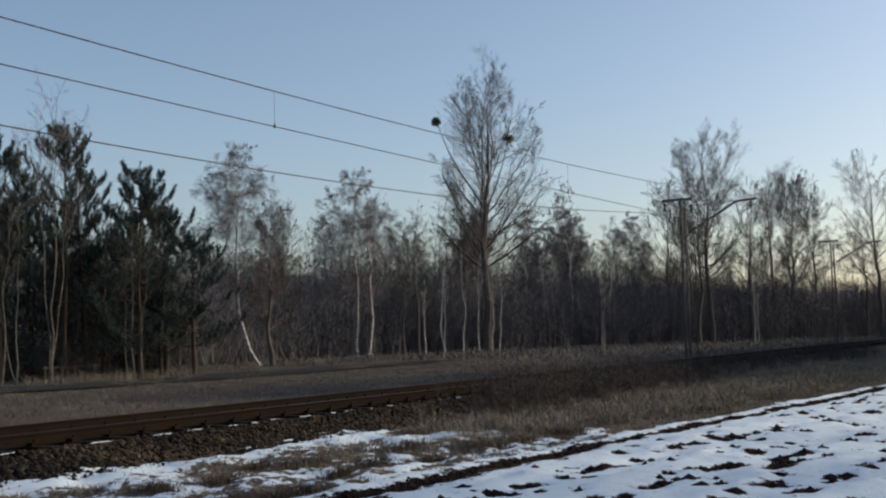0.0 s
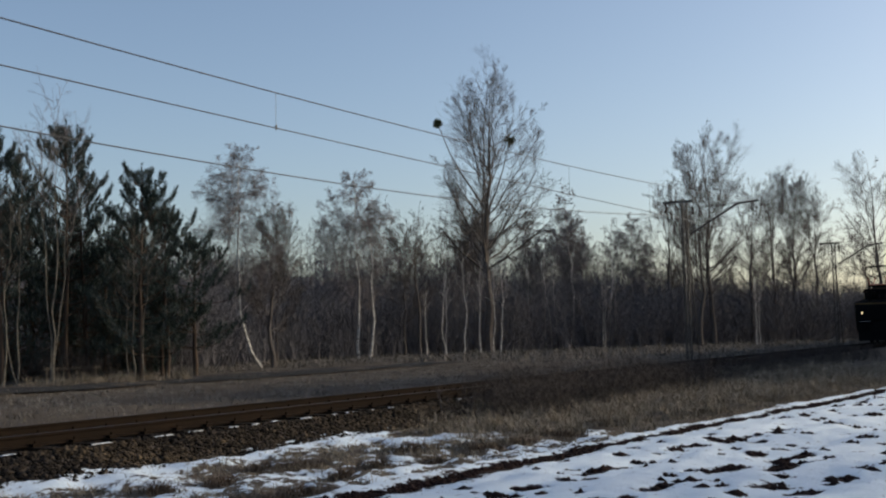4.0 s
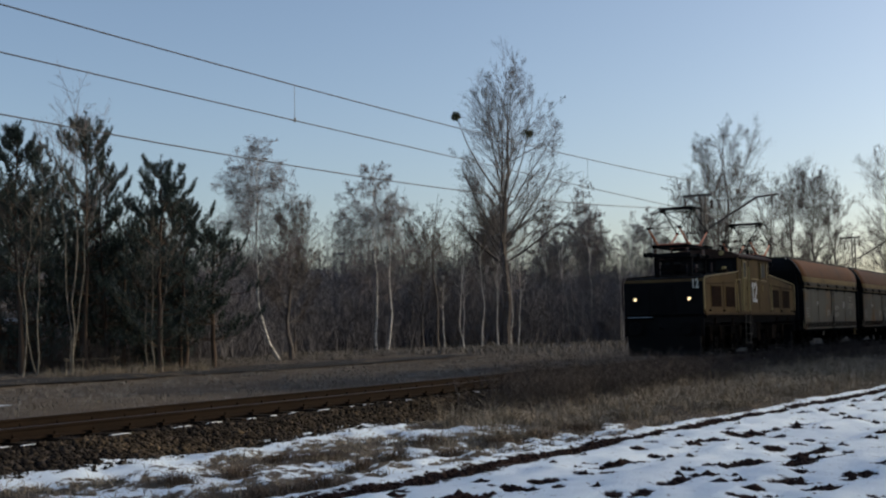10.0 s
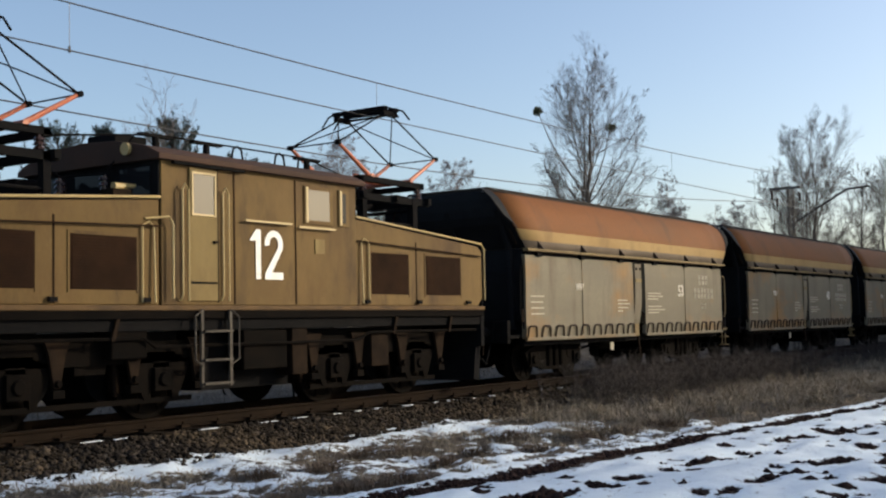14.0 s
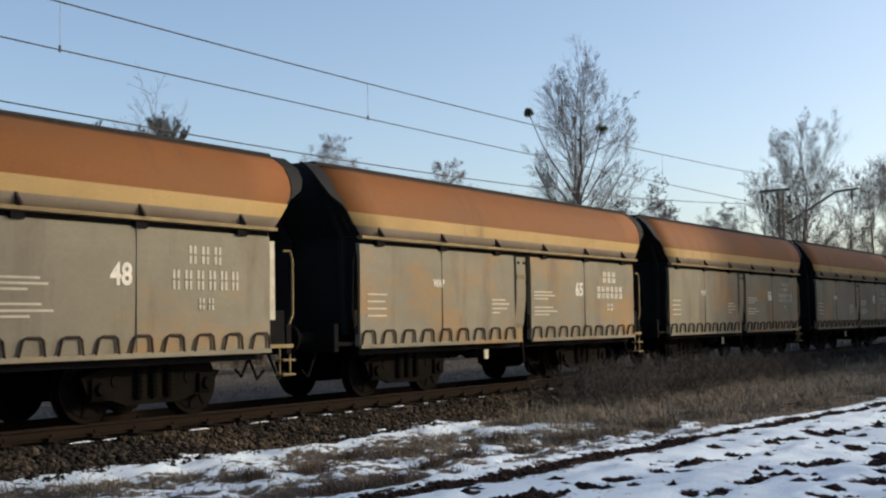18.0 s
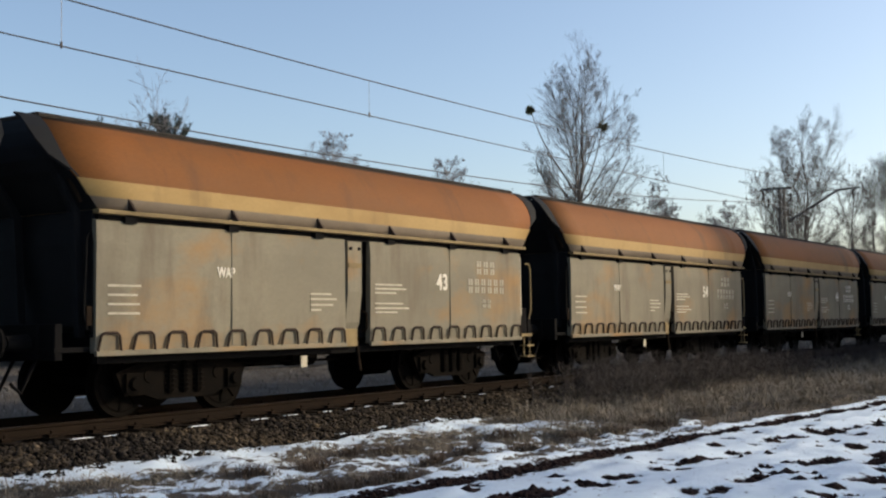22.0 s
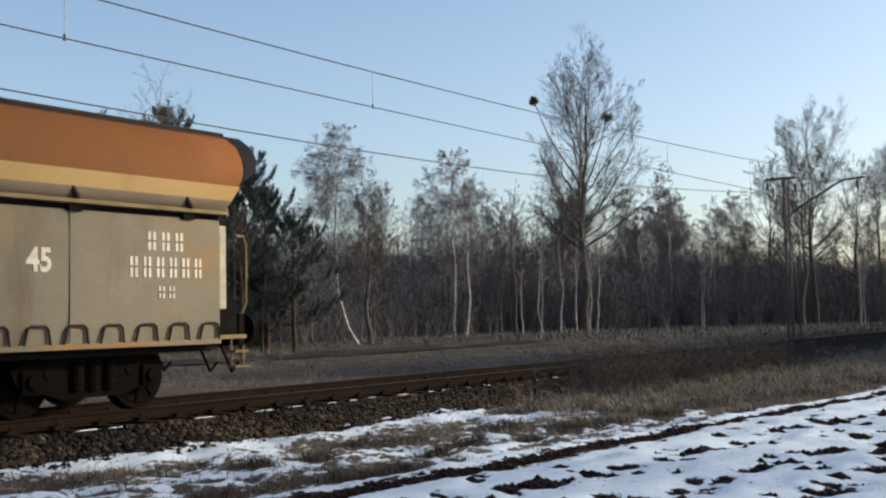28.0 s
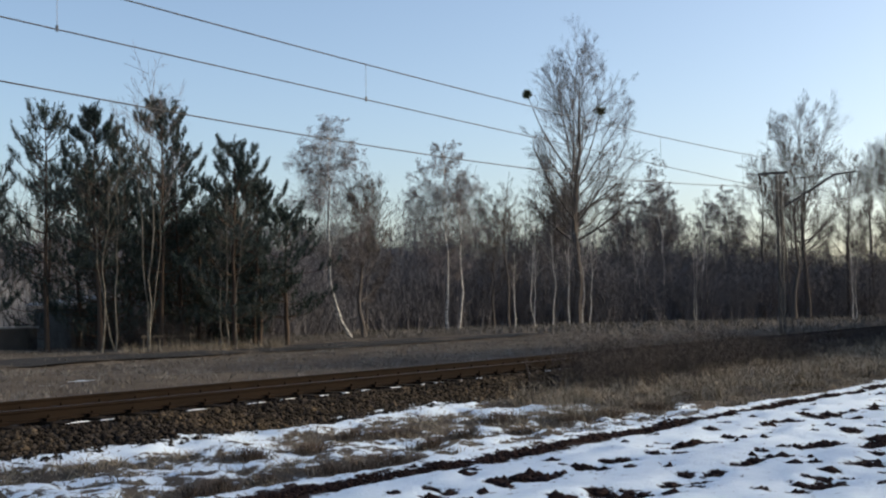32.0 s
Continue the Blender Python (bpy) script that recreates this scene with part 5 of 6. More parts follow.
for a, b in zip(xs, xs[1:]):
    g.add([(a, 31.6, float(ground_z(a, 31.6)) + 0.05), (b, 31.6, float(ground_z(b, 31.6)) + 0.05), (b, 34.6, float(ground_z(b, 34.6)) + 0.07), (a, 34.6, float(ground_z(a, 34.6)) + 0.07)], [(0, 1, 2, 3)])
lone("lane", g, DARK_STRIP, "narrow flat dark strip beyond the meadow", "lane", kind="structure")


# ---- locomotive ----
def build_wheel(radius, half_gauge=0.75):
    g = Geo()
    for s in (-1, 1):
        y = s * half_gauge
        g.cyl((0, y - s * 0.055, 0), (0, y + s * 0.065, 0), radius, radius - 0.006, 28)
        g.cyl((0, y - s * 0.085, 0), (0, y - s * 0.055, 0), radius + 0.028, radius + 0.028, 28)
        g.cyl((0, y + s * 0.065, 0), (0, y + s * 0.08, 0), radius - 0.06, radius - 0.09, 24)
        g.cyl((0, y + s * 0.075, 0), (0, y + s * 0.14, 0), 0.12, 0.10, 14)
        for i in range(8):
            a = i * math.pi / 4
            c, d = math.cos(a), math.sin(a)
            g.cyl((c * 0.12, y + s * 0.082, d * 0.12), (c * (radius - 0.09), y + s * 0.082, d * (radius - 0.09)), 0.032, 0.026, 5)
    g.cyl((0, -half_gauge, 0), (0, half_gauge, 0), 0.08, None, 12)
    return g.mesh("wheelset")


def buffer_pair(parent, x, way, z=1.05, k=1.0):
    for y in (-0.875, 0.875):
        g = Geo().cyl((x, y, z), (x + way * 0.36 * k, y, z), 0.11, 0.09, 14).cyl((x + way * 0.3 * k, y, z), (x + way * 0.52 * k, y, z), 0.07, None, 12).cyl((x + way * 0.5 * k, y, z), (x + way * 0.56 * k, y, z), 0.23, 0.21, 20).box(x - 0.03, x + 0.03, y - 0.2, y + 0.2, z - 0.2, z + 0.2)
        part("buffer", g, BLACK, parent)


def pantograph(loco, cx):
    p = part("pantograph", Geo().box(cx - 1.0, cx + 1.0, -0.62, -0.5, 3.82, 3.92).box(cx - 1.0, cx + 1.0, 0.5, 0.62, 3.82, 3.92).box(cx - 1.0, cx - 0.88, -0.62, 0.62, 3.8, 3.9).box(cx + 0.88, cx + 1.0, -0.62, 0.62, 3.8, 3.9), BLACK, loco, "raised diamond pantograph with orange-red lower arms")
    for s in (-1, 1):
        for y in (-0.55, 0.55):
            part("lower_arm", Geo().cyl((cx + s * 0.6, y, 3.93), (cx + s * 1.5, y, 4.45), 0.045, 0.03, 8), PANTO_RED, p, "orange-red lower arm")
        g = Geo()
        for y in (-0.55, 0.55):
            g.tube([(cx + s * 1.5, y, 4.45), (cx + s * 0.12, y * 0.95, 5.14)], 0.017, 6)
            g.tube([(cx + s * 1.5, y, 4.45), (cx + s * 0.14, -y * 0.95, 5.12)], 0.012, 5)
            g.cyl((cx + s * 1.5, y - 0.05, 4.45), (cx + s * 1.5, y + 0.05, 4.45), 0.045, None, 8)
        part("upper_arm", g, BLACK, p)
        part("pivot_shaft", Geo().cyl((cx + s * 0.6, -0.62, 3.93), (cx + s * 0.6, 0.62, 3.93), 0.05, None, 8), PANTO_RED, p)
        part("knee_shaft", Geo().cyl((cx + s * 1.5, -0.55, 4.45), (cx + s * 1.5, 0.55, 4.45), 0.012, None, 6), BLACK, p)
    for dx in (-0.17, 0.17):
        g = Geo().box(cx + dx - 0.05, cx + dx + 0.05, -0.62, 0.62, 5.2, 5.27)
        for s in (-1, 1):
            g.tube([(cx + dx, s * 0.62, 5.24), (cx + dx, s * 0.75, 5.2), (cx + dx, s * 0.9, 5.02)], 0.018, 5)
        part("collector_strip", g, BLACK, p)
    part("head_frame", Geo().box(cx - 0.2, cx + 0.2, -0.6, -0.5, 5.1, 5.19).box(cx - 0.2, cx + 0.2, 0.5, 0.6, 5.1, 5.19).cyl((cx, -0.55, 5.12), (cx, 0.55, 5.12), 0.02, None, 6), BLACK, p)
    part("pull_spring", Geo().cyl((cx - 0.55, 0.15, 3.97), (cx + 0.55, 0.15, 3.97), 0.05, None, 8).cyl((cx - 0.55, -0.15, 3.97), (cx + 0.55, -0.15, 3.97), 0.05, None, 8), PANTO_RED, p)
    for x in (cx - 0.85, cx + 0.85):
        for y in (-0.56, 0.56):
            g = Geo()
            for i in range(3):
                g.cyl((x, y, 3.62 + i * 0.06), (x, y, 3.66 + i * 0.06), 0.085, 0.06, 10)
            g.cyl((x, y, 3.58), (x, y, 3.84), 0.03, None, 8)
            part("insulator", g, PORCELAIN, p)
    return p


def pantograph_tower(loco, cx, s):
    """The black frame on the hood that carries a pantograph; s: towards the near end."""
    zh = 2.86
    g = Geo()
    for y in (-0.6, 0.6):
        g.box(cx + s * 0.62 - 0.07, cx + s * 0.62 + 0.07, y - 0.07, y + 0.07, zh - 0.12, 3.58)
        g.box(cx - s * 0.9 - 0.06, cx - s * 0.9 + 0.06, y - 0.06, y + 0.06, zh, 3.58)
        g.box(cx - 1.1, cx + 1.1, y - 0.06, y + 0.06, 3.48, 3.6)
        g.tube([(cx + s * 0.62, y, 3.1), (cx - s * 0.9, y, 3.1)], 0.025, 6)
    for x in (cx - 1.0, cx, cx + 1.0):
        g.box(x - 0.05, x + 0.05, -0.75, 0.75, 3.5, 3.62)
    g.tube([(cx + s * 0.62, -0.6, 3.08), (cx + s * 0.62, 0.6, 3.08)], 0.025, 6)
    g.tube([(cx + s * 0.62, -0.6, 3.38), (cx + s * 0.62, 0.6, 3.38)], 0.03, 6)
    g.box(cx + s * 1.15 - 0.12, cx + s * 1.15 + 0.12, 0.55, 0.85, 3.5, 3.66)
    part("pantograph_frame", g, BLACK, loco, "black steel frame carrying a pantograph")


def hood(loco, s):
    """A sloping hood, s: -1 at the front, 1 at the rear."""
    x0, x1 = 2.14, 6.05
    zi, zo = 3.0, 2.70
    front = part("front_hood" if s < 0 else "rear_hood", Geo().along_y([(s * x0, 1.56), (s * (x1 - 0.16), 1.56), (s * x1, 1.72), (s * x1, zo - 0.12), (s * (x1 - 0.12), zo), (s * x0, zi)], -1.40, 1.40), [OCHRE], loco, "ochre hood with sloping top", 0.02)
    # dark end sheet over the nose, a hand proud; its shade is in the black
    part("end_sheet", Geo().box(s * (x1 + 0.004) if s > 0 else s * (x1 + 0.05), s * (x1 + 0.05) if s > 0 else s * (x1 + 0.004), -1.38, 1.38, 1.5, zo - 0.1), NOSE, front, "black end sheet with its shade in the colour", 0.02)
    part("top_sheet", Geo().along_y([(s * x0, zi + 0.004), (s * (x1 - 0.14), zo + 0.006), (s * (x1 - 0.14), zo + 0.035), (s * x0, zi + 0.035)], -1.37, 1.37), NOSE, front, "black hood top")
    for y in (-1.43, 1.43):
        # same rail on both sides; the far one is coloured dark for shade
        part("hand_rail", Geo().tube([(s * x0, y, zi + 0.03), (s * (x1 - 0.08), y, zo + 0.05), (s * (x1 + 0.03), y, zo - 0.05), (s * (x1 + 0.03), y, 1.68)], 0.02, 6), OCHRE_LIGHT if y < 0 else GRILLE, front, "pale ochre edge rail" if y < 0 else "far edge rail darkened for its shade")
        part("edge_rail", Geo().tube([(s * (x0 + 0.12), y - 0.03 * (1 if y > 0 else -1) * -1, 1.6), (s * (x0 + 0.12), y, 2.62), (s * (x0 + 0.2), y, 2.68), (s * (x0 + 0.32), y, 2.62), (s * (x0 + 0.32), y, 1.6)], 0.016, 6), OCHRE_LIGHT, front)
        o = 1 if y > 0 else -1
        for a, b in ((2.54, 3.62), (4.14, 5.28)):
            g = Geo().box(min(s * a, s * b), max(s * a, s * b), y - 0.035 * o - 0.012, y - 0.035 * o + 0.018, 1.76, 2.46)
            frame_part = part("grille", g, GRILLE, front, "brown ventilation grille")
            gl = Geo()
            for i in range(17):
                z = 1.78 + i * 0.039
                gl.box(min(s * (a + 0.03), s * (b - 0.03)), max(s * (a + 0.03), s * (b - 0.03)), y - 0.02 * o - 0.008, y - 0.005 * o + 0.004, z, z + 0.030, turn=Matrix.Rotation(radians(3 * o), 3, "X"))
            part("louvres", gl, GRILLE, frame_part)
            g = Geo()
            g.box(min(s * a, s * b) - 0.035, min(s * a, s * b), y - 0.03 * o - 0.012, y - 0.03 * o + 0.02, 1.72, 2.5).box(max(s * a, s * b), max(s * a, s * b) + 0.035, y - 0.03 * o - 0.012, y - 0.03 * o + 0.02, 1.72, 2.5)
            g.box(min(s * a, s * b), max(s * a, s * b), y - 0.03 * o - 0.012, y - 0.03 * o + 0.02, 2.46, 2.5)
            part("grille_frame", g, OCHRE, frame_part)
        for a in (2.4, 3.9, 5.5):
            part("latch", Geo().box(s * a - 0.06, s * a + 0.06, y - 0.03, y + 0.02, 1.6, 1.66), BLACK, front)
        part("door_seam", Geo().box(s * 3.86 - 0.012, s * 3.86 + 0.012, y - 0.028 * o - 0.006, y - 0.028 * o + 0.006, 1.58, 2.68), GRILLE, front)
        part("drip_strip", Geo().along_y([(s * x0, 2.62), (s * (x1 - 0.1), 2.5), (s * (x1 - 0.1), 2.52), (s * x0, 2.64)], y - 0.03, y), GRILLE, front)
    return front


def bogie_frame(g, half, r, wide):
    for s in (-1, 1):
        y = s * wide
        g.box(-half - 0.75, half + 0.75, y - 0.05, y + 0.05, r + 0.22, r + 0.52)
        for cx in (-half, half):
            for d in (-0.34, 0.34):
                g.add([(cx + d - 0.2, y - 0.05, r + 0.24), (cx + d + 0.2, y - 0.05, r + 0.24), (cx + d * 0.75 + 0.05, y - 0.05, r - 0.28), (cx + d * 0.75 - 0.05, y - 0.05, r - 0.28), (cx + d - 0.2, y + 0.05, r + 0.24), (cx + d + 0.2, y + 0.05, r + 0.24), (cx + d * 0.75 + 0.05, y + 0.05, r - 0.28), (cx + d * 0.75 - 0.05, y + 0.05, r - 0.28)], [(0, 1, 2, 3), (4, 7, 6, 5), (0, 4, 5, 1), (1, 5, 6, 2), (2, 6, 7, 3), (3, 7, 4, 0)])
    g.box(-0.25, 0.25, -wide, wide, r + 0.1, r + 0.45)
    return g


def numerals(x, z, y0, y1):
    """The block figures 1 and 2, with a flagged 1, on a side that faces -y."""
    g = Geo()
    g.along_y([(x + 0.12, z), (x + 0.225, z), (x + 0.225, z + 0.74), (x + 0.13, z + 0.74), (x, z + 0.60), (x, z + 0.565), (x + 0.12, z + 0.575)], y0, y1)
    cx, cz = x + 0.515, z + 0.53
    bowl = [radians(188 - 8.5 * i) for i in range(26)]
    outer = [(cx + 0.20 * math.cos(a), cz + 0.21 * math.sin(a)) for a in bowl]
    inner = [(cx + 0.10 * math.cos(a), cz + 0.115 * math.sin(a)) for a in bowl]
    foot = [(x + 0.47, z + 0.108), (x + 0.715, z + 0.108), (x + 0.715, z), (x + 0.315, z), (x + 0.315, z + 0.09)]
    g.along_y(outer + foot + inner[::-1], y0, y1)
    return g


def build_locomotive():
    loco = thing("electric_locomotive", "ochre and black centre-cab electric mine locomotive, headlights lit", "locomotive")
    under = part("underframe", Geo().box(-5.95, 6.0, -1.36, 1.36, 1.22, 1.40), BLACK, loco)
    for y0, y1 in ((-1.44, -1.36), (1.36, 1.44)):
        part("sill", Geo().box(-5.95, 6.07, y0, y1, 1.49, 1.56), RUST_EDGE, loco, "rusty brown sill beam", 0.012)
        inset = 0.015 if y0 < 0 else -0.015
        part("sole_bar", Geo().box(-5.93, 6.05, y0 + inset, y1 + inset, 1.38, 1.488), GEAR, loco, "near-black sole bar under the sill")
    part("deck", Geo().box(-5.95, 6.05, -1.36, 1.36, 1.40, 1.555), BLACK, loco)
    fh, rh = hood(loco, -1), hood(loco, 1)
    # cab
    x0, x1 = -2.12, 2.14
    cab = part("cab", Geo().along_x([(-1.42, 1.56), (1.42, 1.56), (1.42, 3.56), (-1.42, 3.56)], x0, x1), OCHRE, loco, "ochre cab", 0.015)
    prof = [(-1.52, 3.54), (-1.52, 3.62), (-1.25, 3.74), (-0.7, 3.86), (0, 3.9), (0.7, 3.86), (1.25, 3.74), (1.52, 3.62), (1.52, 3.54)]
    part("roof", Geo().along_x(prof, x0 - 0.12, x1 + 0.14), ROOF, cab, "red-brown cab roof", 0.01)
    # the cab front lies in shade, which is put into its colour
    part("front_sheet", Geo().box(x0 - 0.03, x0 - 0.004, -1.40, 1.40, 2.98, 3.54), NOSE, cab, "black cab front with its shade in the colour")
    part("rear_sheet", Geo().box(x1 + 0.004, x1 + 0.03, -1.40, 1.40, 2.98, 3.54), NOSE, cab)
    for y in (-0.95, 0.0, 0.95):
        part("front_window", Geo().box(x0 - 0.045, x0 - 0.03, y - 0.3, y + 0.3, 3.08, 3.46), DARK_GLASS, cab)
        part("rear_window", Geo().box(x1 + 0.03, x1 + 0.045, y - 0.3, y + 0.3, 3.08, 3.46), DARK_GLASS, cab)
    for o in (-1, 1):
        def slab(a, b, lo, hi, z0, z1):
            return Geo().box(a, b, min(o * lo, o * hi), max(o * lo, o * hi), z0, z1)
        door = part("door", slab(-1.62, -1.08, 1.424, 1.45, 1.62, 3.48), OCHRE_PALE, cab, "faded pale ochre cab door", 0.008)
        part("door_window", slab(-1.56, -1.15, 1.45, 1.456, 2.84, 3.40), PALE_GLASS, door, "pale door window with a reflection in its tint")
        g = Geo()
        for a, b, z0, z1 in ((-1.59, -1.56, 2.81, 3.43), (-1.15, -1.12, 2.81, 3.43), (-1.56, -1.15, 3.40, 3.43), (-1.56, -1.15, 2.81, 2.84)):
            g.box(a, b, min(o * 1.45, o * 1.466), max(o * 1.45, o * 1.466), z0, z1)
        part("window_frame", g, OCHRE_LIGHT, door)
        part("door_handle", slab(-1.18, -1.1, 1.45, 1.49, 2.44, 2.47), BLACK, door)
        part("door_seam", slab(-1.075, -1.05, 1.424, 1.432, 1.6, 3.5), BLACK, cab)
        part("kick_plate", slab(-1.6, -1.1, 1.45, 1.456, 1.86, 1.89), BLACK, door)
        for hx in (-1.75, -0.97):
            part("grab_rail", Geo().tube([(hx - 0.05, o * 1.44, 1.62), (hx - 0.05, o * 1.5, 1.7), (hx - 0.05, o * 1.5, 3.16), (hx, o * 1.5, 3.24), (hx + 0.06, o * 1.5, 3.16), (hx + 0.06, o * 1.5, 1.62)], 0.016, 6), OCHRE_LIGHT, cab)
        for seam in (-0.72, 0.62):
            part("panel_seam", slab(seam - 0.012, seam + 0.012, 1.424, 1.43, 1.58, 3.5), GRILLE, cab)
        for wx0, wx1, gm in ((0.82, 1.52, PALE_GLASS), (1.66, 1.94, DARK_GLASS)):
            w = part("side_window", slab(wx0, wx1, 1.424, 1.44, 2.84, 3.44), OCHRE, cab)
            part("pane", slab(wx0 + 0.09, wx1 - 0.09, 1.44, 1.446, 2.9, 3.38), gm, w, "cab window pane")
            part("window_frame", slab(wx0 + 0.03, wx0 + 0.08, 1.44, 1.456, 2.86, 3.42), OCHRE_LIGHT, w)
        part("foot_rail", slab(-0.55, 0.47, 1.47, 1.5, 2.79, 2.82), OCHRE_LIGHT, cab)
        part("foot_rail", slab(0.64, 1.52, 1.47, 1.5, 2.76, 2.79), OCHRE_LIGHT, cab)
        # black strip painted in as the shadow under the eave
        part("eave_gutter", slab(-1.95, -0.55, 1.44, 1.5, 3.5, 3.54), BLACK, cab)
        part("data_plate", slab(1.08, 1.31, 1.424, 1.434, 2.38, 2.61), OCHRE_PALE, cab, "small faded data plate")
        part("lamp_bracket", Geo().tube([(-2.4, o * 1.42, 2.72), (-2.05, o * 1.5, 2.76), (-1.98, o * 1.5, 2.66), (-1.98, o * 1.5, 1.65)], 0.018, 6), OCHRE_LIGHT, cab)
        # ladder under the door
        g = Geo()
        for lx in (-1.42, -0.86):
            g.box(lx - 0.025, lx + 0.025, o * 1.46 - 0.02, o * 1.46 + 0.02, 0.42, 1.5)
        for z in (0.45, 0.78, 1.18):
            g.box(-1.42, -0.86, o * 1.46 - 0.07, o * 1.46 + 0.05, z, z + 0.03)
        part("ladder", g, LADDER_STEEL, loco, "worn steel ladder")
        for lx, sx in ((-1.42, -0.16), (-0.86, 0.14)):
            part("ladder_rail", Geo().tube([(lx, o * 1.48, 1.5), (lx + sx, o * 1.5, 1.4), (lx + sx, o * 1.5, 0.8), (lx, o * 1.48, 0.72)], 0.014, 6), LADDER_STEEL, loco)
        for bx in (-2.9, -4.9, 3.2, 4.9):
            part("step_bracket", Geo().box(bx - 0.03, bx + 0.03, o * 1.4 - 0.02, o * 1.4 + 0.02, 1.08, 1.4, turn=Matrix.Rotation(radians(18), 3, "Y")), GEAR_LIGHT, loco)
        # tanks, boxes and springs along the frame
        for bx0, bx1, z0, z1, m in ((-0.45, 0.5, 0.62, 1.2, GEAR), (0.62, 0.98, 0.5, 1.3, GEAR_LIGHT), (-2.9, -2.3, 0.85, 1.25, GEAR), (2.62, 3.1, 0.55, 1.1, GEAR_LIGHT)):
            part("equipment_box", Geo().box(bx0, bx1, o * 1.15 - 0.18, o * 1.15 + 0.18, z0, z1), m, loco, "", 0.02)
        part("air_pipe", Geo().tube([(-5.7, o * 1.38, 1.12), (-2.4, o * 1.38, 1.12), (-2.2, o * 1.38, 1.0), (2.2, o * 1.38, 1.0), (2.5, o * 1.38, 1.12), (5.8, o * 1.38, 1.12)], 0.025, 6), GEAR, loco)
        part("cable_duct", Geo().box(-5.6, 5.7, o * 1.3 - 0.05, o * 1.3 + 0.05, 1.24, 1.34), BLACK, loco)
    part("equipment_crate", Geo().box(-0.95, 0.95, -0.95, 0.95, 0.34, 1.21), BLACK, loco, "black resistor crate between the bogies", 0.02)
    # roof fittings
    for hx in (-0.2, 0.75, 1.3):
        part("lifting_eye", Geo().tube([(hx - 0.12, -1.0, 3.78), (hx - 0.09, -1.0, 3.93), (hx, -1.0, 3.98), (hx + 0.09, -1.0, 3.93), (hx + 0.12, -1.0, 3.78)], 0.018, 6), BLACK, cab)
    for hx in (-1.6, -0.6, 1.7):
        part("roof_insulator", Geo().cyl((hx, -0.75, 3.82), (hx, -0.75, 3.98), 0.06, 0.05, 10).box(hx - 0.3, hx + 0.3, -0.8, -0.7, 3.98, 4.02), BLACK, cab)
    part("roof_cable", Geo().tube([(-3.2, -0.4, 3.86), (-1.6, -0.75, 4.02), (1.7, -0.75, 4.02), (3.2, -0.4, 3.86)], 0.014, 5), BLACK, cab)
    part("horn", Geo().cyl((-2.3, -0.9, 3.72), (-1.9, -0.9, 3.76), 0.09, 0.03, 10), OCHRE_LIGHT, cab)
    part("ridge_box", Geo().box(-1.95, -1.35, -0.3, 0.3, 3.88, 4.05), BLACK, cab, "", 0.02)
    # ends
    for s in (-1, 1):
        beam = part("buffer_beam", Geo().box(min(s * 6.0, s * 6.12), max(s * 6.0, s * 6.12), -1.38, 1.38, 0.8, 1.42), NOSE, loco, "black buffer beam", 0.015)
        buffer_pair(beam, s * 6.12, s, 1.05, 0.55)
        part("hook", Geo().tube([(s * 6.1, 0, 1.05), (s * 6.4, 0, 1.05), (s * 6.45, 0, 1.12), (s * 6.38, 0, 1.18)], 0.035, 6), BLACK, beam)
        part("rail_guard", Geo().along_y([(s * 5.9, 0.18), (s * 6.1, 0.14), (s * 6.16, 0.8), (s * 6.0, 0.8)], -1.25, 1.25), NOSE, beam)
        for y in (-1.32, 1.32):
            part("corner_rail", Geo().tube([(s * 6.14, y, 0.62), (s * 6.16, y, 1.38)], 0.016, 6), GEAR_LIGHT, beam)
        for y in (-0.942, 0.942):
            lamp = part("headlight", Geo().cyl((s * 6.09, y, 2.03), (s * 6.20, y, 2.03), 0.10, 0.11, 18), NOSE, loco, "round headlight" + (", lit" if s < 0 else ""))
            part("lens", Geo().cyl((s * 6.20, y, 2.03), (s * 6.212, y, 2.03), 0.052, 0.046, 18), LAMP if s < 0 else DARK_GLASS, lamp)
    pantograph_tower(loco, -4.28, -1)
    pantograph_tower(loco, 4.28, 1)
    pantograph(loco, -4.28)
    pantograph(loco, 4.28)
    for x, y, z in ((-2.35, -0.55, 3.04), (-2.35, 0.35, 3.04), (-2.75, -0.1, 3.0)):
        g = Geo().cyl((x, y, z), (x, y, z + 0.34), 0.035, None, 8)
        for i in range(4):
            g.cyl((x, y, z + 0.05 + i * 0.075), (x, y, z + 0.09 + i * 0.075), 0.085, 0.06, 10)
        part("post_insulator", g, PORCELAIN, loco)
    part("busbar", Geo().tube([(-3.3, -0.3, 3.55), (-2.75, -0.1, 3.36), (-2.35, -0.55, 3.4), (-2.0, -0.75, 3.95)], 0.016, 5), BLACK, loco)
    part("resistor_box", Geo().box(-3.15, -2.55, 0.35, 1.1, 2.95, 3.35), BLACK, loco, "black equipment box on the hood", 0.02)
    part("signal_horn", Geo().cyl((-2.62, -1.05, 3.16), (-2.25, -1.05, 3.2), 0.06, 0.025, 10).cyl((-2.4, -1.05, 3.0), (-2.4, -1.05, 3.18), 0.02, None, 6), OCHRE_LIGHT, loco, "pale horn")
    part("front_step", Geo().box(-6.32, -6.1, 0.3, 1.25, 1.40, 1.43), BLACK, loco, "black front step")
    part("frost_crust", Geo().box(-6.31, -6.12, 0.36, 1.18, 1.434, 1.445), SNOW, loco, "thin frost on the front step")
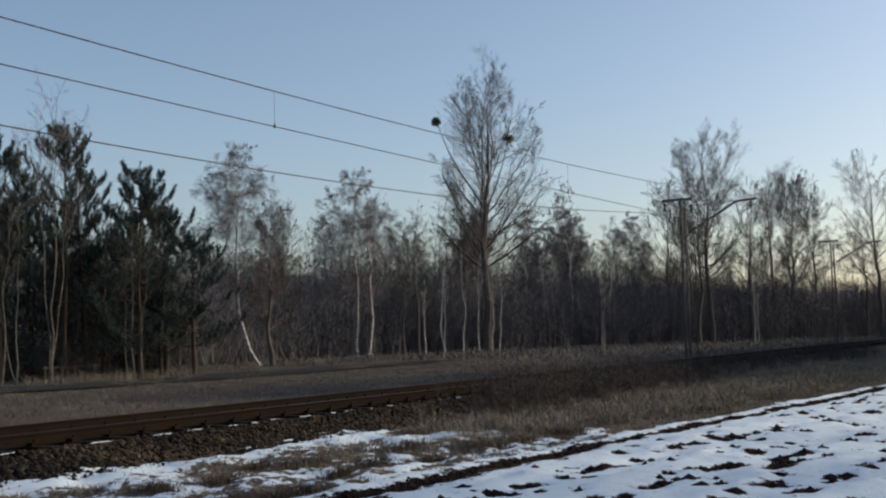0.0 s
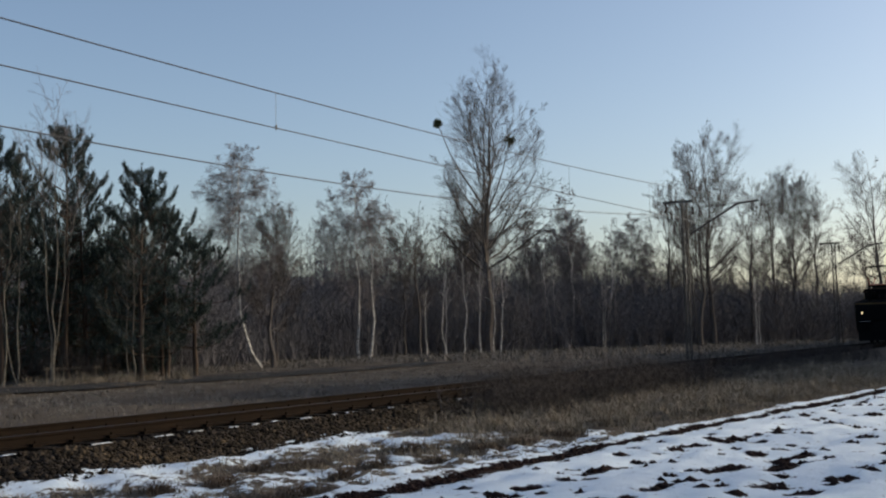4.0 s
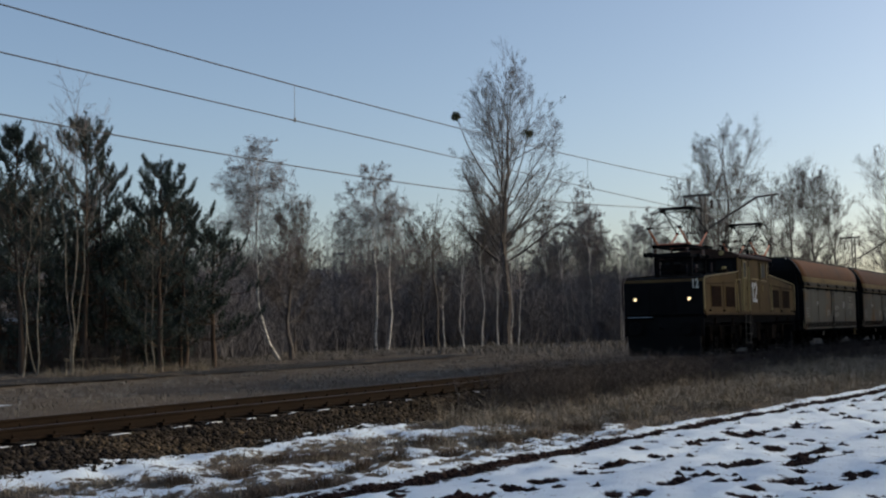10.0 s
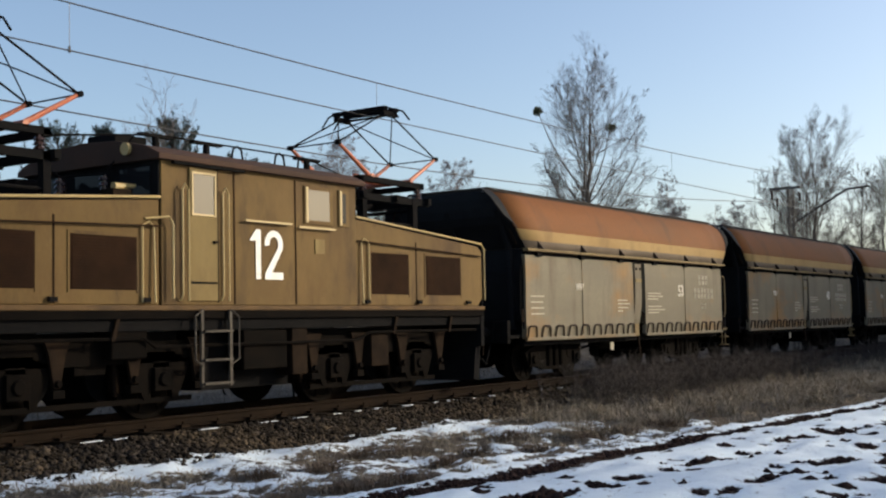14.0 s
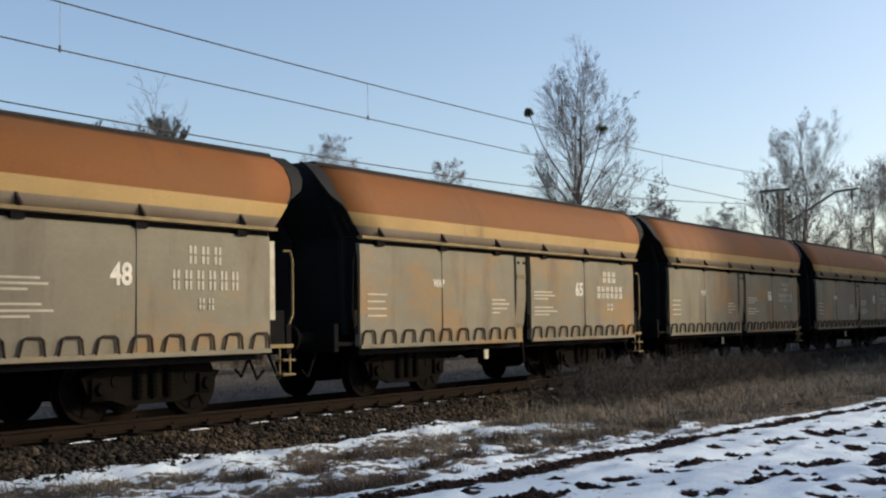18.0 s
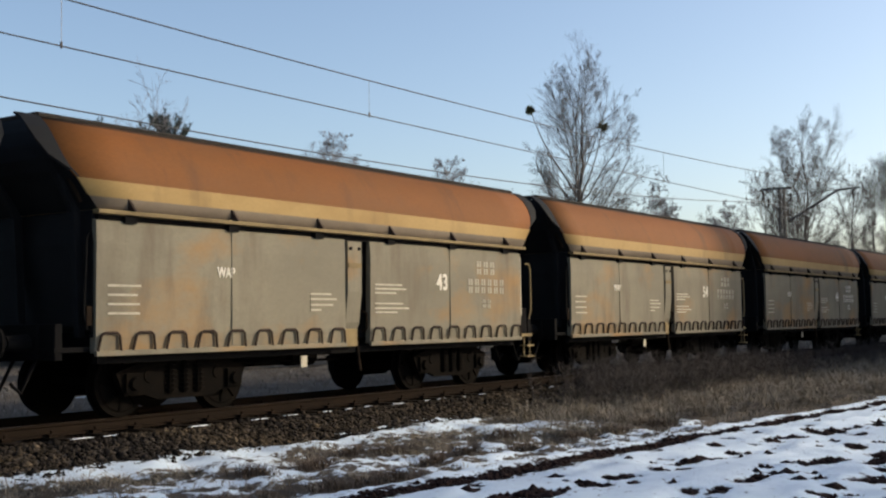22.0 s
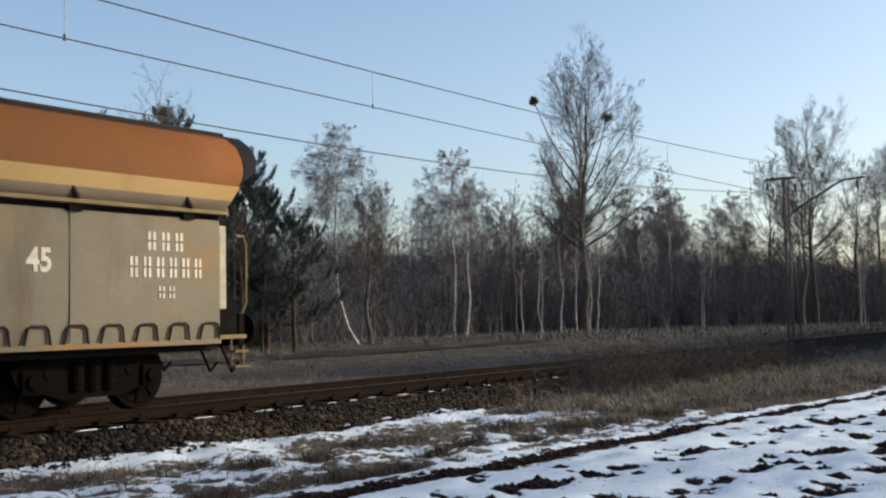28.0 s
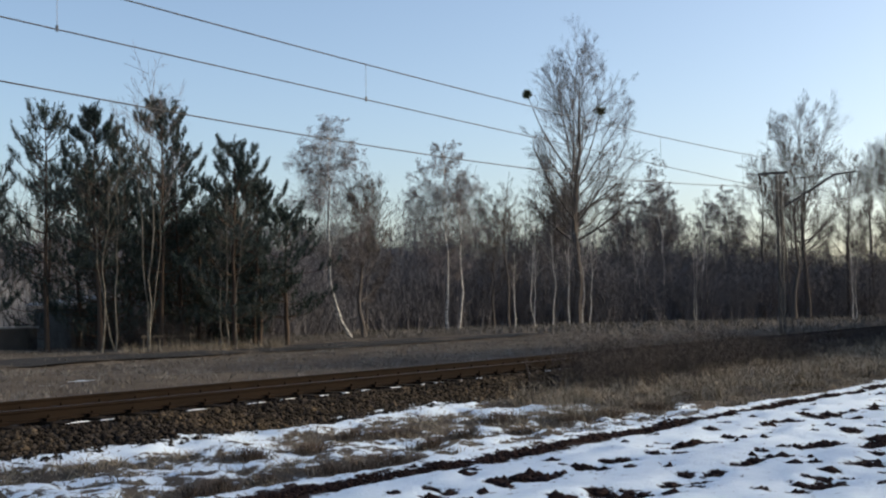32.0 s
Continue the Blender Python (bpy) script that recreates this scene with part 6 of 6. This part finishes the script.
    for y in (-0.45, 0.45):
        part("nose_rail", Geo().tube([(-6.1, y, 1.6), (-6.17, y, 1.66), (-6.17, y, 2.4), (-6.1, y, 2.46)], 0.016, 6), BLACK, loco)
    part("nose_door", Geo().box(-6.125, -6.102, -0.36, 0.36, 1.56, 2.5), BLACK, loco, "black nose door", 0.01)
    part("hood_lamp", Geo().box(-2.75, -2.45, -1.2, -0.9, 2.96, 3.12), GEAR_LIGHT, loco)
    # hood-top rail and snow-dusted edge at the front
    part("top_rail", Geo().tube([(-5.95, -1.3, 2.8), (-5.95, 1.3, 2.8)], 0.015, 6), GEAR_LIGHT, loco)
    part("running_number", numerals(-0.40, 1.95, -1.436, -1.428), WHITE, loco, "white painted running number")
    me = text_mesh("12", 0.42)
    me.transform(Matrix.Translation((-6.108, -1.0, 2.3)) @ Matrix.Rotation(radians(-90), 4, "Z") @ Matrix.Rotation(radians(90), 4, "X") @ Matrix.Diagonal((0.62, 1, 1, 1)))
    part("running_number", me, WORN_WHITE, loco)
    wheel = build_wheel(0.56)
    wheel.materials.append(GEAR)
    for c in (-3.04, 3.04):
        b = part("bogie", bogie_frame(Geo(), 1.17, 0.56, 1.08), GEAR, loco, "brown bogie frame darkened for the shade under the body", at=(c, 0, 0))
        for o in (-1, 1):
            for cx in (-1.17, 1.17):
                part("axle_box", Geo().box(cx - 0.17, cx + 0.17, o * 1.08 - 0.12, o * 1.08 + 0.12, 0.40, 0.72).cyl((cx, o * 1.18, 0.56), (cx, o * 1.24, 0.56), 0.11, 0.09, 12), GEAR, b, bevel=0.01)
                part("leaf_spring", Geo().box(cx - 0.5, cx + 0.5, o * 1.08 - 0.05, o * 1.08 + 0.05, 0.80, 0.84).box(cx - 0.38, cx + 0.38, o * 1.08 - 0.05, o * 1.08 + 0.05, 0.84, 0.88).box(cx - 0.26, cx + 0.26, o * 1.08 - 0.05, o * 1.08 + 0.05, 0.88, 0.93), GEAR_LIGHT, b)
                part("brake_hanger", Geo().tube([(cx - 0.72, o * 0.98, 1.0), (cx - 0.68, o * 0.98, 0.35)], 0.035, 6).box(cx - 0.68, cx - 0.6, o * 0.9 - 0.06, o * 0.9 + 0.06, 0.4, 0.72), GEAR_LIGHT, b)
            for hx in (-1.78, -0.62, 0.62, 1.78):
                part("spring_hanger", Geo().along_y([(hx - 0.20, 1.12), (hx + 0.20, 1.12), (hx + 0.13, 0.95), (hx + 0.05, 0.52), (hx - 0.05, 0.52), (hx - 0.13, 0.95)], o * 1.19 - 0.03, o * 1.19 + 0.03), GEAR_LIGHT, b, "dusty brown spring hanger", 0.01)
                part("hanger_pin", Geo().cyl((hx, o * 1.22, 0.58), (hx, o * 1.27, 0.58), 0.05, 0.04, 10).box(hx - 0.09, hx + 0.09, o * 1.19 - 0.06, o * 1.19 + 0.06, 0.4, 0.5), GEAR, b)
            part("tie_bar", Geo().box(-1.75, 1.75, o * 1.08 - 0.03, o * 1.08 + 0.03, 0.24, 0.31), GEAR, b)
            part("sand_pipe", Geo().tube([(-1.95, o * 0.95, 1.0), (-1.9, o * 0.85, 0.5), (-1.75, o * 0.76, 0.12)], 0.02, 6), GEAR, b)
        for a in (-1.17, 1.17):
            part("traction_motor", Geo().cyl((a + 0.52 * (1 if a < 0 else -1), -0.62, 0.62), (a + 0.52 * (1 if a < 0 else -1), 0.62, 0.62), 0.36, None, 16).box(a - 0.2, a + 0.2, -0.4, 0.4, 0.8, 1.12), BLACK, b, "black traction motor")
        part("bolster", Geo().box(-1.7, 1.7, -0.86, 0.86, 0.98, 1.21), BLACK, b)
        for a in (-1.17, 1.17):
            w = part("wheelset", wheel, GEAR, b, at=(a, 0, 0.56))
            wheels.append((w, a, 0.56))
    return loco


wheels = []
loco = build_locomotive()


# ---- wagons ----
HULL = [(1.53, 2.74), (1.53, 2.90), (1.53, 3.12), (1.505, 3.22), (1.45, 3.38), (1.37, 3.56), (1.25, 3.74), (1.08, 3.88), (0.98, 3.94)]
HULL_END = [5.44, 5.58, 5.76, 5.86, 5.95, 5.99, 6.0, 5.98, 5.95]


def build_wagon():
    wagon = thing("coal_wagon", "grey-beige four-axle coal hopper wagon with orange-brown and yellow upper bands", "wagon", "coal wagons")
    # upper hull: both sides and both inclined ends, each as a bent sheet with an inner skin
    g = Geo()
    for o in (-1, 1):
        vs, fs, mi = [], [], []
        m = 13
        for (y, z), e in zip(HULL, HULL_END):
            for i in range(m):
                vs.append((-e + 2 * e * i / (m - 1), o * y, z))
        for j in range(len(HULL) - 1):
            for i in range(m - 1):
                g_face = (j * m + i, j * m + i + 1, (j + 1) * m + i + 1, (j + 1) * m + i)
                fs.append(g_face)
        n0 = len(g.v)
        g.v += vs
        g.f += [tuple(n0 + q for q in f) for f in fs]
        for j in range(len(HULL) - 1):
            g.mi += [2 if j < 1 else 1 if j < 2 else 4 if j > 6 else 0] * (m - 1)
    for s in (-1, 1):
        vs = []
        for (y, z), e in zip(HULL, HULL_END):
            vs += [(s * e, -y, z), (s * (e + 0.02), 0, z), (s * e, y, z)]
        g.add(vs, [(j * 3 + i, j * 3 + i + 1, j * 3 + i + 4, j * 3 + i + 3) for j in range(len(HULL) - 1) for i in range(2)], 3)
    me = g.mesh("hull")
    hull = part("hull", me, [BAND_BROWN, BAND_YELLOW, BAND_GREY, END_BLACK, SOOT_SHADE], wagon, "curved upper hull in orange-brown, yellow and grey bands", smooth=False)
    me.polygons.foreach_set("use_smooth", [q.material_index != 3 for q in me.polygons])
    th = hull.modifiers.new("sheet", "SOLIDIFY")
    th.thickness, th.offset = 0.03, -1
    part("rim", Geo().tube([(-5.95, -0.98, 3.95), (5.95, -0.98, 3.95)], 0.035, 6).tube([(-5.95, 0.98, 3.95), (5.95, 0.98, 3.95)], 0.035, 6).tube([(-5.95, -0.98, 3.95), (-5.95, 0.98, 3.95)], 0.035, 6).tube([(5.95, -0.98, 3.95), (5.95, 0.98, 3.95)], 0.035, 6), COAL, hull, "coal-blackened rim")
    for s in (-1, 1):
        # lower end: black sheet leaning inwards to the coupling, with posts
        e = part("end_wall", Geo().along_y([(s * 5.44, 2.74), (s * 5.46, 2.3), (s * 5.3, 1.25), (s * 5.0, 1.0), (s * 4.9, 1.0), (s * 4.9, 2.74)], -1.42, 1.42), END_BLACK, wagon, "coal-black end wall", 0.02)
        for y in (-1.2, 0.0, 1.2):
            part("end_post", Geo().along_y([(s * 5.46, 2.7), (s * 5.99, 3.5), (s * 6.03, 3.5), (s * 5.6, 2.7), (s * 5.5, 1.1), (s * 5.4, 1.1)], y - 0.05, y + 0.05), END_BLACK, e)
        for y in (-0.92, 0.92):
            part("end_bracket", Geo().along_y([(s * 5.62, 3.93), (s * 6.02, 3.93), (s * 6.02, 3.88), (s * 5.78, 3.88), (s * 6.0, 3.72), (s * 5.96, 3.70), (s * 5.70, 3.86)], y - 0.03, y + 0.03), WORN_WHITE, e, "pale worn corner bracket")
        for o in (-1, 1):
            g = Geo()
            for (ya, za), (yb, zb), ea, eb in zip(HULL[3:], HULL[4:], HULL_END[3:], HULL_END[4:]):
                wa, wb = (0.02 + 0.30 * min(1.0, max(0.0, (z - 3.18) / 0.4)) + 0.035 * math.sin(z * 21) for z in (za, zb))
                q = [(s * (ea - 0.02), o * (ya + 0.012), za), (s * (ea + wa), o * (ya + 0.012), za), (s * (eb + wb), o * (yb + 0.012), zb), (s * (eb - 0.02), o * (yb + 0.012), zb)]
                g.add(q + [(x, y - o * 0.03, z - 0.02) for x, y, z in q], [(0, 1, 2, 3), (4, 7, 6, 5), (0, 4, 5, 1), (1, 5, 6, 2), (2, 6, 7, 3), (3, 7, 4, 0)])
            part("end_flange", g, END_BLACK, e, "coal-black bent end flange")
            part("end_stiffener", Geo().tube([(s * 5.98, o * 1.18, 3.72), (s * 5.62, o * 1.42, 2.82)], 0.03, 6), GEAR_LIGHT, e)
        part("platform", Geo().box(min(s * 5.3, s * 6.0), max(s * 5.3, s * 6.0), -1.4, 1.4, 0.92, 0.98), LEDGE if s > 0 else BLACK, wagon, "pale end platform" if s > 0 else "")
        beam = part("buffer_beam", Geo().box(min(s * 5.86, s * 5.98), max(s * 5.86, s * 5.98), -1.38, 1.38, 0.82, 1.28), BLACK, wagon, "", 0.015)
        buffer_pair(beam, s * 5.98, s, 1.05)
        part("coupling", Geo().tube([(s * 5.95, 0, 1.05), (s * 6.3, 0, 1.05), (s * 6.42, 0, 0.98)], 0.045, 6), BLACK, beam)
        for y in (-0.5, 0.5, -0.95):
            part("brake_hose", Geo().tube([(s * 5.9, y, 0.86), (s * 6.05, y, 0.6), (s * 6.15, y, 0.42), (s * 6.3, y, 0.55)], 0.025, 6), BLACK, beam)
        if s > 0:
            for y in (-1.34, 1.34):
                part("hand_rail", Geo().tube([(5.95, y, 0.95), (5.95, y, 1.25), (6.06, y, 1.45), (6.06, y, 2.3), (6.0, y, 2.42), (5.85, y, 2.42)], 0.022, 6), LEDGE, wagon, "pale bent handrail")
                part("corner_plate", Geo().box(5.38, 5.60, y - 0.05, y + 0.05, 1.35, 2.55), WORN_NOTICE, wagon, "cream corner plate", 0.01)
                g = Geo()
                for z in (0.5, 0.72):
                    g.box(5.72, 6.0, y - 0.1, y + 0.08, z, z + 0.03)
                g.tube([(5.74, y, 0.92), (5.74, y, 0.5)], 0.018, 5).tube([(5.98, y, 0.92), (5.98, y, 0.5)], 0.018, 5)
                part("step", g, LEDGE, wagon)
            part("control_box", Geo().box(5.5, 5.85, -1.36, -0.9, 0.98, 1.5), BLACK, wagon, "", 0.02)
        else:
            for y in (-1.46, 1.46):
                part("hand_rail", Geo().tube([(-5.55, y, 1.2), (-5.6, y, 1.4), (-5.56, y, 2.35), (-5.5, y, 2.5), (-5.47, y, 2.3), (-5.47, y, 1.1)], 0.02, 6), BLACK, wagon)
                part("hasp", Geo().box(-5.58, -5.5, y - 0.03, y + 0.03, 1.25, 1.5), GEAR_LIGHT, wagon)
    # side panels, ledges, loops
    loop_me = Geo().tube([(-0.19, -0.03, 0), (-0.15, -0.05, 0.2), (-0.10, -0.055, 0.235), (0.10, -0.055, 0.235), (0.15, -0.05, 0.2), (0.19, -0.03, 0)], 0.019, 6).mesh("loop")
    loop_me.materials.append(LOOP)
    gus_me = Geo().along_x([(0.0, 0.0), (-0.13, 0.0), (0.0, 0.17)], -0.02, 0.02).mesh("gusset")
    gus_me.materials.append(LOOP)
    for o in (-1, 1):
        for x0, x1, side_name in ((-5.46, -0.36, "left"), (0.30, 5.34, "right")):
            g = Geo()
            prof = [(o * 1.44, 2.62), (o * 1.52, 2.60), (o * 1.53, 2.3), (o * 1.515, 1.1), (o * 1.49, 0.90), (o * 1.40, 0.90)]
            g.along_x(prof, x0, x1)
            p = part("side_panel", g, PANEL, wagon, "grey-beige side flap with rust stains", 0.012)
            part("bottom_lip", Geo().box(x0, x1, min(o * 1.485, o * 1.54), max(o * 1.485, o * 1.54), 0.86, 0.93), PANEL, p, "pale bottom lip", 0.006)
            mid = x0 + (x1 - x0) * 0.49
            part("seam", Geo().box(mid - 0.05, mid - 0.035, min(o * 1.522, o * 1.538), max(o * 1.522, o * 1.538), 0.95, 2.6), PANEL, p)
            for i in range(9):
                lp = new("loop", loop_me)
                lp.parent, lp.location = p, (x0 + 0.22 + i * (x1 - x0 - 0.44) / 8, o * 1.495, 0.92)
                if o > 0:
                    lp.rotation_euler = (0, 0, math.pi)
        ch = part("chute_box", Geo().along_x([(o * 1.2, 2.58), (o * 1.565, 2.58), (o * 1.56, 1.75), (o * 1.50, 1.25), (o * 1.40, 1.0), (o * 1.2, 0.96)], -0.355, 0.02), PANEL, wagon, "narrow grey chute cover", 0.01)
        part("strap", Geo().box(-0.34, 0.0, min(o * 1.55, o * 1.58), max(o * 1.55, o * 1.58), 2.14, 2.22), LEDGE, ch)
        part("bolt", Geo().cyl((-0.28, o * 1.56, 2.46), (-0.28, o * 1.585, 2.46), 0.03, None, 8).cyl((-0.06, o * 1.56, 2.46), (-0.06, o * 1.585, 2.46), 0.03, None, 8), BLACK, ch)
        part("chute_foot", Geo().box(-0.34, 0.0, min(o * 1.40, o * 1.47), max(o * 1.40, o * 1.47), 0.86, 1.15), LEDGE, ch)
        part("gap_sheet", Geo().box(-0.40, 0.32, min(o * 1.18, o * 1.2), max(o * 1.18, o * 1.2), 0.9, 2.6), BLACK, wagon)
        part("lock_lever", Geo().tube([(0.22, o * 1.4, 1.1), (0.22, o * 1.5, 1.15), (0.22, o * 1.5, 1.4), (0.22, o * 1.4, 1.45)], 0.02, 6).tube([(0.12, o * 1.36, 0.95), (0.16, o * 1.4, 0.45)], 0.03, 6), GEAR_LIGHT, wagon)
        led = part("ledge", Geo().box(-5.5, 5.42, min(o * 1.50, o * 1.62), max(o * 1.50, o * 1.62), 2.68, 2.735), LEDGE, wagon, "dusty yellow ledge rail", 0.008)
        # this black strip stands in for the shadow line below the ledge
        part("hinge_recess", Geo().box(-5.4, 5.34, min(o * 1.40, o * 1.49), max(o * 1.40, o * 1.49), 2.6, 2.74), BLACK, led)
        for i in range(6):
            x = -4.92 + i * 1.925
            q = new("gusset", gus_me)
            q.parent, q.location = led, (x, -1.53, 2.735)
            if o > 0:
                q.location, q.rotation_euler = (x, 1.53, 2.735), (0, 0, math.pi)
            part("hinge", Geo().box(x - 0.1, x + 0.1, min(o * 1.49, o * 1.57), max(o * 1.49, o * 1.57), 2.58, 2.675), BLACK, led)
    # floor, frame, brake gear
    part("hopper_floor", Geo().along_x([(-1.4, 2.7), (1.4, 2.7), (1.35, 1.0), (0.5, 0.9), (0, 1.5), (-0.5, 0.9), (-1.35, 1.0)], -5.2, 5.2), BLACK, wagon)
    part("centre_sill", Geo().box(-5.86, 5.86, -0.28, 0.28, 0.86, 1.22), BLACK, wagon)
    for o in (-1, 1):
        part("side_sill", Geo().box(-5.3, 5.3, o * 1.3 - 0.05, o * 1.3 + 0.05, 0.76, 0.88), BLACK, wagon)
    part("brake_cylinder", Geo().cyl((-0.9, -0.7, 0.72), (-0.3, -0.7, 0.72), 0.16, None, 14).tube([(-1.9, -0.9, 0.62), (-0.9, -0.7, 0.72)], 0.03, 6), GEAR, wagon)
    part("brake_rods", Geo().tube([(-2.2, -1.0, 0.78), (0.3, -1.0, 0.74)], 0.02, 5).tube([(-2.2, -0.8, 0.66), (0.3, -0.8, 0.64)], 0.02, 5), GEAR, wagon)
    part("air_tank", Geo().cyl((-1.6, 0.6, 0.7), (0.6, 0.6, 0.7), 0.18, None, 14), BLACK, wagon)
    part("marker_plate", Geo().box(-1.25, -1.10, -1.32, -1.30, 0.56, 0.74), WORN_NOTICE, wagon, "small pale marker plate")
    # coal load
    rs = np.random.RandomState(3)
    nx, ny = 26, 7
    vs = []
    for i in range(nx):
        for j in range(ny):
            x, y = -5.8 + 11.6 * i / (nx - 1), -1.02 + 2.04 * j / (ny - 1)
            vs.append((x, y, 3.58 + 0.22 * math.exp(-(y / 0.7) ** 2) * (0.6 + 0.4 * math.sin(x * 1.3) * math.sin(x * 0.4 + 1)) + rs.normal(0, 0.02)))
    part("coal_load", raw("coal_load", vs, [(i * ny + j, (i + 1) * ny + j, (i + 1) * ny + j + 1, i * ny + j + 1) for i in range(nx - 1) for j in range(ny - 1)]), COAL, wagon, "dark lignite load")
    # small notices as bars
    def bar(x0, x1, z0, z1, m=WORN_WHITE, name="worn_lettering", y=-1.531):
        return Geo().box(x0, x1, y - 0.004, y + 0.002, z0, z1)
    for zz, x0, x1 in ((1.90, 0.42, 1.20), (1.83, 0.42, 1.32), (1.76, 0.42, 1.02), (1.58, 0.42, 1.22), (1.50, 0.42, 1.40), (1.43, 0.42, 1.05), (1.72, -1.26, -0.75), (1.64, -1.26, -0.62), (1.55, -1.26, -0.7), (1.47, -1.26, -1.0), (1.78, -5.28, -4.72), (1.66, -5.28, -4.78), (1.54, -5.28, -4.74), (1.42, -5.28, -4.74)):
        part("notice_line", bar(x0, x1, zz - 0.03, zz), WORN_NOTICE, wagon)
    side_text("type_mark", "WAP", 0.20, WORN_WHITE, wagon, -3.30, -1.531, 1.88, 0.80)
    wheel = build_wheel(0.46)
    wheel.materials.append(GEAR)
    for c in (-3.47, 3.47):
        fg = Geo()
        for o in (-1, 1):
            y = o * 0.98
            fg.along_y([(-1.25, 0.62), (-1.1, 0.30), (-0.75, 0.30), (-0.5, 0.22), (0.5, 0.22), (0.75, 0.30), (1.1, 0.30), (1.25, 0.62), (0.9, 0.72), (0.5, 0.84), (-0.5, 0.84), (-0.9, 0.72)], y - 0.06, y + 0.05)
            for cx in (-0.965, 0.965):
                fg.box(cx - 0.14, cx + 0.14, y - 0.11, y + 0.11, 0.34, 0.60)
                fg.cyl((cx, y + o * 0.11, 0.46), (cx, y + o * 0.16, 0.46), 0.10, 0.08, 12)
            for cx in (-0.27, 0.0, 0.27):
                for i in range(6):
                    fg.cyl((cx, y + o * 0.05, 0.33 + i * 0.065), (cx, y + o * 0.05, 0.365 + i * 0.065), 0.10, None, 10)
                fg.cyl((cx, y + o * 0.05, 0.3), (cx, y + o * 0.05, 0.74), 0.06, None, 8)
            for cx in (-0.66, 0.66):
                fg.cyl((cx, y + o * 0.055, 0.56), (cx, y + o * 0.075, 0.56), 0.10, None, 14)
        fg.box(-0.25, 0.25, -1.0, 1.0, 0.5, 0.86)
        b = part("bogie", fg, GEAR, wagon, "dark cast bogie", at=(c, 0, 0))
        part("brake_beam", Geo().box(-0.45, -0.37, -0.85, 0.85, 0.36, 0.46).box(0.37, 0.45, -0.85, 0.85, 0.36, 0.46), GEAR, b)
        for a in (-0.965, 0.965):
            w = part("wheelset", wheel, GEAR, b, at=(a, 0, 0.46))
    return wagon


NUMBERS = ("53", "48", "65", "66", "43", "54", "44", "45")
FIRST, PITCH = 33.94, 13.005
first_wagon = build_wagon()
wagons = [first_wagon] + [copy_thing(first_wagon, pose(0, 0, 0)) for _ in NUMBERS[1:]]
for w, number in zip(wagons, NUMBERS):
    # the owner's name as rows of worn bars, one a letter
    shift = 0.32 if number == "45" else 0.0
    for x0, x1, z0, z1, k in ((3.66, 4.39, 2.11, 2.42, 3), (3.35, 4.73, 1.75, 2.08, 6), (3.85, 4.21, 1.47, 1.69, 2)):
        for i in range(k):
            a = x0 + shift + (x1 - x0) * i / k
            pitch, mid = (x1 - x0) / k, (z0 + z1) / 2
            g = Geo()
            for lo, hi in ((z0 + 0.03, mid - 0.015), (mid + 0.015, z1 - 0.03)):
                for o in (0.06, 0.42):
                    g.box(a + pitch * o, a + pitch * (o + 0.20), -1.535, -1.529, lo, hi)
            part("lettering_bar", g, WORN_WHITE if number in ("65", "45", "44") else WORN_NOTICE, w)
    side_text("wagon_number", number, 0.40, WORN_WHITE, w, 2.28 - 0.6 * shift, -1.531, 1.75, 0.92)
    if number == "45":
        g = Geo()
        for cx, r, hgt in ((0.05, 0.5, 0.42), (2.58, 0.16, 0.2)):
            vs = [(cx + r * math.cos(a) * c, -0.35 + r * 0.8 * math.sin(a) * c, 3.72 + hgt * (1 - c * c) ** 0.5 + 0.02 * math.sin(7 * a + c)) for c in (1.0, 0.8, 0.5, 0.15) for a in [2 * math.pi * q / 14 for q in range(14)]]
            fs = [(m * 14 + q, m * 14 + (q + 1) % 14, (m + 1) * 14 + (q + 1) % 14, (m + 1) * 14 + q) for m in range(3) for q in range(14)]
            g.add(vs, fs + [tuple(range(42, 56))])
        part("coal_heap", g, COAL, w, "heap of lignite standing over the rim")
    for b in w.children:
        for c in b.children:
            if c.name.startswith("wheelset"):
                wheels.append((c, c.location.x, 0.46))


# ---- movement ----
RUN = ((0, -100.3), (2, -84.92), (3.5, -73.38), (5.5, -58.0), (7, -46.46), (8, -38.75), (9, -31.0), (10, -23.23), (11, -15.47), (12, -7.74), (13, 0.0), (13.5, 3.87), (14, 7.73), (14.5, 11.56), (16.5, 27.11), (17, 31.03), (18, 38.9), (19, 46.77), (20, 54.62), (21, 62.48), (22, 70.41), (23, 78.34), (24, 86.27), (25, 94.2), (25.5, 98.16), (27.5, 114.08), (28, 118.09), (28.5, 122.1), (30, 134.13), (32, 150.16))


def motions():
    walk(loco, [(t, pose(20.98 - s, TRACK_Y, 0)) for t, s in RUN])
    for i, w in enumerate(wagons):
        walk(w, [(t, pose(FIRST + i * PITCH - s, TRACK_Y, 0)) for t, s in RUN])
    ts, ss = [t for t, s in RUN], [s for t, s in RUN]
    for w, x, r in wheels:
        walk(w, [(k / 15, pose(x, 0, r, 0, -math.degrees(float(np.interp(k / 15, ts, ss)) / r), 0)) for k in range(481)])


motions()
